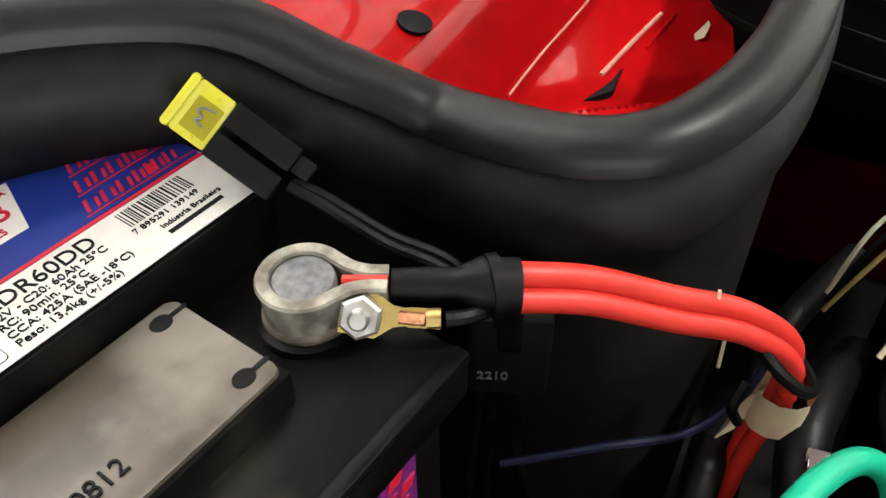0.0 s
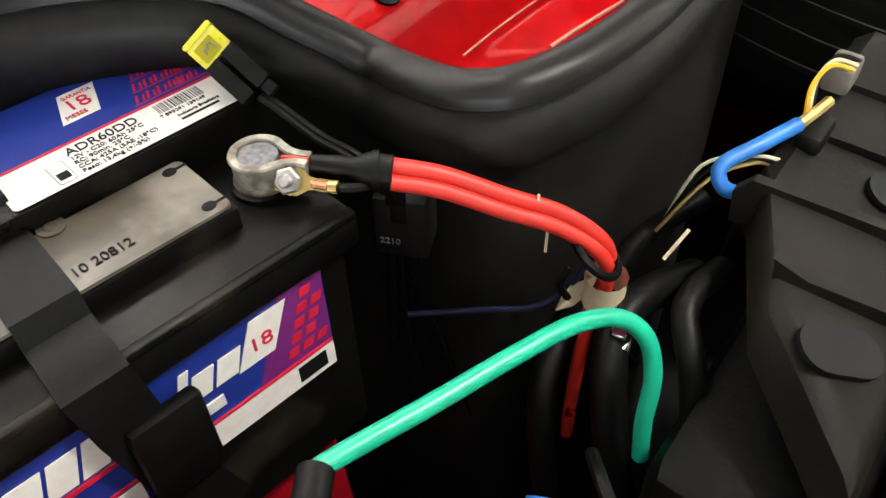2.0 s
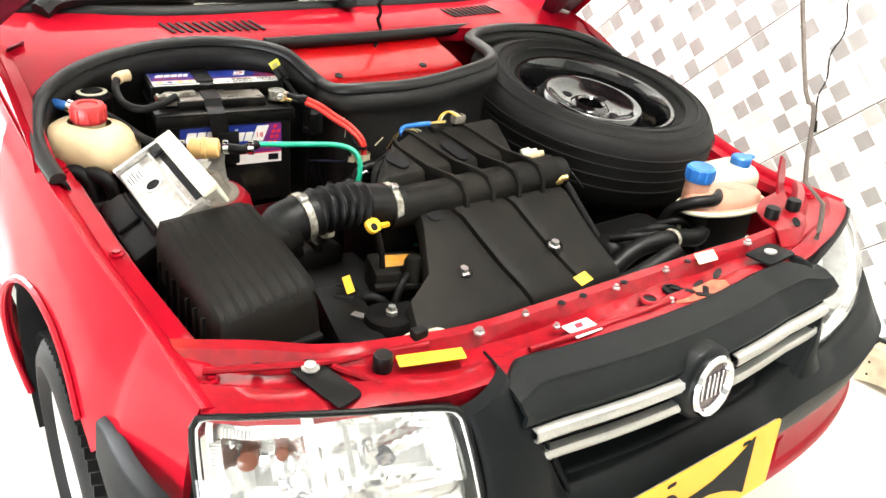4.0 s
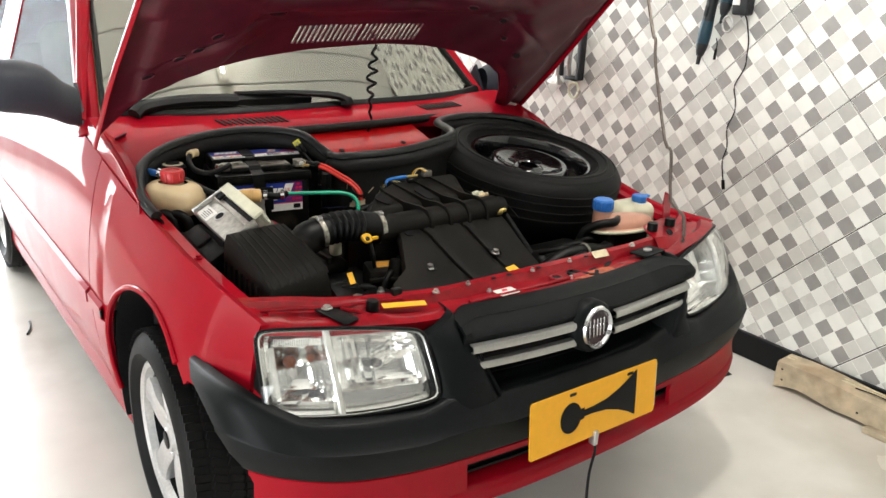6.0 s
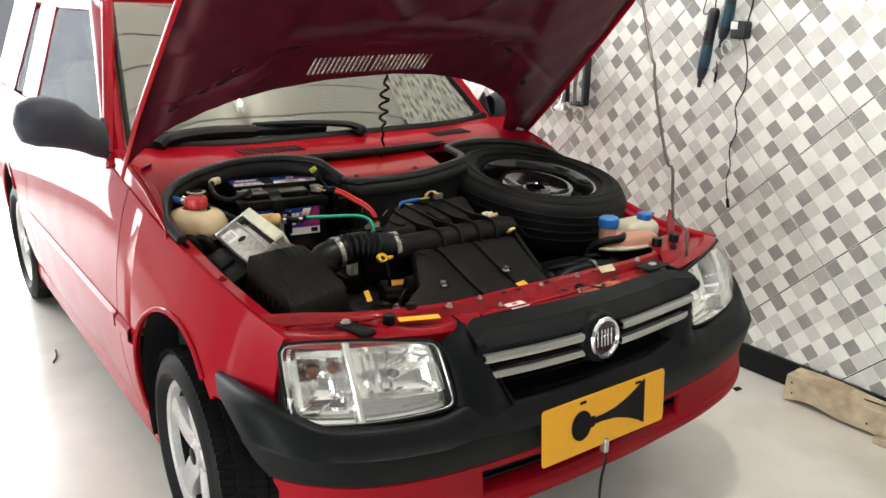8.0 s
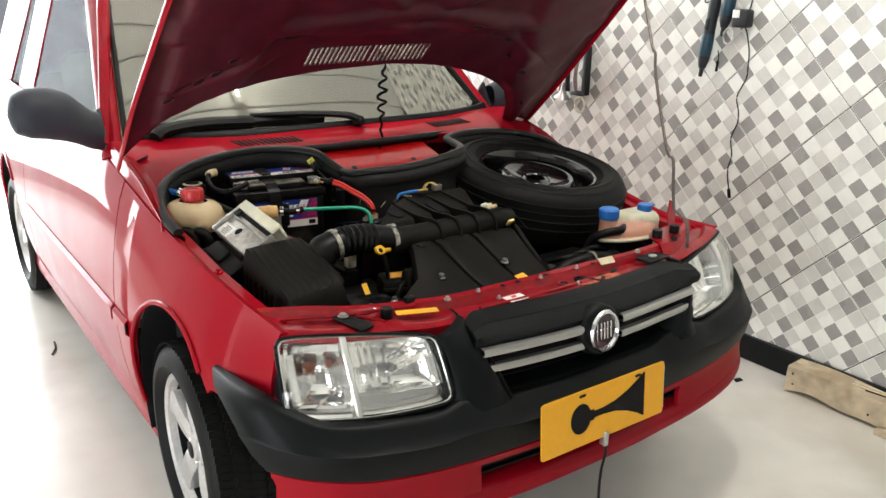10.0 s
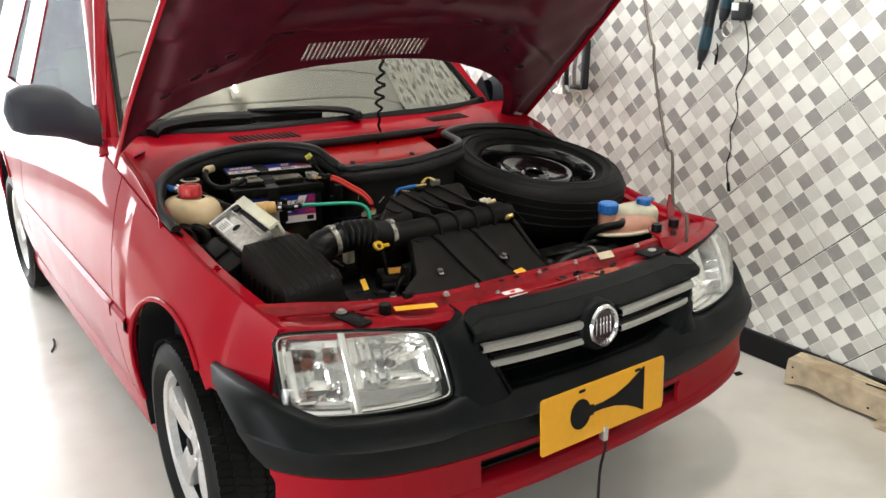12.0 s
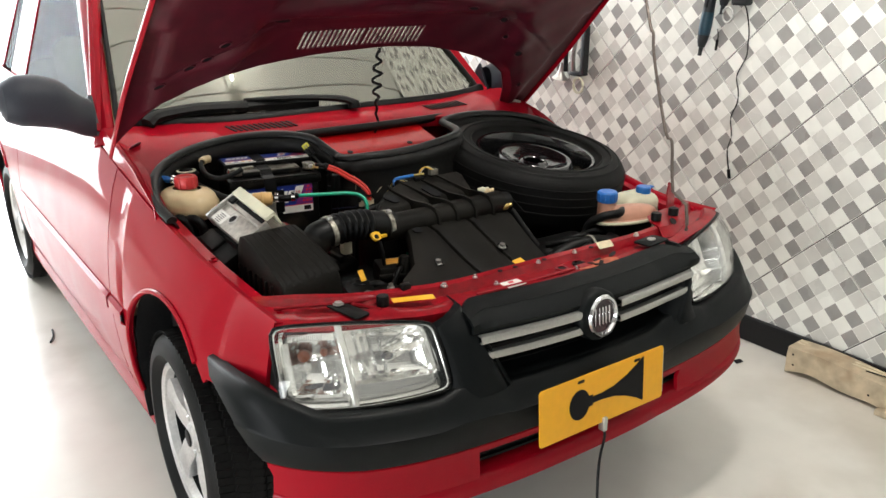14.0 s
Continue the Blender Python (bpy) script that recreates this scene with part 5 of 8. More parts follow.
part("vent_cover", plate_, COVERPLATE, battery, "worn, scuffed grey vent cover, its sheen painted in pale blotches")
for v in (0.0545, 0.0905):
    part("cover_hole", slab([(0.0038 * math.cos(a), 0.0032 * math.sin(a)) for a in np.linspace(0, 6.283, 18, False)], 0.1986, 0.1989, m=pose(0.1885, v, 0)), INK, battery)
    part("cover_slit", box(0.192, 0.1982, v - 0.0008, v + 0.0008, 0.1986, 0.1989), INK, battery)
part("cover_pip", lathe([(0.007, 0.1985), (0.007, 0.1995), (0.004, 0.1992), (0.003, 0.2), (0, 0.2)], 18, pose(0.128, 0.0955, 0)), COVERPLATE, battery)
lettering("10 20812", 0.0086, (0.1200, 0.0570, 0.1990), battery, INK, "date_stamp", squeeze=0.95)
part("cover_barcode", box(0.104, 0.114, 0.052, 0.062, 0.1986, 0.1988), INK, battery)

# top label, on the rear block: two panels, either side of the strap
T = 0.2113
for u0, u1, tag in ((0.012, 0.094, 0), (0.120, 0.247, 1)):
    lab = part("top_label", slab(rounded(u0, u1, 0.108, 0.190, 0.003), T, T + 0.0004), WHITE, battery, "white and blue battery label")
    part("label_blue", slab(rounded(u0 + 0.0005, u1 - (0.0 if tag else 0.0005) - 0.0005, 0.139, 0.1895, 0.002), T + 0.0005, T + 0.0007), LABELBLUE, lab)
    part("label_line", box(u0 + 0.0005, u1 - 0.0005, 0.1375, 0.1392, T + 0.0005, T + 0.0008), LABELRED, lab)
    if tag:
        # warranty flash, slanted brand bars, writing and bar code
        part("label_purple", slab([(0.196, 0.1395), (0.2465, 0.1395), (0.2465, 0.189), (0.217, 0.189)], T + 0.0008, T + 0.0009), LABELBLUE, lab)
        part("warranty_flash", slab([(0.166, 0.153), (0.187, 0.153), (0.196, 0.180), (0.175, 0.180)], T + 0.0008, T + 0.0010), WHITE, lab)
        lettering("GARANTIA", 0.0042, (0.1755, 0.1740, T + 0.0011), lab, LABELRED, "warranty_word", squeeze=0.8)
        lettering("18", 0.0145, (0.1735, 0.1622, T + 0.0011), lab, LABELRED, "warranty_months")
        lettering("MESES", 0.0050, (0.1695, 0.1555, T + 0.0011), lab, LABELRED, "warranty_unit", squeeze=0.9)
        for k in range(4):
            x, z0 = 0.2010 + 0.0046 * k, 0.1412 + 0.0114 * k
            part("brand_line", slab([(x, z0), (0.2460, z0), (0.2460, z0 + 0.0007), (x, z0 + 0.0007)], T + 0.00095, T + 0.0011), LABELRED, lab)
            x += 0.0012
            for w in (0.0058, 0.0056, 0.0060, 0.0040, 0.0022, 0.0042, 0.0046):
                if x + w < 0.2450:
                    stroke = slab([(x, z0 + 0.0018), (x + 0.0015, z0 + 0.0018), (x + 0.0040, z0 + 0.0086), (x + 0.0025, z0 + 0.0086)], T + 0.00095, T + 0.0011)
                    slab([(x + w * 0.7, z0 + 0.0018), (x + w * 0.7 + 0.0014, z0 + 0.0018), (x + w * 0.7 + 0.0034, z0 + 0.0072), (x + w * 0.7 + 0.0020, z0 + 0.0072)], T + 0.00095, T + 0.0011, bm=stroke)
                    part("brand_bar", stroke, LABELRED, lab)
                x += w + 0.0009
        lettering("ADR60DD", 0.0092, (0.1560, 0.1285, T + 0.0005), lab, INK, "model_code", squeeze=0.95)
        for k, row in enumerate(("12V - C20: 60Ah 25°C", "RC: 90min. 25°C", "CCA: 425A (SAE -18°C)", "Peso: 13,4kg (+/-5%)")):
            lettering(row, 0.0043, (0.1560, 0.1240 - 0.0043 * k, T + 0.0005), lab, INK, "rating_line")
        random.seed(4)
        x = 0.2065
        while x < 0.233:
            w = random.choice((0.0004, 0.0006, 0.0009))
            part("bar_code_line", box(x, x + w, 0.1265, 0.1355, T + 0.0005, T + 0.0006), INK, lab, smooth=False)
            x += w + random.choice((0.0004, 0.0006, 0.0009))
        lettering("7 895291 139149", 0.0036, (0.2050, 0.1225, T + 0.0005), lab, INK, "bar_code_digits", squeeze=1.05)
        lettering("Indústria Brasileira", 0.0033, (0.2120, 0.1175, T + 0.0005), lab, INK, "origin_line")
        part("line_bar", box(0.2120, 0.2345, 0.1135, 0.1155, T + 0.0005, T + 0.0006), INK, lab)
        part("approval_box", slab(rounded(0.1435, 0.1525, 0.110, 0.128, 0.0015), T + 0.0005, T + 0.00055), INK, lab)
        part("approval_field", slab(rounded(0.1438, 0.1522, 0.1103, 0.1277, 0.0014), T + 0.0006, T + 0.00065), WHITE, lab)
        part("approval_bar", box(0.1450, 0.1510, 0.113, 0.119, T + 0.0007, T + 0.0008), INK, lab)
    else:
        for x, w in ((0.022, 0.014), (0.038, 0.010), (0.050, 0.011), (0.063, 0.008), (0.073, 0.008)):
            part("logo_block", slab([(x, 0.158), (x + w, 0.158), (x + w + 0.005, 0.175), (x + 0.005, 0.175)], T + 0.0008, T + 0.001), WHITE, lab)
        part("logo_line", box(0.018, 0.085, 0.1485, 0.151, T + 0.0008, T + 0.001), LABELRED, lab)
        for x, mat in ((0.026, AMBER), (0.044, LABELBLUE), (0.062, STICKER), (0.080, AMBER)):
            part("hazard_sign", lathe([(0.0055, 0), (0, 0.0003)], 12, pose(x, 0.128, T + 0.0005)), mat, lab)
        part("print_rows", box(0.016, 0.090, 0.112, 0.119, T + 0.0005, T + 0.0006), LEAD, lab)
    lab.location = (-0.0020, -0.0075, 0)


# front label
F = -0.0036
FM = pose(0, F + 0.0032, 0, 90)
flab = part("front_label", slab(rounded(0.062, 0.228, 0.060, 0.138, 0.002), 0, 0.0008, m=FM), LABELBLUE, battery, "blue and purple front label with a white strip")
part("strip", box(0.1500, 0.2275, -0.0020, -0.0010, 0.0605, 0.0815), WHITE, flab)
part("strip", box(0.0625, 0.1180, -0.0020, -0.0010, 0.0605, 0.0780), WHITE, flab)
part("purple_field", slab([(0.184, 0.083), (0.2275, 0.083), (0.2275, 0.1375), (0.203, 0.1375)], 0.0008, 0.0012, m=FM), LABELMAUVE, flab)
part("red_line", box(0.0625, 0.2275, -0.0021, -0.0010, 0.0800, 0.0822), LABELRED, flab)
part("warranty_flash", slab([(0.176, 0.104), (0.196, 0.104), (0.207, 0.134), (0.187, 0.134)], 0.0010, 0.0016, m=FM), WHITE, flab)
lettering("18", 0.0135, (0, 0, 0), flab, LABELRED, "warranty_months", m=FM @ pose(0.1835, 0.1125, 0.0018))
for k in range(5):
    for j in range(3):
        x = 0.2015 + 0.003 * k + j * 0.0085
        if x < 0.2215:
            part("brand_bar", slab([(x, 0.0885 + 0.0098 * k), (x + 0.006, 0.0885 + 0.0098 * k), (x + 0.0075, 0.0945 + 0.0098 * k), (x + 0.0015, 0.0945 + 0.0098 * k)], 0.0013, 0.0016, m=FM), LABELRED, flab)
# logo drawn as plain white slanted shapes
for x, w, h in ((0.068, 0.015, 0.023), (0.085, 0.013, 0.023), (0.100, 0.012, 0.023), (0.1440, 0.005, 0.024), (0.1510, 0.011, 0.017), (0.1640, 0.012, 0.017)):
    part("logo_block", slab([(x, 0.106), (x + w, 0.106), (x + w + 0.005 * h / 0.019, 0.106 + h), (x + 0.005 * h / 0.019, 0.106 + h)], 0.0010, 0.0016, m=FM), WHITE, flab)
part("logo_underline", box(0.068, 0.118, -0.0022, -0.0010, 0.1005, 0.1035), LABELRED, flab)
part("small_print", box(0.152, 0.166, -0.0022, -0.0010, 0.090, 0.098), WHITE, flab)
part("bar_code", box(0.205, 0.222, -0.0027, -0.0019, 0.065, 0.077), INK, flab)
flab.location, flab.scale = (-0.0335, 0.0200, 0.0190), (1.115, 1, 1.0)
# hold-down strap
rows = [(0.105, BD + 0.010, 0.10), (0.105, BD + 0.006, 0.205), (0.105, BD - 0.004, 0.2145), (0.104, 0.112, 0.2145), (0.104, 0.104, 0.202), (0.1025, 0.048, 0.201), (0.102, 0.042, 0.190), (0.101, 0.020, 0.189), (0.1005, 0.010, 0.184), (0.105, 0.008, 0.15), (0.118, 0.010, 0.08), (0.13, 0.010, 0.04)]
part("strap", sheet([[(x - 0.0155, y, z), (x + 0.0155, y, z)] for x, y, z in rows], 0.003), HOSE, battery, "black rubber hold-down strap")
part("strap_buckle", box(0.100, 0.138, 0.002, 0.012, 0.088, 0.150, 0.004), PLASTIC, battery)


def terminal(u, v, name, parent, turn, tail):
    """A battery post with its clamp; tail towards turn degrees."""
    z = 0.183
    post_ = part("post_base", lathe([(0.0172, z), (0.0172, z + 0.003), (0.0145, z + 0.004), (0.0142, z + 0.007), (0, z + 0.007)], 30, pose(u, v, 0)), CASE, parent)
    part("post", lathe([(0.0108, z + 0.004), (0.0106, z + 0.0185), (0.0100, z + 0.0200), (0.0070, z + 0.0208), (0, z + 0.0209)], 30, pose(u, v, 0)), LEAD, post_, "dull lead battery post")
    m = pose(u, v, 0, 0, 0, turn)
    # the ring and its two ears are one bent strip with a thickened upper lip
    loop_ = [(0.027, 0.0034), (0.021, 0.0034), (0.0150, 0.0050)] + [(0.0129 * math.cos(a), 0.0129 * math.sin(a)) for a in np.linspace(radians(46), radians(314), 28)] + [(0.0150, -0.0050), (0.021, -0.0034), (0.027, -0.0034)]
    strip = smooth_path([(x, y, z + 0.0140) for x, y in loop_], 2)
    b = sweep(strip, [(-0.0014, -0.0062), (0.0014, -0.0062), (0.0014, 0.0060), (-0.0014, 0.0060)])
    sweep(strip, [(-0.0019, 0.0050), (0.0021, 0.0050), (0.0026, 0.0062), (0.0020, 0.0073), (-0.0020, 0.0073), (-0.0026, 0.0062)], bm=b)
    bmesh.ops.transform(b, matrix=m, verts=b.verts)
    part("collar", lathe([(0.0118, z + 0.0030), (0.0146, z + 0.0034), (0.0154, z + 0.0050), (0.0152, z + 0.0066), (0.0140, z + 0.0084), (0.0126, z + 0.0104), (0.0116, z + 0.0120)], 30, pose(u, v, 0), caps=False), COLLAR, parent, "grey lead collar below the clamp")
    cl = part("clamp", b, CLAMP, parent, "tarnished cable clamp")
    part("conductor_end", sweep([m @ Vector((0.0125, 0.0008, z + 0.0160)), m @ Vector((0.0270, 0.0, z + 0.0170))], ring_section(0.0030, 10, 0.0042)), REDCABLE, cl, "red conductor pinched in the clamp")
    hexm = m @ pose(0.0190, -0.0075, z + 0.0118, 54)
    part("lug", lathe([(0.0060, -0.0085), (0.0066, -0.0040), (0.0062, -0.0006), (0, -0.0006)], 14, hexm), CLAMP, cl)
    part("washer", lathe([(0.0078, -0.0008), (0.0078, 0.0004), (0, 0.0004)], 20, hexm), BRASS, cl)
    part("nut", lathe([(0.0070, 0.0012), (0.0073, 0.0018), (0.0073, 0.0062), (0.0062, 0.0072), (0.0038, 0.0070), (0, 0.0070)], 6, hexm @ pose(0, 0, 0, 0, 0, 20)), STEEL, cl, "bright hexagon nut", smooth=False)
    part("bolt", lathe([(0.0034, 0.004)] + [(0.0034 - 0.0004 * (k % 2), 0.0066 + 0.0006 * k) for k in range(8)] + [(0.0026, 0.0116), (0, 0.0118)], 18, hexm), STEEL, cl)
    return cl, m, z


pos, pm, pz = terminal(0.2255, 0.0652, "positive", battery, -56, None)
EYE = pm @ pose(0.0190, -0.0075, pz + 0.0118, 54, 0, -3)
part("eyelet", slab([(-0.0075, -0.006), (0.004, -0.0075), (0.010, -0.0035), (0.0140, -0.0028), (0.0150, -0.0032), (0.025, -0.0032), (0.025, 0.0032), (0.0150, 0.0032), (0.0140, 0.0028), (0.010, 0.0035), (0.004, 0.0075), (-0.0075, 0.006)], 0.0003, 0.0013, m=EYE), BRASS, pos, "yellow crimp eyelet")
part("eyelet_crimp", sweep([EYE @ Vector((0.0205, 0, 0.0012)), EYE @ Vector((0.0250, 0.0004, 0.0010))], ring_section(0.0035, 10, 0.0030)), BRASS, pos)
part("wire_end", sweep([EYE @ Vector((0.0120, 0, 0.0018)), EYE @ Vector((0.0205, 0, 0.0026))], ring_section(0.0022, 8)), material("bare_copper", (0.55, 0.25, 0.13), 0.4, 0.8, 0.3, 400, 0.2), pos, "bare copper wire end")
part("eyelet_wire", tube([EYE @ Vector((0.0265, 0, 0.0012)), EYE @ Vector((0.034, 0.001, -0.001)), EYE @ Vector((0.042, 0.003, -0.010))], 0.0026, 8), HOSE, pos)
neg, nm, nz = terminal(0.034, 0.074, "negative", battery, 195, None)
part("bracket", sheet([[nm @ Vector((x, y, nz + h)) for y, h in ((-0.007, 0.016), (-0.006, 0.022), (0.006, 0.022), (0.007, 0.016))] for x in (-0.045, -0.02, 0.0, 0.012)], 0.002), CLAMP, neg, "bright bridging bracket")

# ---- cables at the battery ----
cable = thing("battery_cable", "pair of red battery cables with a black boot and paper tape", "cable", (-0.155, 0.740, 0.700))
O = Vector((-0.155, 0.740, 0.700))
run = [Vector(q) - O for q in ((-0.238, 0.850, 0.897), (-0.222, 0.830, 0.890), (-0.204, 0.805, 0.876), (-0.183, 0.780, 0.860), (-0.169, 0.760, 0.838), (-0.166, 0.757, 0.812), (-0.170, 0.762, 0.78), (-0.172, 0.764, 0.72), (-0.172, 0.764, 0.66))]
for k in (1, -1):
    part("conductor", tube([q + Vector((0.63, 0.32, 0.71)) * (0.0041 * k) for q in run], 0.0044, 14), REDCABLE, cable, "red insulated conductor")
boot = [Vector(q) - O for q in ((-0.2570, 0.8860, 0.8995), (-0.2510, 0.8752, 0.8987), (-0.2470, 0.8680, 0.8980), (-0.2434, 0.8615, 0.8977), (-0.2410, 0.8570, 0.8973), (-0.2370, 0.850, 0.8968))]
part("boot", sweep(boot, ring_section(0.0062, 16), scale=lambda t: 0.80 if t < 0.15 else (0.92 if t < 0.45 else (1.15 if t < 0.55 else 1.5))), HOSE, cable, "black rubber boot with a ring")
part("boot_ring", sweep([boot[4] - Vector((-0.0012, 0.0015, 0)), boot[4] + Vector((-0.0012, 0.0015, 0))], ring_section(0.0108, 14)), HOSE, cable)
part("cable_ring", sweep([Matrix.Translation(Vector((-0.172, 0.763, 0.838)) - O) @ pose(0, 0, 0, 32, 24, 0) @ Vector((0.0165 * math.cos(a), 0.0165 * math.sin(a), 0)) for a in np.linspace(0, 6.283, 24, False)], ring_section(0.0026, 8), loop=True), PLASTIC, cable, "black plastic ring clip")
part("ring_tail", tube([Vector((-0.184, 0.772, 0.830)) - O, Vector((-0.190, 0.774, 0.820)) - O, Vector((-0.186, 0.770, 0.808)) - O], 0.0024, 6), PLASTIC, cable)
part("tape", lathe([(0.0125, -0.011), (0.0130, -0.004), (0.0122, 0.003), (0.0128, 0.011)], 12, Matrix.Translation(Vector((-0.1660, 0.757, 0.806)) - O), caps=False), TAPE, cable, "creased paper tape")
part("tape_flag", sheet([[Vector((-0.170, 0.764, 0.815)) - O, Vector((-0.169, 0.765, 0.800)) - O], [Vector((-0.180, 0.772, 0.812)) - O, Vector((-0.179, 0.770, 0.794)) - O], [Vector((-0.189, 0.773, 0.808)) - O, Vector((-0.188, 0.776, 0.795)) - O]], 0.0006), TAPE, cable)

for k, (a, c) in enumerate((((-0.194, 0.790, 0.862), (-0.190, 0.792, 0.878)), ((-0.192, 0.784, 0.842), (-0.190, 0.785, 0.856)))):
    part("copper_strand", rod(Vector(a) - O, Vector(c) - O, 0.0008, 6), TAPE, cable, "bare tan wire strand")
relay = thing("plug_connector", "small black plug connector hanging beside the battery", "connector", (-0.221, 0.859, 0.808), -66)
part("body", box(-0.014, 0.016, -0.012, 0.014, 0.022, 0.064, 0.002), LINER, relay)
part("latch", box(-0.004, 0.005, -0.013, -0.008, 0.048, 0.062, 0.001), PLASTIC, relay)
lettering("2210", 0.006, (-0.011, -0.0125, 0.032), relay, LEAD, "cast_number", rx=90)
for k in range(4):
    part("wire", tube([(-0.008 + 0.005 * k, 0.002, 0.032), (-0.010 + 0.006 * k, 0.0, -0.02), (-0.012 + 0.009 * k, 0.006 * k, -0.09), (0.0 + 0.012 * k, 0.01, -0.16)], 0.0016, 6), HOSE, relay)
part("boot_clip", box(-0.006, 0.005, -0.013, -0.009, 0.060, 0.078, 0.0015), HOSE, relay)
part("clip_window", box(-0.003, 0.002, -0.0135, -0.0128, 0.064, 0.075, 0.0003), PLASTIC, relay)

fuse = thing("fuse_holder", "yellow blade fuse in a black in-line holder, lying on the battery", "fuse")
fa, fb = Vector((-0.2480, 0.9600, 0.9360)), Vector((-0.2440, 0.9240, 0.9130))
d = (fb - fa).normalized()
side_ = d.cross(Vector((-0.59, -0.59, 0.55))).normalized()
FMX = Matrix(((side_.x, d.x, side_.cross(d).x, fa.x), (side_.y, d.y, side_.cross(d).y, fa.y), (side_.z, d.z, side_.cross(d).z, fa.z), (0, 0, 0, 1)))
b = slab(rounded(-0.0097, 0.0097, -0.0065, 0.0070, 0.0012), -0.0022, 0.0022, 0.0006)
slab(rounded(-0.0100, 0.0100, -0.0095, -0.0065, 0.001), -0.0030, 0.0030, 0.0006, bm=b)
bmesh.ops.transform(b, matrix=FMX, verts=b.verts)
fz = part("blade_fuse", b, FUSEYELLOW, fuse, "translucent yellow blade fuse")
b = slab(rounded(-0.0048, 0.0070, -0.0040, 0.0056, 0.0006), 0.0022, 0.0024, 0.0)
bmesh.ops.transform(b, matrix=FMX, verts=b.verts)
part("fuse_window", b, FUSEWINDOW, fz, "darker clear window of the fuse")
for x_ in (-0.0072, 0.0080):
    b = lathe([(0.0007, 0.0022), (0.0006, 0.0029), (0, 0.0030)], 8, pose(x_, 0.0015, 0))
    bmesh.ops.transform(b, matrix=FMX, verts=b.verts)
    part("fuse_pip", b, FUSEYELLOW, fz)
b = tube([(-0.003, 0.0035, 0.0026), (-0.0022, 0.000, 0.0026), (-0.0005, -0.0016, 0.0026), (0.0010, 0.0010, 0.0026), (0.0026, -0.0006, 0.0026), (0.0034, 0.0025, 0.0026)], 0.0004, 6)
bmesh.ops.transform(b, matrix=FMX, verts=b.verts)
part("fuse_wire", b, LEAD, fz)
b = bmesh.new()
for s in (-1, 1):
    join(b, box(s * 0.0058 - 0.0046, s * 0.0058 + 0.0046, 0.0072, 0.033, -0.0042, 0.0042, 0.0008))
bmesh.ops.transform(b, matrix=FMX, verts=b.verts)
part("holder", b, PLASTIC, fuse, "black split fuse holder")
b = box(-0.009, -0.002, 0.0330, 0.0400, -0.0035, 0.0035, 0.0012)
bmesh.ops.transform(b, matrix=FMX, verts=b.verts)
part("holder_neck", b, PLASTIC, fuse)
e0 = FMX @ Vector((0.002, 0.036, 0))
for k in (0, 1):
    part("wire", tube([e0 + Vector((0.002 * k, 0, 0)), e0 + Vector((0.0015 + 0.003 * k, -0.010, -0.004)), Vector((-0.240 + 0.004 * k, 0.898, 0.898)), Vector((-0.234 + 0.004 * k, 0.876, 0.888)), Vector((-0.228, 0.858, 0.860)), Vector((-0.222, 0.85, 0.80))], 0.0022, 8), PLASTIC, fuse)
part("earth_wire", tube([(-0.228, 0.855, 0.775), (-0.205, 0.815, 0.785), (-0.190, 0.788, 0.792), (-0.178, 0.772, 0.812), (-0.171, 0.767, 0.832)], 0.0020, 8), DARKBLUE, fuse, "dark blue wire")

neg_cable = thing("earth_cable", "thick black earth cable curving from the battery's negative clamp", "cable", (-0.53, 0.93, 0.88))
part("sheath", tube([(0.075, 0.0, 0.025), (0.045, -0.012, 0.018), (0.010, -0.010, 0.012), (-0.012, 0.018, 0.018), (-0.014, 0.050, 0.034), (-0.006, 0.066, 0.045)], 0.0068, 12), HOSE, neg_cable)
part("sleeve", tube([(-0.006, 0.066, 0.045), (0.004, 0.074, 0.047), (0.018, 0.078, 0.047)], 0.0105, 12), TANK, neg_cable, "pale sleeve at the cable's end")

# ---- engine ----
engine = thing("engine", "engine under a dusty black plastic cover and ribbed intake manifold", "engine", (-0.08, 0.50, 0.26))
EO = Vector((-0.08, 0.50, 0.26))


def ep(name, b, mat, label="", parent=None):
    """An engine part, modelled in the car's own coordinates."""
    bmesh.ops.translate(b, vec=-EO, verts=b.verts)
    return part(name, b, mat, parent or engine, label)


ep("block", box(-0.40, 0.14, 0.36, 0.66, 0.27, 0.68, 0.02), LINER)
# cover: a sloping shell in three pressed panels


def cover_z(x, y):
    return curve_at([(0.325, 0.660), (0.338, 0.690), (0.36, 0.704), (0.41, 0.727), (0.45, 0.750), (0.505, 0.784), (0.54, 0.792), (0.57, 0.795)], y)


def cover_left(y):
    return curve_at([(0.325, -0.330), (0.40, -0.305), (0.43, -0.250), (0.50, -0.215), (0.57, -0.185)], y)


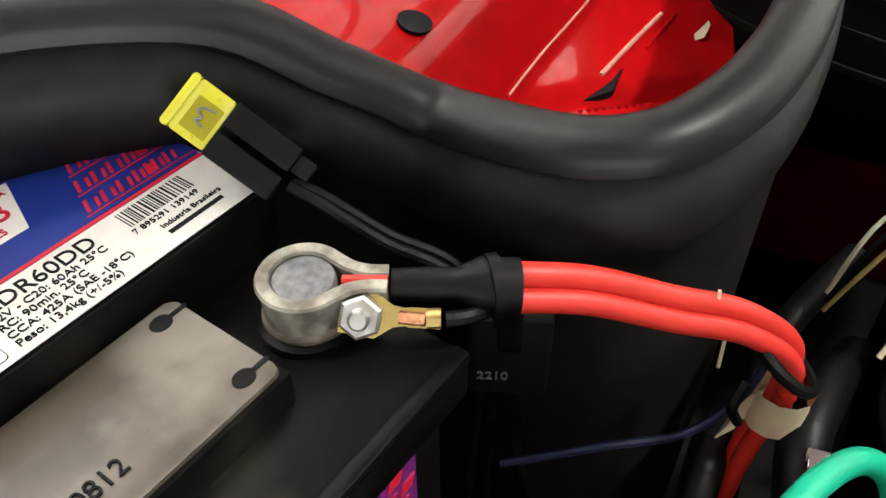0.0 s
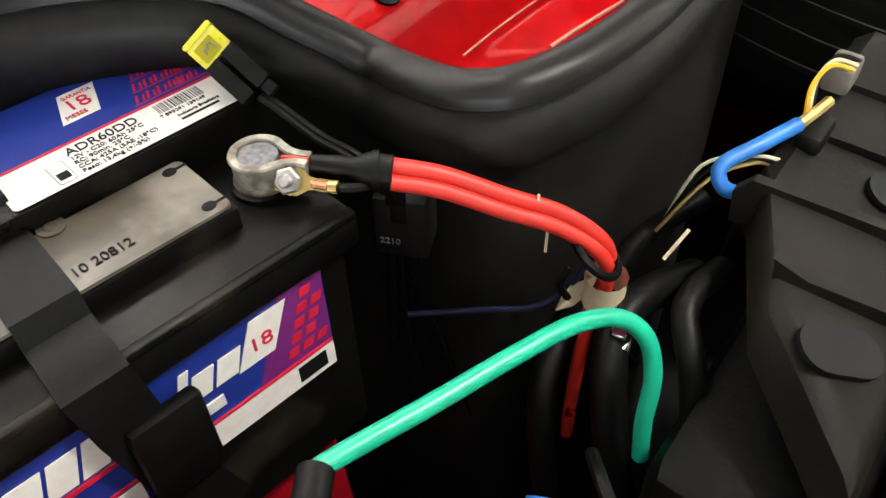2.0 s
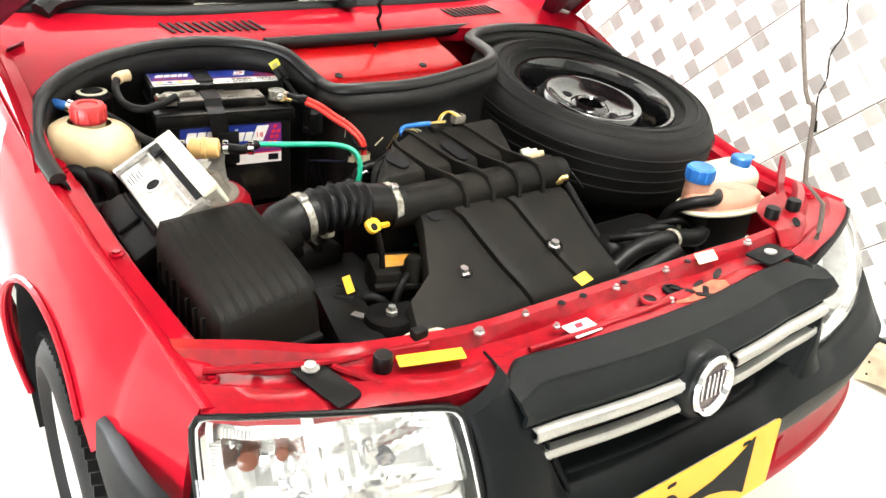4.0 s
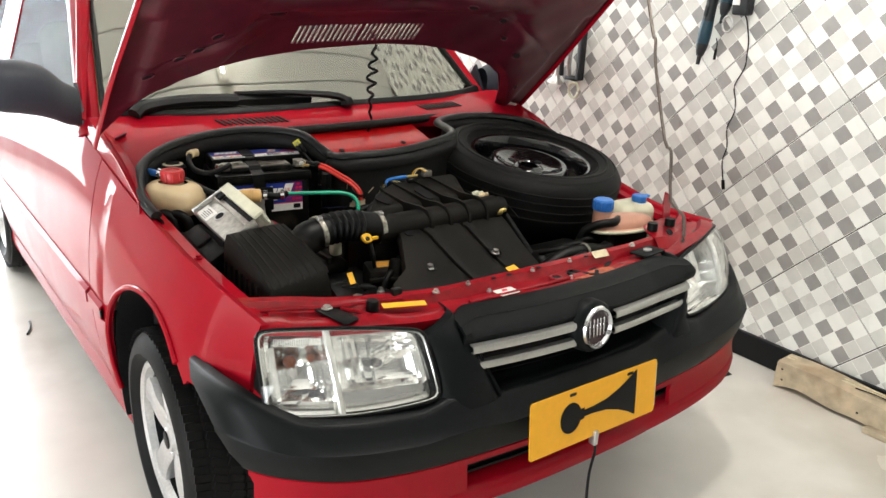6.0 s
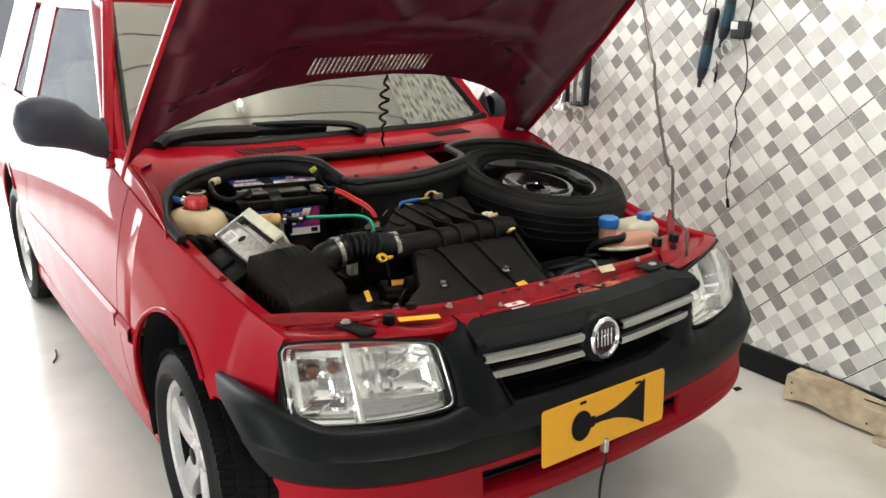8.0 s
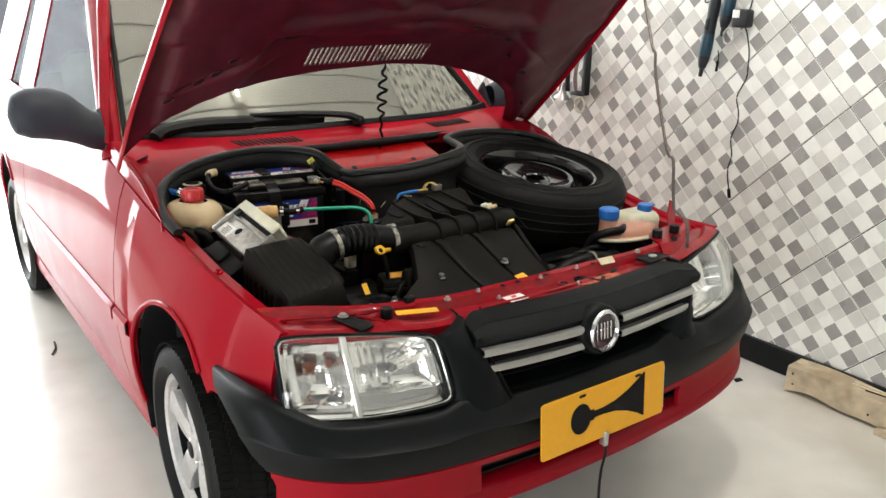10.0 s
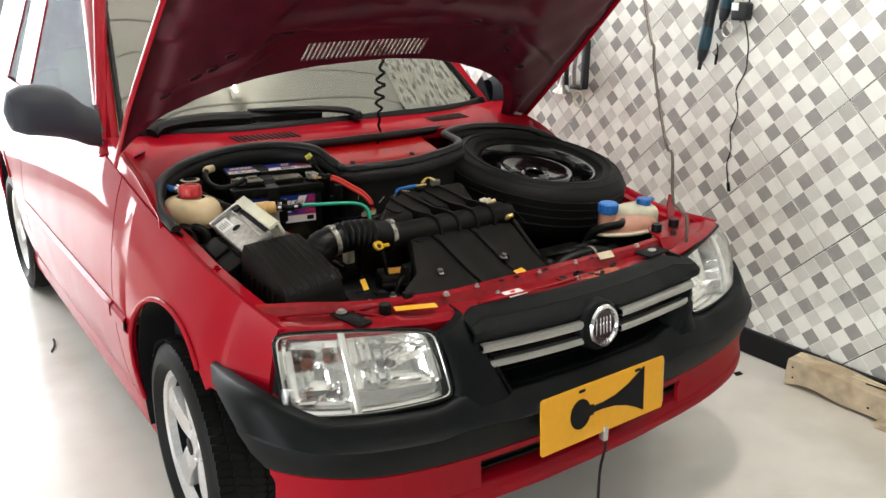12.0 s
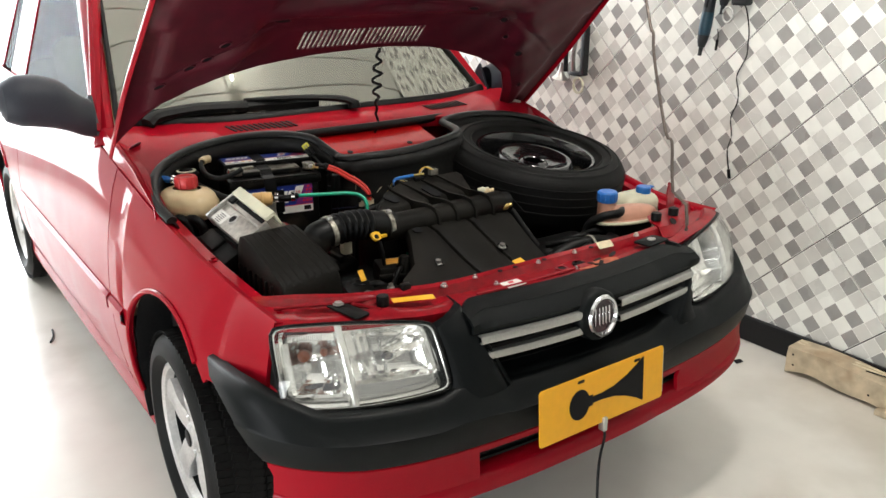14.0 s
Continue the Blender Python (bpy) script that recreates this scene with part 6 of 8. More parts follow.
def cover_row(y, dz=0.0):
    """One line across the cover, with two grooves."""
    x0, x1 = cover_left(y), 0.142
    cuts = [g + (0.46 - y) * 0.22 for g in (-0.115, 0.005)]
    cols = [(x0, 0.022), (x0 + 0.003, 0.009), (x0 + 0.010, 0.0)]
    for a, c in ((x0 + 0.010, cuts[0]), (cuts[0], cuts[1]), (cuts[1], x1 - 0.010)):
        lo, hi = (a + 0.008 if a in cuts else a), (c - 0.008 if c in cuts else c)
        cols += [(lo + (hi - lo) * k / 6, -0.0025 * math.sin(math.pi * k / 6)) for k in range(1 if a not in cuts else 0, 7)]
        if c in cuts:
            cols += [(c - 0.005, 0.002), (c - 0.0025, 0.010), (c + 0.0025, 0.011), (c + 0.005, 0.002)]
    cols += [(x1 - 0.003, 0.009), (x1, 0.022)]
    return [(x, y + 0.010 * math.sin((x + 0.1) * 5), cover_z(x, y) - d + 0.008 * (1 - ((x + 0.09) / 0.25) ** 2)) for x, d in cols]


rows = [cover_row(y) for y in (0.325, 0.328, 0.335, 0.342, 0.36, 0.38, 0.40, 0.415, 0.43, 0.46, 0.50, 0.54, 0.57)]
ep("cover", sheet(rows, 0.0025), DUSTY, "dusty black engine cover with pressed seams")
ep("cover_hole", slab([(0.0125 * math.cos(a), 0.0105 * math.sin(a)) for a in np.linspace(0, 6.283, 20, False)], 0, 0.0020, m=pose(-0.175, 0.508, 0.7945, 20)), INK, "round dark hole in the cover")
random.seed(2)
b = bmesh.new()
for k, x in enumerate(np.linspace(-0.255, -0.165, 8)):
    if k != 4:
        join(b, box(x, x + 0.0065, 0, 0.0025, 0, 0.011, 0.0008, 1), pose(0, 0.392 + 0.003 * (k % 2), cover_z(0, 0.392) + 0.0062, -66))
ep("cast_bars", b, DUSTY)
for x, y in ((-0.179, 0.414), (0.024, 0.416)):
    m = pose(x, y, cover_z(x, y) + 0.006, 12)
    ep("bolt_well", lathe([(0.0165, 0.002), (0.0150, 0.004), (0.0125, -0.001)], 20, m, caps=False), PLASTIC)
    ep("cover_bolt", lathe([(0.0115, -0.002), (0.0115, 0.003), (0.0075, 0.004), (0.0075, 0.011), (0, 0.011)], 6, m), STEEL, "zinc cover bolt")
ep("cover_hole", lathe([(0.0135, 0), (0.0135, 0.002), (0, 0.002)], 20, pose(-0.172, 0.513, cover_z(0, 0.513) + 0.007, 14)), INK)
ep("cover_hole", lathe([(0.009, 0), (0.009, 0.002), (0, 0.002)], 20, pose(-0.186, 0.425, cover_z(0, 0.425) + 0.0068, 14)), INK)

# manifold: sloping plate with slots, a deep step, then the round runner; ribs bridge the step
def plate_z(x, y):
    return curve_at([(0.598, 0.800), (0.604, 0.832), (0.61, 0.838), (0.66, 0.855), (0.70, 0.866), (0.712, 0.858), (0.72, 0.80)], y) + 0.02 * (x + 0.1)


def plate_ends(y):
    return curve_at([(0.598, -0.246), (0.64, -0.208), (0.67, -0.182), (0.70, -0.115), (0.72, -0.075)], y), curve_at([(0.598, 0.080), (0.69, 0.106), (0.72, 0.092)], y)


rows = []
for y in (0.598, 0.604, 0.61, 0.64, 0.67, 0.69, 0.70, 0.71, 0.716, 0.72):
    x0, x1 = plate_ends(y)
    rows.append([(x0 + (x1 - x0) * j / 30, y, plate_z(x0 + (x1 - x0) * j / 30, y) - 0.03 * max(0, 1 - j / 1.2) - 0.03 * max(0, 1 - (30 - j) / 1.2)) for j in range(31)])
ep("manifold", sheet(rows, 0.006), DUSTY, "black plastic intake manifold")
ep("manifold_base", box(-0.25, 0.085, 0.55, 0.69, 0.60, 0.785, 0.02), PLASTIC)
ep("runner", sweep([(-0.245, 0.555, 0.800), (-0.15, 0.555, 0.800), (0.05, 0.553, 0.804), (0.125, 0.553, 0.806)], ring_section(0.034, 22)), DUSTY, "round intake tube across the engine")
ep("runner_end", sweep([(0.118, 0.553, 0.806), (0.150, 0.553, 0.803)], ring_section(0.030, 18)), PLASTIC)
for x, far in ((-0.128, 0.69), (-0.070, 0.73), (-0.010, 0.73), (0.048, 0.73)):
    prof = [(0.512, 0.786), (0.516, 0.815), (0.530, 0.838), (0.552, 0.844), (0.60, 0.845), (0.66, 0.860), (0.708, 0.871), (0.722, 0.862), (0.722, 0.840), (0.66, 0.835), (0.60, 0.79), (0.56, 0.78)]
    prof = [(min(y, far - 0.002 * k), z) for k, (y, z) in enumerate(prof)]
    b = bmesh.new()
    lo = [b.verts.new((x - 0.0035 + (y - 0.6) * -0.32, y, z + 0.02 * (x + 0.1))) for y, z in prof]
    hi = [b.verts.new((x + 0.0035 + (y - 0.6) * -0.32, y, z + 0.02 * (x + 0.1))) for y, z in prof]
    b.faces.new(lo)
    b.faces.new(hi)
    for k in range(len(prof)):
        b.faces.new((lo[k], lo[(k + 1) % len(prof)], hi[(k + 1) % len(prof)], hi[k]))
    ep("rib", b, DUSTY)
for x, y, ln, a in ((-0.048, 0.632, 0.030, -72), (-0.172, 0.634, 0.022, -55)):
    ep("slot", slab(rounded(-ln, ln, -0.014, 0.014, 0.0135), 0, 0.003, m=pose(x, y, plate_z(x, y) + 0.0012, 19, 0, 0) @ pose(0, 0, 0, 0, 0, a)), INK, "dark oblong opening")
ep("manifold_horn", tube([(-0.258, 0.640, 0.812), (-0.285, 0.628, 0.806), (-0.292, 0.600, 0.800), (-0.270, 0.580, 0.795), (-0.235, 0.578, 0.80)], 0.015, 12), DUSTY)
for x, y, z, mat in ((0.110, 0.585, 0.832, TANK), (0.098, 0.592, 0.835, PALETANK), (0.128, 0.530, 0.800, BRASS)):
    ep("sensor", lathe([(0.010, 0), (0.0105, 0.016), (0.006, 0.020), (0.0055, 0.030), (0, 0.031)], 14, pose(x - 0.015, y, z, 20, 75, 0)), mat, "pale sensor plug")
ep("sensor_lead", tube([(0.115, 0.582, 0.828), (0.14, 0.575, 0.83), (0.17, 0.555, 0.81), (0.20, 0.53, 0.77)], 0.0022, 6), HOSE)
ep("breather_hose", tube([(0.145, 0.556, 0.798), (0.165, 0.54, 0.775), (0.18, 0.50, 0.73), (0.20, 0.46, 0.68)], 0.009, 12), HOSE)
ep("blue_wire", tube([(-0.055, 0.704, 0.878), (-0.080, 0.716, 0.874), (-0.100, 0.728, 0.867), (-0.104, 0.722, 0.856), (-0.090, 0.708, 0.848)], 0.0045, 10), BLUE, "thick blue insulated wire")
ep("wire_joint", tube([(-0.056, 0.704, 0.878), (-0.040, 0.700, 0.879), (-0.026, 0.697, 0.880)], 0.0034, 8), BRASS, "bare copper joint")
for x0, mat in ((-0.040, YELLOW), (-0.034, TAPE), (-0.028, HOSE)):
    ep("loom_wire", tube([(x0, 0.704, 0.872), (x0 + 0.010, 0.708, 0.888), (x0 + 0.024, 0.704, 0.896), (x0 + 0.040, 0.694, 0.888)], 0.0015, 6), mat)
ep("grey_connector", box(-0.006, 0.020, 0.692, 0.709, 0.872, 0.889, 0.003), MOUNT, "grey wiring connector")
ep("coil_plug", box(-0.060, -0.030, 0.688, 0.704, 0.862, 0.876, 0.004), PLASTIC)

# hoses and leads between the manifold and the liner
cluster = thing("coolant_hoses", "tangle of black coolant hoses and leads with a bright clamp", "hoses", (-0.15, 0.72, 0.76))
for k, (p0, p1, p2, p3, r) in enumerate((
        ((-0.06, -0.02, -0.10), (-0.05, 0.010, 0.0), (-0.015, 0.022, 0.035), (0.05, 0.005, 0.020), 0.011),
        ((-0.035, -0.05, -0.08), (-0.030, -0.03, 0.02), (-0.005, -0.008, 0.050), (0.04, -0.012, 0.045), 0.008),
        ((0.010, 0.03, -0.12), (0.005, 0.045, -0.01), (0.030, 0.042, 0.040), (0.08, 0.020, 0.055), 0.007),
        ((-0.07, 0.03, -0.12), (-0.055, 0.05, -0.03), (-0.020, 0.055, 0.0), (0.03, 0.050, -0.02), 0.009))):
    part("hose", tube([p0, p1, p2, p3], r, 12), HOSE, cluster)
q = Vector((0.45, 0.08, 0.10)).to_track_quat("Z", "Y").to_matrix().to_4x4()
part("clamp", lathe([(0.0112, -0.007), (0.0128, -0.007), (0.0128, 0.007), (0.0112, 0.007)], 20, Matrix.Translation((-0.030, 0.017, 0.022)) @ q, closed=True), CHROME, cluster, "bright hose clamp")
part("clamp_screw", box(-0.005, 0.005, 0.011, 0.020, -0.005, 0.005, 0.001, 1), CHROME, cluster, m=Matrix.Translation((-0.030, 0.017, 0.022)) @ q)
for k, mat in enumerate((BRASS, HOSE, PALETANK)):
    part("lead", tube([(0.030 + 0.006 * k, 0.03, 0.06), (0.045 + 0.005 * k, 0.012 + 0.004 * k, 0.098), (0.062 + 0.004 * k, -0.004, 0.106), (0.075 + 0.004 * k, -0.012 - 0.004 * k, 0.10)], 0.0012, 6), mat, cluster)
part("copper_lead", rod((-0.008, 0.010, 0.080), (0.004, 0.004, 0.096), 0.0012, 6), TAPE, cluster)

# corrugated duct with two bright clips
duct = thing("intake_hose", "corrugated black rubber intake hose with steel clips", "hose", (-0.31, 0.558, 0.78))
DO = Vector((-0.31, 0.558, 0.78))
pts, rad = [], []
for k in range(121):
    t = k / 120
    pts.append(Vector((-0.462, 0.548, 0.808)).lerp(Vector((-0.218, 0.560, 0.806)), t) + Vector((0, 0, 0.018 * math.sin(math.pi * min(1, t * 1.1)) - 0.4 * max(0, 0.13 - t))) - DO)
    fold = 0.34 < t < 0.70
    rad.append(0.0355 * min(1, 0.45 + 7 * t) if t < 0.09 else (0.034 + 0.0045 * math.sin((t - 0.34) / 0.36 * 5.5 * 2 * math.pi)) if fold else 0.0355)
part("duct", sweep(pts, ring_section(1.0, 26), scale=lambda t: rad[int(round(t * 120))]), HOSE, duct)
for t in (0.26, 0.93):
    i = int(t * 120)
    q = (pts[i + 1] - pts[i]).to_track_quat("Z", "Y").to_matrix().to_4x4()
    part("hose_clip", lathe([(0.0365, -0.006), (0.0385, -0.006), (0.0385, 0.006), (0.0365, 0.006)], 32, Matrix.Translation(pts[i]) @ q, closed=True), CLAMP, duct, "bright steel hose clip")
    part("clip_screw", box(-0.006, 0.006, 0.036, 0.046, -0.006, 0.006, 0.002, 1), STEEL, duct, m=Matrix.Translation(pts[i]) @ q @ pose(0, 0, 0, 0, 0, 20))

# air filter box
airbox = thing("air_filter_box", "large black plastic air filter box with a ribbed lid", "filter box", (-0.53, 0.49, 0.50))
def lid_point(u, y, z, lift=0.0):
    """u across the lid, -1 to 1; it narrows towards the back."""
    k = (y - 0.398) / 0.210
    half_, mid = 0.082 - 0.012 * k, 0.010 - 0.020 * k
    edge = max(0, (abs(u) - 0.88) / 0.12)
    return (u * half_ + mid, y - 0.49 + 0.012 * u * (1 - k), max(0.19, z - 0.50 + 0.004 * u - 0.09 * edge ** 3 - 0.004 * edge) + lift)


LID = ((0.398, 0.700), (0.401, 0.748), (0.408, 0.772), (0.418, 0.783), (0.45, 0.797), (0.49, 0.812), (0.54, 0.829), (0.585, 0.840), (0.600, 0.838), (0.606, 0.826), (0.608, 0.70))
part("lid", sheet([[lid_point(-1 + k / 16, y, z) for k in range(33)] for y, z in LID], 0.004), DUSTY, airbox)
for u in np.linspace(-0.78, 0.84, 8):
    part("lid_rib", sweep([lid_point(u, y, z, 0.0004) for y, z in LID[2:8]], [(-0.0016, -0.002), (0.0100, -0.002), (0.0080, -0.0006), (-0.0004, 0.0004), (-0.0016, -0.0004)]), DUSTY, airbox)
for y in np.linspace(0.42, 0.59, 7):
    part("side_rib", box(-0.083, -0.076, y - 0.4915, y - 0.4885, 0.212, 0.275, 0.001, 1), PLASTIC, airbox)
part("tub", box(-0.088, 0.086, -0.088, 0.122, 0.02, 0.205, 0.015), PLASTIC, airbox)
part("tub_rim", box(-0.092, 0.090, -0.092, 0.126, 0.196, 0.208, 0.004), PLASTIC, airbox)
part("outlet", sweep([(0.028, 0.050, 0.268), (0.062, 0.056, 0.292), (0.11, 0.060, 0.310)], ring_section(0.037, 22)), DUSTY, airbox)
for y in (-0.05, 0.07):
    b = tube([(-0.101, y - 0.012, 0.20), (-0.104, y - 0.010, 0.222), (-0.104, y, 0.232), (-0.104, y + 0.010, 0.222), (-0.101, y + 0.012, 0.20)], 0.0018, 6)
    tube([(-0.103, y - 0.008, 0.195), (-0.108, y, 0.215), (-0.103, y + 0.008, 0.195)], 0.0018, 6, bm=b)
    part("spring_clip", b, STEEL, airbox, "bent wire clip")

# engine control unit on its bracket
ecu = thing("engine_control_unit", "tilted aluminium engine control unit on a steel bracket", "control unit", (-0.573, 0.709, 0.603))
EM = Matrix.Translation(Vector((0.010, -0.011, 0.234))) @ pose(0, 0, 0, 0, -31, 0) @ pose(0, 0, 0, 6, 0, -2)
b = box(-0.040, 0.040, -0.095, 0.086, -0.016, 0.012, 0.004)
bmesh.ops.transform(b, matrix=EM, verts=b.verts)
part("housing", b, CASTALU, ecu, "bright cast housing")
b = box(0.016, 0.021, -0.090, 0.085, 0.010, 0.017, 0.001, 1)
bmesh.ops.transform(b, matrix=EM, verts=b.verts)
part("cooling_rib", b, CASTALU, ecu)
# black strip paints the shade between the cooling rib and the rail
b = box(0.0285, 0.0395, -0.088, 0.060, 0.0105, 0.0130, 0.0006, 1)
bmesh.ops.transform(b, matrix=EM, verts=b.verts)
part("rail_groove", b, INK, ecu, "black strip for the gap's shade beside the rail")
b = box(0.040, 0.068, -0.096, 0.094, 0.012, 0.022, 0.0025, 2)
box(0.062, 0.068, -0.096, 0.094, -0.02, 0.021, 0.002, 1, bm=b)
bmesh.ops.transform(b, matrix=EM, verts=b.verts)
part("bracket", b, PALETANK, ecu, "cream painted bracket rail")
b = box(0.020, 0.048, 0.060, 0.084, 0.012, 0.020, 0.003, 1)
bmesh.ops.transform(b, matrix=EM, verts=b.verts)
part("rail_foot", b, PLASTIC, ecu, "black foot at the rail's end")
b = box(-0.042, 0.066, 0.086, 0.092, -0.02, 0.022, 0.002, 1)
bmesh.ops.transform(b, matrix=EM, verts=b.verts)
part("end_plate", b, STEEL, ecu)
b = lathe([(0.015, 0.0122), (0.015, 0.0142), (0.011, 0.0145), (0.011, 0.0128), (0, 0.0128)], 24)
bmesh.ops.transform(b, matrix=EM @ pose(-0.006, 0.006, 0), verts=b.verts)
part("vent_plug", b, STEEL, ecu)
b = lathe([(0.0108, 0.0129), (0.0108, 0.0135), (0, 0.0135)], 24)
bmesh.ops.transform(b, matrix=EM @ pose(-0.006, 0.006, 0), verts=b.verts)
part("plug_hole", b, INK, ecu)
b = slab(rounded(-0.036, -0.004, 0.024, 0.078, 0.002), 0.0123, 0.0128)
bmesh.ops.transform(b, matrix=EM, verts=b.verts)
elab = part("data_label", b, WHITE, ecu, "white data label")
for k in range(5):
    b = box(-0.033 + 0.0052 * k, -0.0312 + 0.0052 * k, 0.036, 0.060 + 0.004 * (k % 3), 0.0129, 0.0131)
    bmesh.ops.transform(b, matrix=EM, verts=b.verts)
    part("print_bar", b, INK, elab)
for x0, x1, y0, y1, z0, z1, name in ((-0.096, -0.046, -0.090, 0.070, -0.044, -0.008, "connector"), (-0.092, -0.052, -0.020, 0.062, -0.012, 0.000, "connector_lock"), (-0.046, -0.036, -0.085, 0.065, -0.030, -0.010, "connector_neck")):
    b = box(x0, x1, y0, y1, z0, z1, 0.005)
    bmesh.ops.transform(b, matrix=EM, verts=b.verts)
    part(name, b, PLASTIC, ecu)
part("foot", box(-0.030, 0.030, -0.080, 0.070, 0.06, 0.205, 0.006), PLASTIC, ecu)
part("loom", tube([EM @ Vector((-0.085, 0.066, -0.02)), EM @ Vector((-0.088, 0.095, -0.03)), (-0.105, 0.11, 0.15), (-0.11, 0.07, 0.06)], 0.011, 10), HOSE, ecu, "black wiring loom")
part("loom", tube([EM @ Vector((-0.096, -0.05, -0.025)), EM @ Vector((-0.112, -0.06, -0.045)), (-0.085, -0.10, 0.13), (-0.07, -0.12, 0.05)], 0.009, 10), HOSE, ecu)

# suspension tower
tower = thing("suspension_tower", "red suspension tower with a grey top mount", "suspension mount", (-0.478, 0.770, 0.48))
part("dome", lathe([(0.092, 0.0), (0.090, 0.22), (0.088, 0.275), (0.083, 0.296), (0.074, 0.306), (0.062, 0.306)], 40, caps=False), BAYRED, tower)
part("top_mount", lathe([(0.065, 0.302), (0.064, 0.310), (0.052, 0.313), (0.045, 0.322), (0.036, 0.336), (0.024, 0.342), (0.019, 0.340), (0.018, 0.322), (0, 0.321)], 36), MOUNT, tower, "dusty grey top mount")
# black disc paints the shade at the bottom of the mount's well
part("mount_well", lathe([(0.0178, 0.3215), (0.0178, 0.3225), (0, 0.3225)], 24), INK, tower, "black disc for the shade in the mount's recess")
part("strut_nut", lathe([(0.009, 0.321), (0.009, 0.331), (0.005, 0.332), (0.005, 0.338), (0, 0.338)], 6), STEEL, tower)
for a in (20, 140, 260):
    part("mount_bolt", lathe([(0.006, 0.308), (0.006, 0.316), (0.003, 0.318), (0, 0.318)], 6, pose(0.056 * math.cos(radians(a)), 0.056 * math.sin(radians(a)), 0)), STEEL, tower)
part("filter_bracket", sheet([[(0.022, 0.022, 0.334), (0.050, 0.004, 0.320)], [(0.026, 0.026, 0.352), (0.048, 0.010, 0.350)], [(0.034, 0.024, 0.378), (0.052, 0.012, 0.382)]], 0.003), STEEL, tower, "thin steel bracket")
part("turret_wall", sheet([[(x, 0.112, 0.0), (x, 0.118, 0.10), (x, 0.124, 0.180), (x, 0.135, 0.196)] for x in np.linspace(-0.10, 0.205, 8)], 0.004), BAYRED, tower, "red inner wing below the battery")
part("battery_tray", box(-0.05, 0.235, 0.128, 0.30, 0.196, 0.218, 0.006), LINER, tower, "black battery tray")

gbox = thing("gearbox", "grey cast gearbox housing with a speed sensor plug", "gearbox", (-0.325, 0.685, 0.45))
part("housing", box(-0.055, 0.050, -0.065, 0.062, 0.0, 0.262, 0.020, 3), DUSTY, gbox)
part("ridge", box(-0.045, -0.030, -0.060, 0.055, 0.25, 0.272, 0.005), DUSTY, gbox)
part("ridge", box(-0.010, 0.005, -0.060, 0.055, 0.25, 0.272, 0.005), DUSTY, gbox)
part("stud", rod((-0.030, 0.058, 0.275), (-0.018, 0.066, 0.285), 0.006), STEEL, gbox)
part("sensor_plug", box(0.018, 0.044, -0.035, -0.008, 0.262, 0.305, 0.006), PALETANK, gbox, "pale grey sensor plug")
part("plug_lead", tube([(0.030, -0.020, 0.30), (0.040, -0.005, 0.335), (0.055, 0.015, 0.345), (0.075, 0.03, 0.33)], 0.004, 8), HOSE, gbox)
part("clip_block", box(0.012, 0.050, 0.030, 0.048, 0.275, 0.300, 0.004), TANK, gbox, "yellowed wiring clip")
part("blue_band", rod((0.048, 0.042, 0.290), (0.056, 0.046, 0.294), 0.009), BLUE, gbox)

# fuel filter and hoses
ffilter = thing("fuel_filter", "amber plastic fuel filter clipped between two hoses", "fuel filter", (-0.455, 0.802, 0.853))
ax = (Vector((-0.430, 0.788, 0.8545)) - Vector((-0.479, 0.816, 0.8525))).normalized()
q = ax.to_track_quat("Z", "Y").to_matrix().to_4x4()
part("body", lathe([(0.006, -0.032), (0.0065, -0.026), (0.0155, -0.024), (0.0175, -0.020), (0.0175, -0.004), (0.0190, -0.003), (0.0190, 0.003), (0.0175, 0.004), (0.0175, 0.020), (0.0155, 0.024), (0.0065, 0.026), (0.006, 0.032)], 28, q), AMBER, ffilter)
part("hose_in", tube([ax * -0.028, ax * -0.045 + Vector((0, 0, -0.002)), (-0.075, 0.062, 0.002), (-0.096, 0.12, 0.012), (-0.118, 0.165, 0.022), (-0.14, 0.19, 0.018)], 0.0078, 12), HOSE, ffilter, "black fuel hose")
part("hose_out", tube([ax * 0.028, ax * 0.045, ax * 0.062 + Vector((0.002, 0, -0.002)), (0.089, -0.011, -0.003)], 0.0085, 12), HOSE, ffilter)
for k in (-0.036, 0.036, 0.078):
    part("clip", lathe([(0.0088, -0.0045), (0.0104, -0.0045), (0.0104, 0.0045), (0.0088, 0.0045)], 16, Matrix.Translation(ax * k) @ q, closed=True), CHROME, ffilter, "bright hose clip")
    part("clip_screw", box(-0.003, 0.003, 0.009, 0.015, -0.0045, 0.0045, 0.001, 1), CHROME, ffilter, m=Matrix.Translation(ax * k) @ q)
part("bracket_label", box(-0.022, 0.022, -0.002, 0.001, -0.052, -0.022, 0.001), WHITE, ffilter, m=pose(-0.004, -0.006, 0, 0, 0, -10))

green = thing("green_hose", "bright green fuel hose arching over the bay", "hose", (-0.22, 0.72, 0.80))
GO = Vector((-0.22, 0.72, 0.80))
part("tube", tube([Vector(p_) - GO for p_ in ((-0.372, 0.793, 0.849), (-0.355, 0.788, 0.850), (-0.310, 0.772, 0.849), (-0.265, 0.757, 0.848), (-0.230, 0.744, 0.846), (-0.208, 0.730, 0.839), (-0.200, 0.716, 0.824), (-0.203, 0.707, 0.800), (-0.210, 0.704, 0.772), (-0.212, 0.70, 0.740))], 0.0050, 12), GREENHOSE, green)
part("lower_run", tube([Vector(p_) - GO for p_ in ((-0.165, 0.60, 0.745), (-0.172, 0.575, 0.735), (-0.18, 0.55, 0.72))], 0.005, 10), GREENHOSE, green)

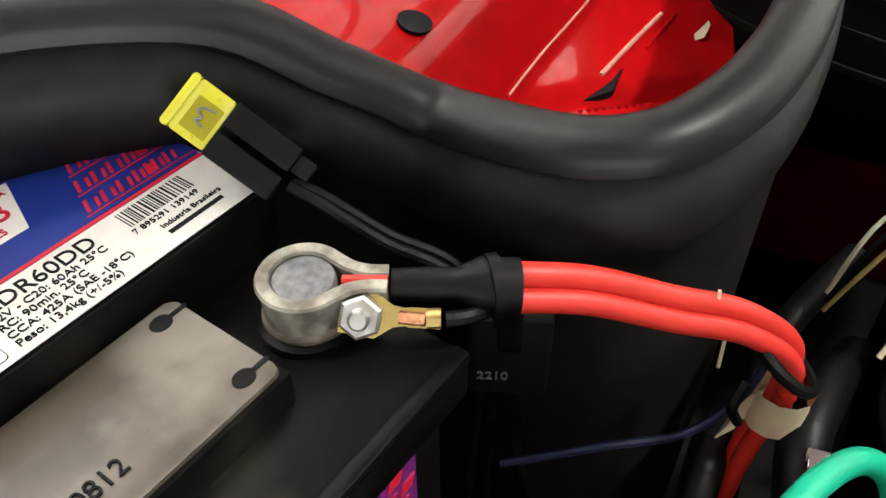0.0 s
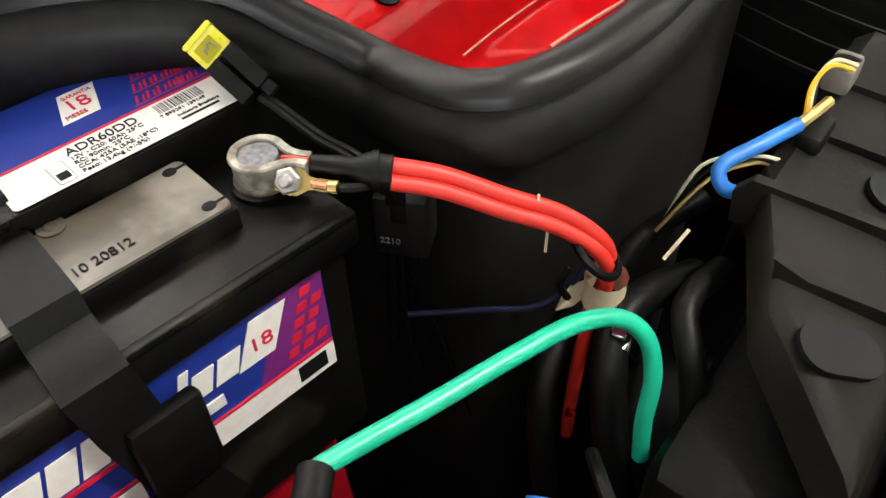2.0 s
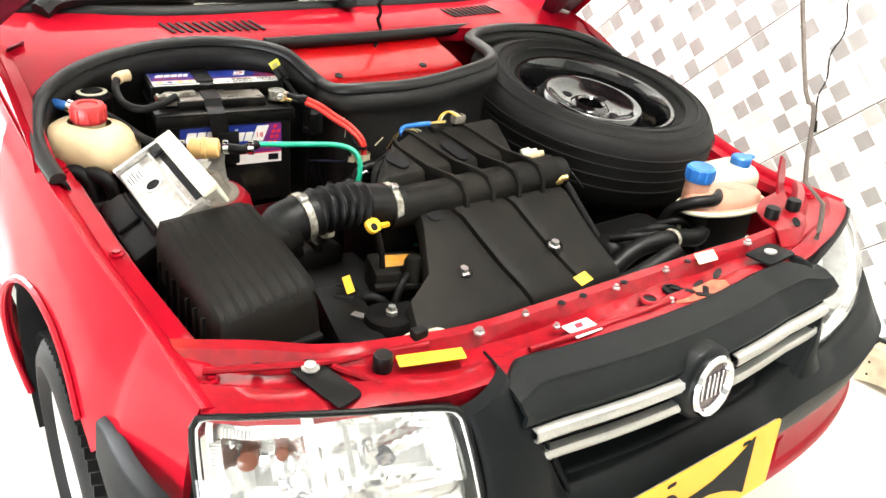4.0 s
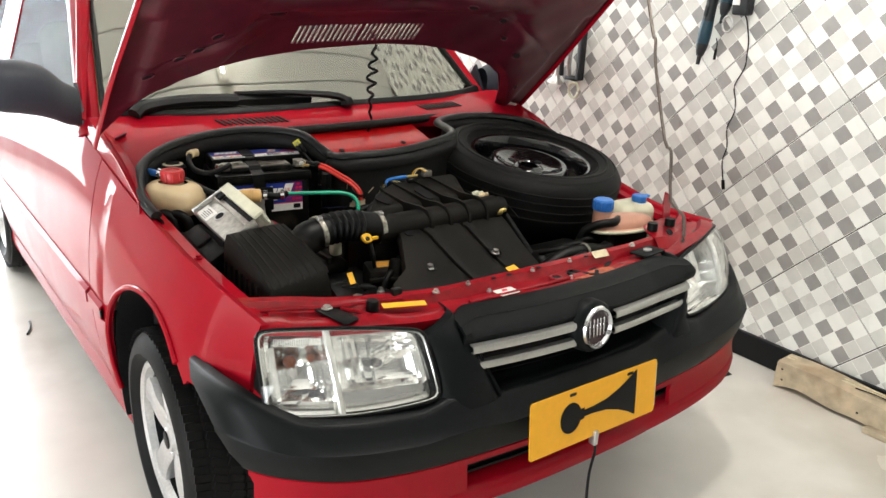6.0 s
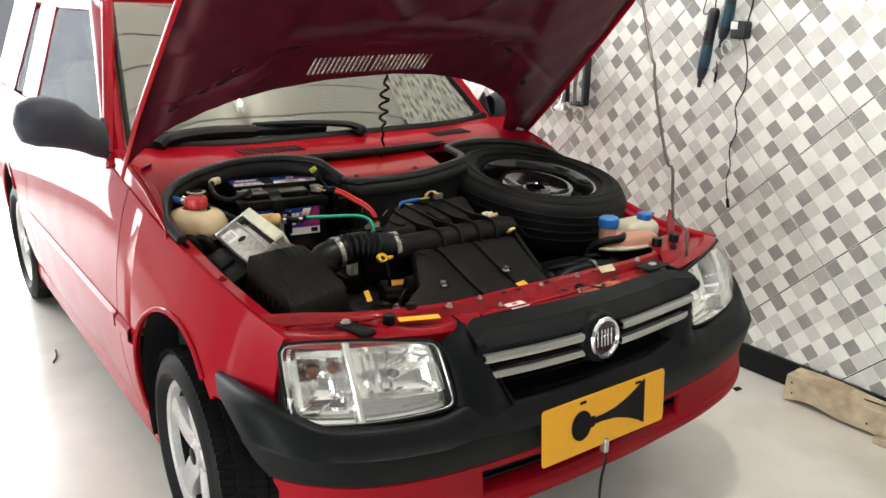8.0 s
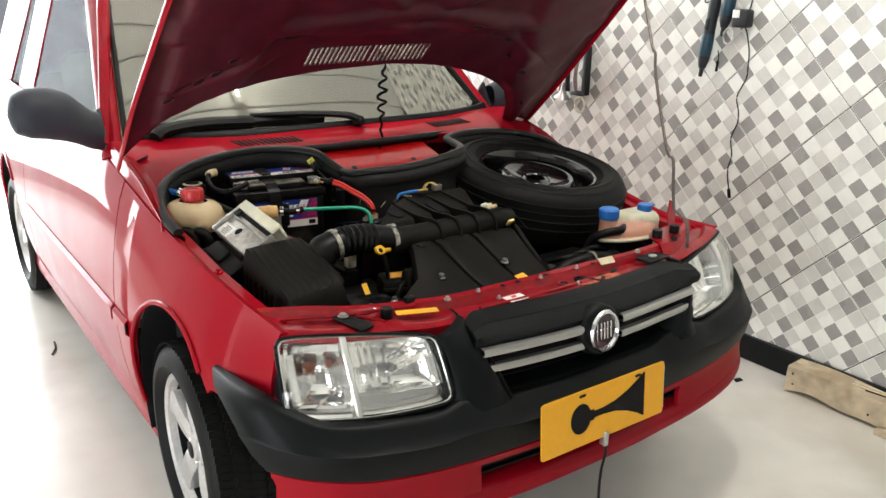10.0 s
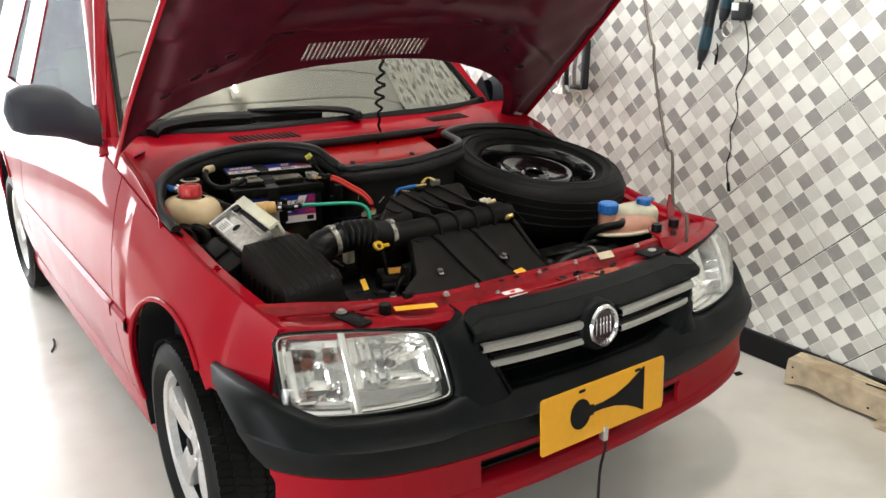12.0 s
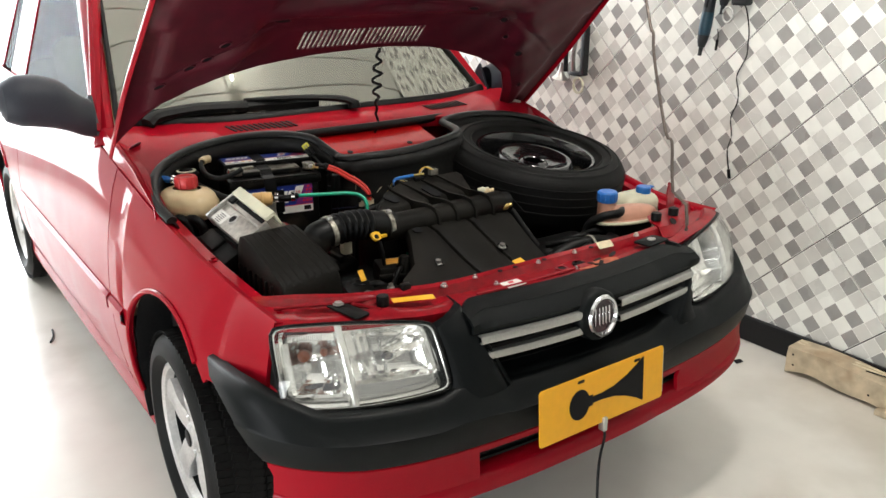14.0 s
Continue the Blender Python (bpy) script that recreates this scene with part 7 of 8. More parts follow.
# ---- expansion tank ----
tank = thing("expansion_tank", "yellowed plastic coolant tank with a red cap", "coolant tank", (-0.615, 0.930, 0.72))
rows = []
for z, k in ((0.088, 0.55), (0.092, 0.82), (0.102, 0.96), (0.116, 1.0), (0.132, 0.98), (0.146, 0.88), (0.156, 0.70), (0.160, 0.45), (0.161, 0.0)):
    rows.append([(0.078 * k * math.copysign(abs(math.cos(a)) ** 0.75, math.cos(a)) + 0.012, 0.062 * k * math.copysign(abs(math.sin(a)) ** 0.75, math.sin(a)), z + 0.02 * (-0.35 * math.cos(a)) * k * (1 if z < 0.1 else 0.4)) for a in np.linspace(0, 2 * math.pi, 32, False)])
bt = sheet(rows, 0, loop=True)
bmesh.ops.transform(bt, matrix=pose(0, 0, 0, 0, 0, -52), verts=bt.verts)
part("tank", bt, TANK, tank)
part("neck", lathe([(0.026, 0.150), (0.026, 0.166), (0.024, 0.166)], 24, pose(0.010, 0.000, 0)), TANK, tank)
cap_prof = [(0.026, 0.158), (0.0275, 0.160), (0.0280, 0.184), (0.0255, 0.189), (0.017, 0.189), (0.016, 0.186), (0, 0.186)]
cap_ = part("cap", lathe(cap_prof, 30, pose(0.010, 0, 0)), REDCAP, tank, "red screw cap")
for k in range(10):
    part("grip", box(0.0272, 0.0300, -0.0025, 0.0025, 0.162, 0.184, 0.0008, 1), REDCAP, cap_, m=pose(0.010, 0, 0, 0, 0, 36 * k))
part("blue_spigot", lathe([(0.0085, 0), (0.0085, 0.030), (0.007, 0.032), (0, 0.032)], 14, pose(-0.012, 0.052, 0.170, 0, -80, -40)), BLUE, tank, "blue hose joint")
for p_ in ((-0.046, 0.078, 0.176), (-0.008, 0.045, 0.172)):
    part("clip", lathe([(0.010, -0.004), (0.012, -0.004), (0.012, 0.004), (0.010, 0.004)], 14, pose(*p_, 0, -75, -40), closed=True), CHROME, tank)
part("side_hose", tube([(-0.046, 0.078, 0.176), (-0.060, 0.080, 0.168), (-0.068, 0.072, 0.14), (-0.068, 0.05, 0.10), (-0.066, 0.02, 0.06)], 0.0125, 12), HOSE, tank, "thick black coolant hose")
for x, y in ((-0.03, -0.055), (-0.005, -0.075)):
    part("lower_hose", tube([(x, y + 0.03, 0.05), (x - 0.015, y + 0.01, 0.085), (x - 0.005, y - 0.012, 0.098), (x + 0.012, y - 0.028, 0.08), (x + 0.015, y - 0.035, 0.02)], 0.012, 12), HOSE, tank, "ribbed black hose")
brake = thing("brake_fluid_reservoir", "black capped brake fluid reservoir behind the coolant tank", "reservoir", (-0.578, 1.006, 0.80))
part("pot", lathe([(0.030, 0.0), (0.032, 0.07), (0.029, 0.078), (0, 0.078)], 26), PLASTIC, brake)
part("cap", lathe([(0.033, 0.076), (0.034, 0.096), (0.028, 0.102), (0.018, 0.102), (0.016, 0.108), (0, 0.108)], 26), PLASTIC, brake)
part("cap_ring", lathe([(0.024, 0.1025), (0.026, 0.105), (0.019, 0.106)], 26, caps=False), PALETANK, brake, "pale ring on the cap")

# loom and pipes along the wing
loom = thing("wing_loom", "black corrugated cable loom along the inner wing", "cable loom", (-0.64, 0.60, 0.70))
part("conduit", tube([(-0.03, 0.36, 0.10), (-0.015, 0.26, 0.09), (-0.008, 0.16, 0.05), (0.004, 0.05, 0.02), (0.012, -0.06, 0.0), (0.02, -0.17, -0.04)], 0.010, 12), HOSE, loom)
for k in range(26):
    t = k / 25
    p_ = Vector((-0.012, 0.22, 0.072)).lerp(Vector((0.008, 0.0, 0.010)), t)
    part("conduit_ring", lathe([(0.0102, -0.0022), (0.0118, 0), (0.0102, 0.0022)], 10, Matrix.Translation(p_) @ pose(0, 0, 0, 72, 0, 5), caps=False), HOSE, loom)
part("second_run", tube([(-0.035, 0.30, 0.08), (-0.03, 0.18, 0.06), (-0.012, 0.06, -0.01), (0.0, -0.05, -0.06)], 0.007, 10), HOSE, loom)

# ---- engine front: ancillaries ----
def anc(name, label, cat, at):
    return thing(name, label, cat, at)


dip = anc("dipstick", "yellow loop-handled oil dipstick beside the engine cover", "dipstick", (-0.289, 0.512, 0.70))
part("handle", slab(rounded(-0.015, 0.015, -0.012, 0.012, 0.009), -0.003, 0.003, 0.0015, m=pose(-0.003, 0.002, 0.100, 42, 0, 20)), YELLOW, dip, "yellow plastic handle")
part("handle_eye", lathe([(0.006, 0), (0.006, 0.0072), (0, 0.0072)], 14, pose(-0.006, 0.000, 0.0965, 42, 0, 20)), INK, dip)
part("handle_lug", box(0.008, 0.026, -0.005, 0.005, 0.094, 0.102, 0.003), YELLOW, dip)
part("handle_stem", rod((0.002, -0.004, 0.088), (0.006, -0.012, 0.055), 0.006), PLASTIC, dip)
part("tube", rod((0.006, -0.012, 0.06), (0.02, -0.02, -0.08), 0.005), PLASTIC, dip)
coil = anc("ignition_coil", "black ignition coil with an orange label and plug leads", "ignition coil", (-0.245, 0.500, 0.610))
part("body", box(-0.050, 0.045, -0.035, 0.045, 0.0, 0.118, 0.010), DUSTY, coil, m=pose(0, 0, 0, 0, 0, -18))
part("label", slab(rounded(-0.030, 0.026, -0.016, 0.022, 0.003), 0.1182, 0.1190, m=pose(0, 0.004, 0, 0, 0, -18)), WORNLABEL, coil, "worn orange label")
part("lead_boot", lathe([(0.019, 0.096), (0.019, 0.112), (0.016, 0.122), (0.015, 0.136), (0.011, 0.143), (0, 0.145)], 22, pose(0.004, -0.032, 0)), DUSTY, coil, "domed rubber lead boot")
part("boot_nut", lathe([(0.006, 0.116), (0.006, 0.124), (0.003, 0.126), (0, 0.126)], 6, pose(0.026, -0.020, 0)), STEEL, coil)
part("bracket_bar", box(-0.052, 0.030, -0.050, -0.036, 0.092, 0.104, 0.003), DUSTY, coil, m=pose(0, 0, 0, 0, 0, -18))
part("lead", tube([(-0.010, -0.038, 0.116), (-0.032, -0.052, 0.108), (-0.050, -0.060, 0.070), (-0.055, -0.058, 0.02)], 0.0065, 10), PLASTIC, coil)
gear = anc("gearbox_bracket", "greasy black bracket and pipes between filter box and engine", "bracket", (-0.36, 0.45, 0.55))
part("plate", box(-0.045, 0.030, -0.085, 0.090, 0.0, 0.145, 0.012), PLASTIC, gear, m=pose(0, 0, 0, 0, 0, -14))
part("yellow_tag", slab(rounded(-0.008, 0.008, -0.014, 0.014, 0.001), 0, 0.001, m=pose(0.014, 0.044, 0.166, 58, 0, 10)), STICKER, gear, "yellow warning tag")
part("foil_strip", slab([(-0.030, -0.008), (-0.012, -0.010), (0.004, -0.003), (0.026, -0.006), (0.030, 0.004), (0.008, 0.008), (-0.010, 0.003), (-0.028, 0.004)], 0, 0.003, m=pose(0.012, -0.030, 0.146, 0, 0, -52)), STEEL, gear, "crumpled foil strip")
part("round_cover", lathe([(0.040, 0), (0.042, 0.09), (0.036, 0.104), (0, 0.106)], 26, pose(0.035, -0.045, 0.05)), PLASTIC, gear)
part("stud", lathe([(0.010, 0), (0.010, 0.006), (0.006, 0.007), (0.006, 0.014), (0, 0.014)], 6, pose(0.038, -0.048, 0.156)), STEEL, gear)
for k, (x, y) in enumerate(((0.0, 0.10), (-0.02, 0.07), (0.02, 0.05))):
    part("pipe", tube([(x, y, 0.11), (x + 0.02, y - 0.02, 0.142), (x + 0.045, y - 0.035, 0.130), (x + 0.06, y - 0.04, 0.07)], 0.006 + 0.002 * k, 10), PLASTIC, gear)
front = anc("front_pipework", "dark hoses and white plugs behind the radiator panel", "pipework", (-0.15, 0.30, 0.60))
part("radiator_top", box(-0.22, 0.50, -0.052, -0.010, 0.0, 0.118, 0.012), DUSTY, front, "dusty radiator header")
for x, y, a in ((-0.165, 0.035, -40), (-0.150, 0.045, -30), (-0.135, 0.030, -55), (-0.180, 0.050, -20)):
    part("white_lead", tube([(x, y, 0.095), (x + 0.015 * math.cos(radians(a)), y + 0.03 * math.sin(radians(a)), 0.106), (x + 0.04 * math.cos(radians(a)), y + 0.05 * math.sin(radians(a)), 0.098)], 0.005, 8), PALETANK, front)
part("plug", box(-0.070, -0.035, -0.025, 0.0, 0.085, 0.108, 0.004), PALETANK, front)
part("dark_plug", box(-0.12, -0.075, -0.02, 0.012, 0.080, 0.108, 0.006), PLASTIC, front)
part("yellow_tag", slab(rounded(-0.017, 0.017, -0.010, 0.010, 0.001), 0, 0.001, m=pose(0.131, 0.000, 0.141, 20, 0, 12)), STICKER, front, "yellow warning tag")
part("hose", tube([(-0.22, 0.03, 0.03), (-0.15, 0.055, 0.08), (-0.05, 0.05, 0.07), (0.1, 0.04, 0.06), (0.28, 0.03, 0.08), (0.40, 0.02, 0.12)], 0.016, 12), HOSE, front)

# right-hand side of the bay
rad = anc("radiator_hose", "thick black radiator hose at the corner of the bay", "hose", (0.30, 0.36, 0.60))
part("hose", tube([(-0.16, 0.03, 0.05), (-0.08, 0.03, 0.095), (0.0, 0.01, 0.110), (0.06, 0.0, 0.105), (0.11, 0.03, 0.115), (0.12, 0.07, 0.13)], 0.018, 14), HOSE, rad)
part("clip", lathe([(0.0185, -0.005), (0.0202, -0.005), (0.0202, 0.005), (0.0185, 0.005)], 20, pose(-0.005, 0.010, 0.110, 0, 88, 10), closed=True), CLAMP, rad)
part("pump_body", box(-0.12, 0.08, 0.05, 0.16, -0.10, 0.10, 0.03, 3), PLASTIC, rad)
for k in range(4):
    part("small_hose", tube([(-0.10 + 0.05 * k, 0.08, 0.10), (-0.06 + 0.05 * k, 0.04, 0.115 + 0.006 * k), (0.0 + 0.04 * k, 0.03, 0.105), (0.05 + 0.03 * k, 0.01, 0.06)], 0.008, 10), HOSE, rad)
resv = anc("steering_reservoir", "reddish fluid reservoir with a blue cap and pale base rim", "reservoir", (0.455, 0.385, 0.66))
rows = []
for z, k in ((0.085, 0.4), (0.086, 1.02), (0.094, 1.04), (0.096, 0.93), (0.108, 0.88), (0.117, 0.74), (0.122, 0.50), (0.124, 0.0)):
    rows.append([((0.105 * math.cos(a)) * k, (0.050 * math.sin(a)) * k - 0.012 * math.cos(a), z) for a in np.linspace(0, 2 * math.pi, 34, False)])
part("tank", sheet(rows, 0, loop=True), FLUID, resv)
part("rim", sweep([(0.108 * math.cos(a), 0.053 * math.sin(a) - 0.012 * math.cos(a), 0.089) for a in np.linspace(0, 2 * math.pi, 34, False)], ring_section(0.005, 8), loop=True), PALETANK, resv, "pale flange")
part("neck", lathe([(0.026, 0.10), (0.025, 0.142), (0, 0.142)], 22, pose(-0.055, 0.028, 0)), FLUID, resv)
bc = part("cap", lathe([(0.0265, 0.138), (0.0275, 0.140), (0.0275, 0.164), (0.024, 0.168), (0, 0.168)], 26, pose(-0.055, 0.028, 0)), BLUE, resv, "blue screw cap")
for k in range(12):
    part("grip", box(0.0270, 0.0290, -0.002, 0.002, 0.142, 0.164, 0.0006, 1), BLUE, bc, m=pose(-0.055, 0.028, 0, 0, 0, 30 * k))
part("outlet_hose", tube([(-0.02, 0.0, 0.112), (-0.06, -0.02, 0.115), (-0.10, 0.0, 0.108), (-0.12, 0.03, 0.08), (-0.13, 0.05, 0.0)], 0.012, 12), HOSE, resv)
part("stand", box(-0.08, 0.08, -0.03, 0.03, -0.15, 0.088, 0.01), PLASTIC, resv)
wash = anc("washer_bottle", "pale plastic washer bottle with a blue cap by the headlight", "washer bottle", (0.595, 0.445, 0.50))
part("bottle", box(-0.095, 0.052, -0.030, 0.075, 0.0, 0.285, 0.034, 5), PALETANK, wash)
part("neck", lathe([(0.019, 0.27), (0.019, 0.290), (0, 0.290)], 20, pose(0.004, 0.010, 0)), PALETANK, wash)
part("cap", lathe([(0.0215, 0.283), (0.0220, 0.300), (0.019, 0.303), (0, 0.303)], 22, pose(0.004, 0.010, 0)), BLUE, wash, "blue snap cap")
part("cap_tab", box(0.022, 0.044, 0.002, 0.020, 0.293, 0.300, 0.003), BLUE, wash)
b = sheet([[(0.395, 0.205, 0.748), (0.43, 0.190, 0.750), (0.50, 0.215, 0.748)], [(0.398, 0.225, 0.772), (0.44, 0.212, 0.775), (0.51, 0.238, 0.772)], [(0.405, 0.262, 0.778), (0.45, 0.260, 0.780), (0.53, 0.285, 0.776)], [(0.44, 0.300, 0.776), (0.50, 0.310, 0.778), (0.57, 0.320, 0.774)], [(0.52, 0.340, 0.764), (0.57, 0.345, 0.766), (0.62, 0.352, 0.764)]], 0.004)
part("bracket_right", b, BAYRED, car, "red pressed bracket at the wing")
part("wing_tab", sheet([[(0.555, 0.325, 0.765), (0.615, 0.352, 0.765)], [(0.585, 0.355, 0.800), (0.635, 0.368, 0.790)], [(0.615, 0.375, 0.830), (0.650, 0.385, 0.812)]], 0.004), BAYRED, car, "upright red tab at the wing")
for x, y in ((0.425, 0.258), (0.500, 0.262)):
    disc((x, y, 0.779), 0.014, 0.020, HOSE, "rubber_buffer", "black rubber bonnet buffer")
part("bracket_hole", lathe([(0.010, 0), (0.010, 0.0015), (0, 0.0015)], 16, pose(0.448, 0.220, 0.7805, 40, 0, 0)), INK, car)

# ---- spare wheel ----
spare = thing("spare_wheel", "spare wheel with a worn tyre and black steel rim", "spare wheel", (0.437, 0.759, 0.863))
SM = pose(0, 0, 0, 9.5, 2.5, 0) @ pose(0, 0, -0.028)
prof = [(0.180, 0.024), (0.190, 0.040), (0.215, 0.058), (0.245, 0.060), (0.268, 0.046), (0.280, 0.028), (0.284, 0.0), (0.284, -0.06), (0.278, -0.09), (0.262, -0.112), (0.235, -0.12), (0.19, -0.10), (0.18, -0.08)]
part("tyre", lathe(prof, 72, SM, closed=True), RUBBER, spare, "worn black tyre")
for z in (-0.055, -0.030, -0.005, 0.018):
    part("tread_groove", lathe([(0.2835, z - 0.003), (0.2855, z - 0.0022), (0.2855, z + 0.0022), (0.2835, z + 0.003)], 72, SM, caps=False), RUBBER, spare)
for r, z in ((0.205, 0.0535), (0.232, 0.0608), (0.258, 0.0535)):
    part("sidewall_ridge", lathe([(r - 0.004, z - 0.001), (r, z + 0.003), (r + 0.004, z - 0.001)], 72, SM, caps=False), RUBBER, spare)
rim_ = part("rim", lathe([(0.181, 0.022), (0.188, 0.036), (0.184, 0.041), (0.177, 0.039), (0.171, 0.028), (0.167, 0.008), (0.163, -0.030), (0.158, -0.042), (0.148, -0.040), (0.132, -0.008), (0.122, 0.016), (0.114, 0.024), (0.106, 0.024), (0.096, 0.017), (0.070, 0.006), (0.046, 0.004), (0.040, 0.010), (0.033, 0.012), (0.029, 0.008), (0.029, -0.03), (0, -0.03)], 64, SM, caps=False), BLACKSTEEL, spare, "glossy black steel rim")
for k in range(12):
    a = 30 * k
    part("vent_hole", slab(rounded(-0.012, 0.012, -0.0075, 0.0075, 0.007), -0.001, 0.002, m=SM @ pose(0, 0, 0, 0, 0, a) @ pose(0.139, 0, -0.022, 0, 63, 0) @ pose(0, 0, 0, 0, 0, 90)), INK if k % 4 else TAPE, rim_)
for k in range(4):
    a = radians(90 * k + 20)
    part("stud_hole", lathe([(0.013, 0), (0.011, 0.003), (0.006, 0.0035), (0, 0.0035)], 16, SM @ pose(0.062 * math.cos(a), 0.062 * math.sin(a), 0.0040)), INK, rim_)
part("valve", lathe([(0.005, 0), (0.004, 0.022), (0.005, 0.023), (0.005, 0.032), (0, 0.033)], 10, SM @ pose(-0.150, -0.03, -0.03)), TANK, rim_, "yellowed valve cap")
part("spare_tray", box(-0.05, 0.13, -0.12, 0.22, -0.30, -0.165, 0.02), LINER, spare, "black tray below the spare")

# ---- wall fittings ----
def screwdriver(at, low, cord):
    """A corded driver hanging nose down; at its butt, low its nose, cord where the lead leaves."""
    tool = thing("power_screwdriver", "black and teal corded screwdriver hanging nose-down on the tiles", "power tool", at, group="hanging power screwdrivers")
    a, c = Vector((0, 0, 0)), Vector(low) - Vector(at)
    ln = c.length
    m = (-c).to_track_quat("Z", "Y").to_matrix().to_4x4()
    part("grip", lathe([(0, 0.004), (0.014, 0.002), (0.020, -0.008), (0.022, -0.03), (0.020, -0.25 * ln), (0.021, -0.42 * ln), (0.022, -0.46 * ln)], 22, m), TOOLBLACK, tool)
    part("shell", lathe([(0.0218, -0.45 * ln), (0.023, -0.50 * ln), (0.024, -0.62 * ln), (0.023, -0.72 * ln), (0.021, -0.735 * ln)], 22, m, caps=False), TOOLBLUE, tool, "teal shell")
    part("nose", lathe([(0.021, -0.73 * ln), (0.022, -0.75 * ln), (0.018, -0.83 * ln), (0.013, -0.89 * ln), (0.0085, -0.895 * ln), (0.0075, -ln), (0, -ln)], 20, m), TOOLBLACK, tool, "tapered black nose")
    part("rocker", box(-0.0265, -0.018, -0.008, 0.008, -0.40 * ln, -0.27 * ln, 0.004), TOOLBLACK, tool, m=m)
    part("lead", tube([(0, 0, 0), (0.004, 0.002, 0.03), Vector(cord) - Vector(at)], 0.0028, 8), HOSE, tool)
    part("strap", tube([(0, 0.01, -0.01), (-0.005, 0.045, -0.02), (0.0, 0.042, 0.03), (0, 0.01, 0.085)], 0.0022, 6), HOSE, tool)
    return tool


screwdriver((WALL_X - 0.036, 0.905, 1.392), (WALL_X - 0.034, 0.943, 1.093), (WALL_X - 0.010, 0.925, 1.62))
screwdriver((WALL_X - 0.036, 0.822, 1.540), (WALL_X - 0.034, 0.864, 1.250), (WALL_X - 0.010, 0.815, 1.75))
gun = thing("charger_lead", "black plug adaptor with a thin lead hanging down the tiles", "leads", (WALL_X - 0.03, 0.78, 1.32))
part("adaptor", box(-0.028, 0.022, -0.030, 0.034, -0.035, 0.030, 0.010, 3), TOOLBLACK, gun, "black plug adaptor")
part("adaptor_label", box(-0.0295, -0.0275, 0.0, 0.030, 0.000, 0.028, 0.001), WHITE, gun, "white label")
part("steel_ring", sweep([(-0.012, 0.050 + 0.022 * math.cos(a), -0.070 + 0.028 * math.sin(a)) for a in np.linspace(0, 6.283, 20, False)], ring_section(0.004, 6), loop=True), STEEL, gun)
part("upper_lead", tube([(0.0, -0.020, 0.025), (0.01, -0.026, 0.10), (0.012, -0.018, 0.18), (0.014, -0.028, 0.38)], 0.003, 8), HOSE, gun)
part("thin_lead", tube([(0.005, -0.004, -0.03), (0.022, -0.006, -0.055), (0.023, -0.024, -0.12), (0.023, -0.027, -0.17), (0.023, -0.026, -0.22), (0.023, 0.004, -0.29), (0.023, -0.010, -0.345), (0.023, -0.012, -0.39), (0.023, 0.008, -0.45), (0.023, -0.004, -0.52), (0.023, 0.006, -0.58), (0.023, -0.012, -0.66)], 0.0024, 6), HOSE, gun, "thin black lead")
part("lead_tip", rod((0.022, -0.010, -0.65), (0.022, -0.018, -0.685), 0.0065), HOSE, gun)
part("short_lead", tube([(0.018, 0.110, -0.125), (0.022, 0.106, -0.15), (0.022, 0.108, -0.17)], 0.002, 6), HOSE, gun)
part("short_tip", rod((0.022, 0.108, -0.165), (0.022, 0.110, -0.205), 0.005), HOSE, gun)
hangers = thing("clamp_set", "black handled clamps hanging on the tiled wall", "clamps", (WALL_X - 0.035, 1.63, 1.05))
part("bar", box(-0.015, 0.015, -0.085, -0.055, -0.10, 0.12, 0.006), TOOLBLACK, hangers)
for k in range(3):
    part("handle", tube([(0, -0.02 + 0.045 * k, 0.10 + 0.01 * k), (-0.012, -0.01 + 0.045 * k, 0.0), (0, -0.005 + 0.05 * k, -0.09)], 0.011, 10), (STEEL, TOOLBLACK, STEEL)[k], hangers)
part("bell", lathe([(0.010, 0.075), (0.012, 0.045), (0.018, 0.020), (0.036, 0.002), (0.038, -0.002), (0.030, 0.0)], 24, pose(-0.005, 0.075, -0.125, 10, 0, 0)), STEEL, hangers, "flared steel end")
part("clasp", box(-0.014, 0.018, -0.060, 0.010, -0.105, -0.085, 0.006), TOOLBLACK, hangers)
part("hose_loop", sweep([(-0.005, -0.045 + 0.03 * math.cos(a), -0.145 + 0.034 * math.sin(a)) for a in np.linspace(0, 6.283, 20, False)], ring_section(0.006, 8), loop=True), PALETANK, hangers, "cream hose loop")

plank = thing("plank", "rough pine plank with a wavy edge on the floor", "plank", (WALL_X - 0.10, -0.02, 0))
rows = []
for k in range(31):
    y = 0.37 - 1.20 * k / 30
    wav = 0.018 * math.sin(k * 0.35) + 0.008 * math.sin(k * 0.9)
    h = 0.105 + 0.006 * math.sin(k * 0.5)
    rows.append([(0.030, y, 0.004), (-0.022 + wav * 0.3, y, 0.003 + max(0, wav)), (-0.026 + wav * 0.3, y, h * 0.55), (-0.020, y, h - 0.003), (-0.014, y, h), (0.065, y, h + 0.004), (0.068, y, 0.05)])
part("board", sheet(rows, 0, loop=True), WOOD, plank)
for y, z in ((0.345, 0.082), (0.340, 0.042), (0.06, 0.045), (-0.08, 0.078)):
    part("knot", lathe([(0.0042, 0), (0.0030, 0.0015), (0, 0.0015)], 10, pose(-0.0262, y, z, 0, -90, 0)), LINER, plank, "small dark nail hole")
part("split", tube([(0.015, 0.10, 0.1085), (0.025, 0.02, 0.1090), (0.012, -0.06, 0.1080), (0.022, -0.16, 0.1085)], 0.0022, 6), LINER, plank, "dark split along the top")
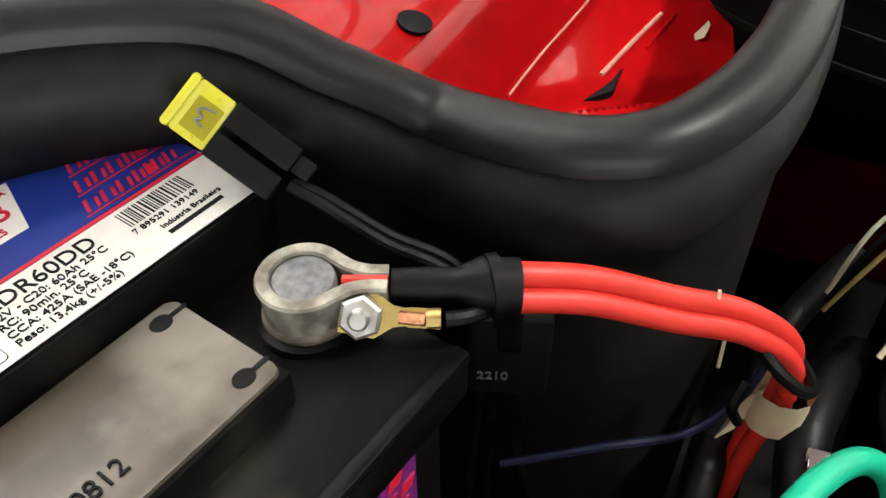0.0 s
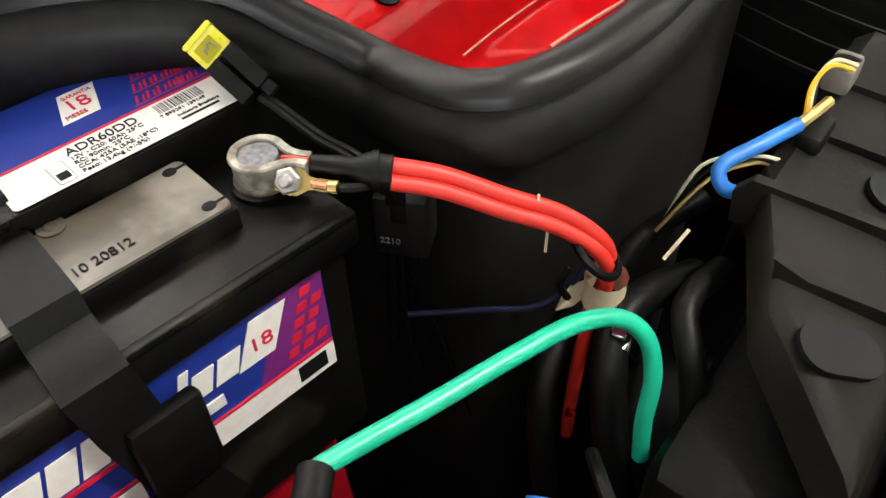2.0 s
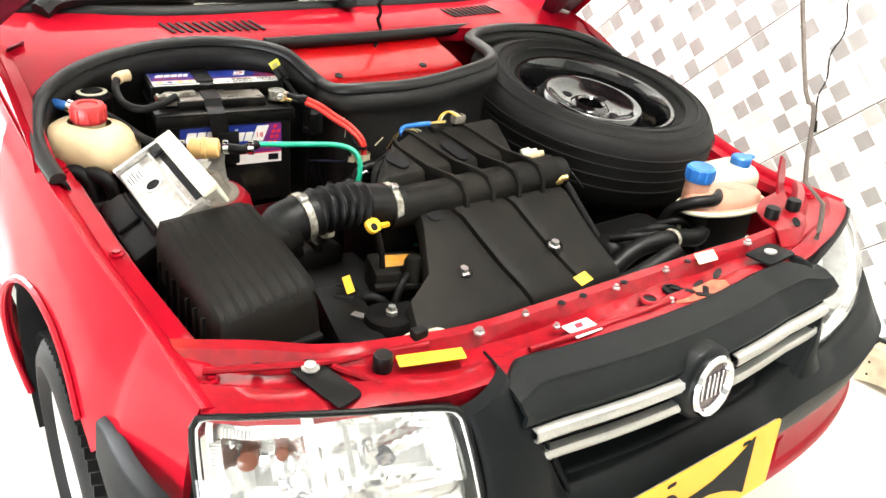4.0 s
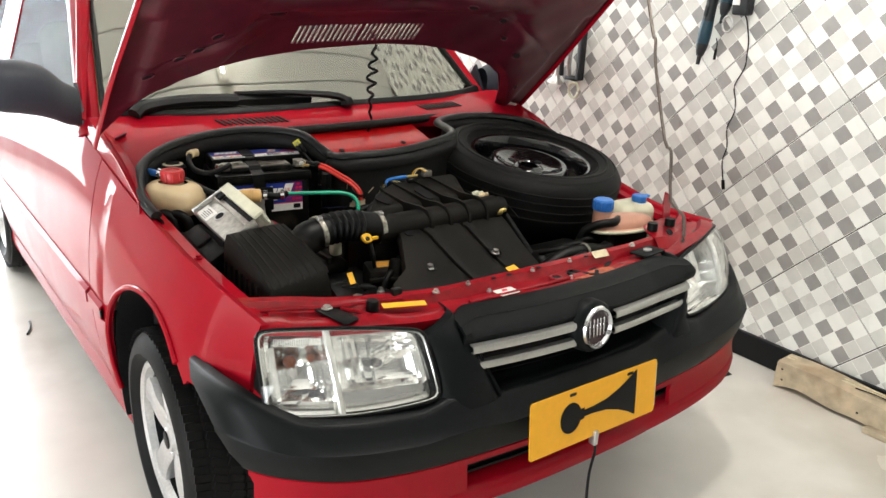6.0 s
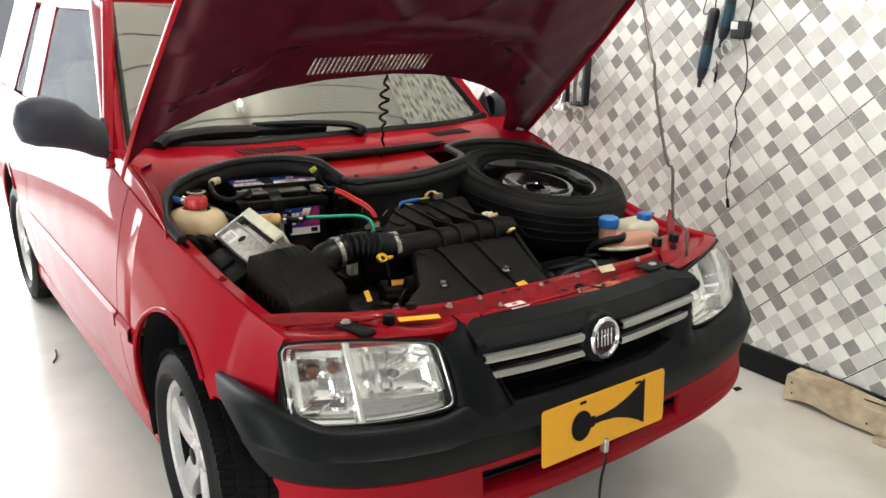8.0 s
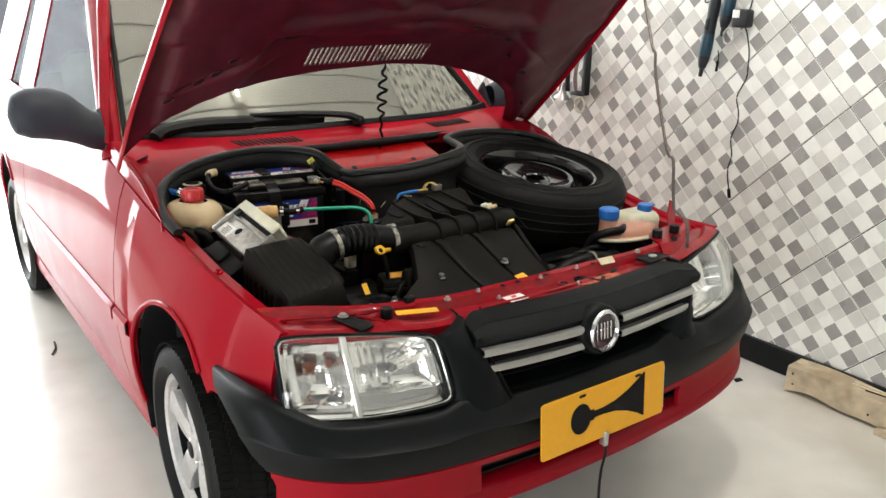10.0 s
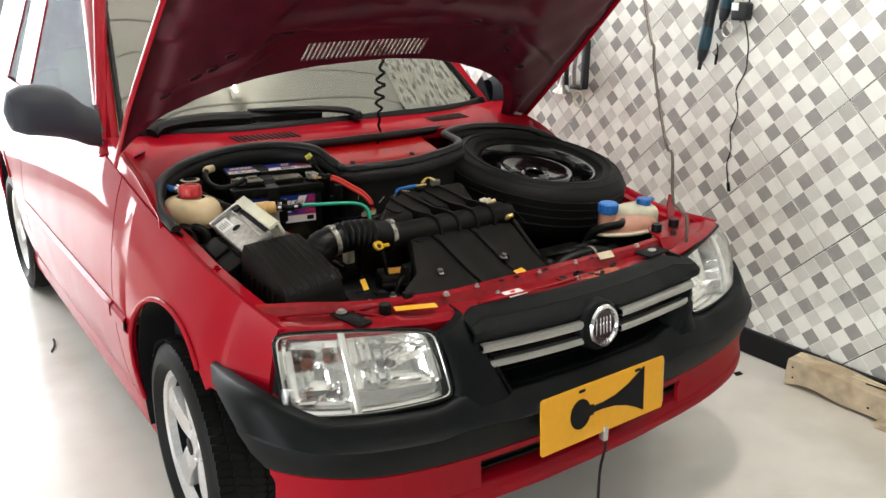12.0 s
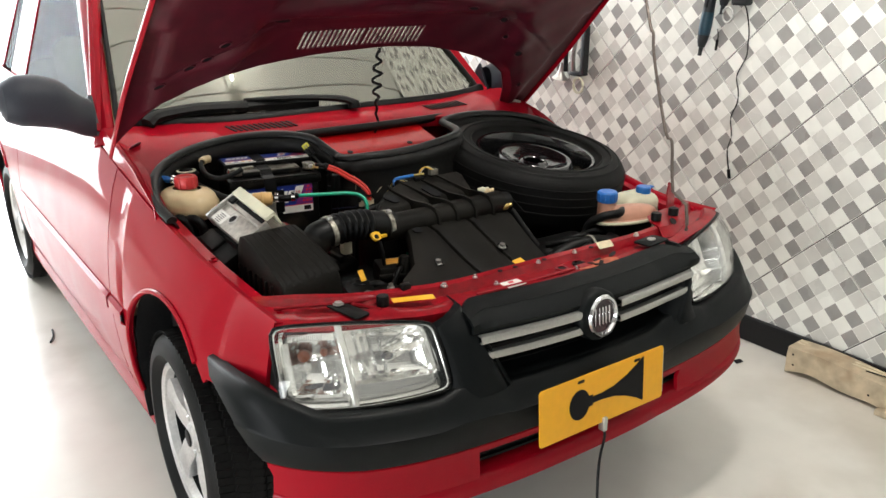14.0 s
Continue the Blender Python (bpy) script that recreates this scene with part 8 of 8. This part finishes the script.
for x, z in ((0.030, 0.1085), (0.048, 0.1095)):
    part("layer_edge", box(x - 0.006, x + 0.006, -0.80, 0.365, z - 0.004, z + 0.0012, 0.001, 1), TAPE, plank)
part("packing_strip", box(-0.055, -0.02, -0.62, 0.02, 0.0, 0.022, 0.004), WOOD, plank)
scrap = thing("wire_scrap", "short scrap of wire on the floor", "wire scrap", (-0.812, 2.178, 0.004))
part("wire", tube([(0, 0, 0), (0.02, 0.05, 0.002), (0.03, 0.12, 0.0)], 0.004, 6), HOSE, scrap)
chip = thing("floor_chip", "small dark chip on the floor near the wall", "debris", (1.28, 0.50, 0.001))
part("chip", slab([(-0.02, -0.01), (0.015, -0.014), (0.022, 0.006), (-0.008, 0.012)], 0, 0.003), INK, chip)

# ---- wall tiles, one by one ----
half = TILE / math.sqrt(2)
# one print for all the tiles; each word runs from the tile's side corner towards its top: w white, g pale, m mid, d dark grey
PRINT = ("dwdwggm", "ggwgwdw", "wdgdgwg", "dgwgwgd", "gwdwdwg", "wdggwdw", "gwdwdgg")
b = slab(rounded(-TILE / 2 + 0.0022, TILE / 2 - 0.0022, -TILE / 2 + 0.0022, TILE / 2 - 0.0022, 0.001, 1), 0, 0.0076, 0.0008, seg=1)
tme = bpy.data.meshes.new("wall_tile")
CELL = (TILE - 0.006) / CELLS
faces = []
for j, word in enumerate(PRINT):
    for i, tone in enumerate(word):
        u, v = -TILE / 2 + 0.003 + i * CELL, TILE / 2 - 0.003 - j * CELL
        e = 0.0010
        corners = [b.verts.new((x, y, 0.0079)) for x, y in ((u + e, v - e), (u + e, v - CELL + e), (u + CELL - e, v - CELL + e), (u + CELL - e, v - e))]
        f = b.faces.new(corners)
        f.material_index = 1 + "wgmd".index(tone)
b.to_mesh(tme)
b.free()
for m_ in [GLAZE] + PRINTS:
    tme.materials.append(m_)
Y_JOINT, Z_JOINT = 0.612, 0.774
for i in range(-9, 9):
    for j in range(-4, 9):
        for odd in (0, 1):
            y, z = Y_JOINT + (2 * i + odd) * half, Z_JOINT + half + (2 * j + odd) * half
            if not (Y0 + 0.1 < y < Y1 - 0.1 and -0.1 < z < TOP + 0.1):
                continue
            ob = new("wall_tile", tme)
            ob.matrix_world = Matrix.Translation((WALL_X + 0.0078, y, z)) @ Matrix(((0, 0, -1, 0), (-1, 0, 0, 0), (0, 1, 0, 0), (0, 0, 0, 1))) @ pose(0, 0, 0, 0, 0, 45)
            ob.parent = wall_side
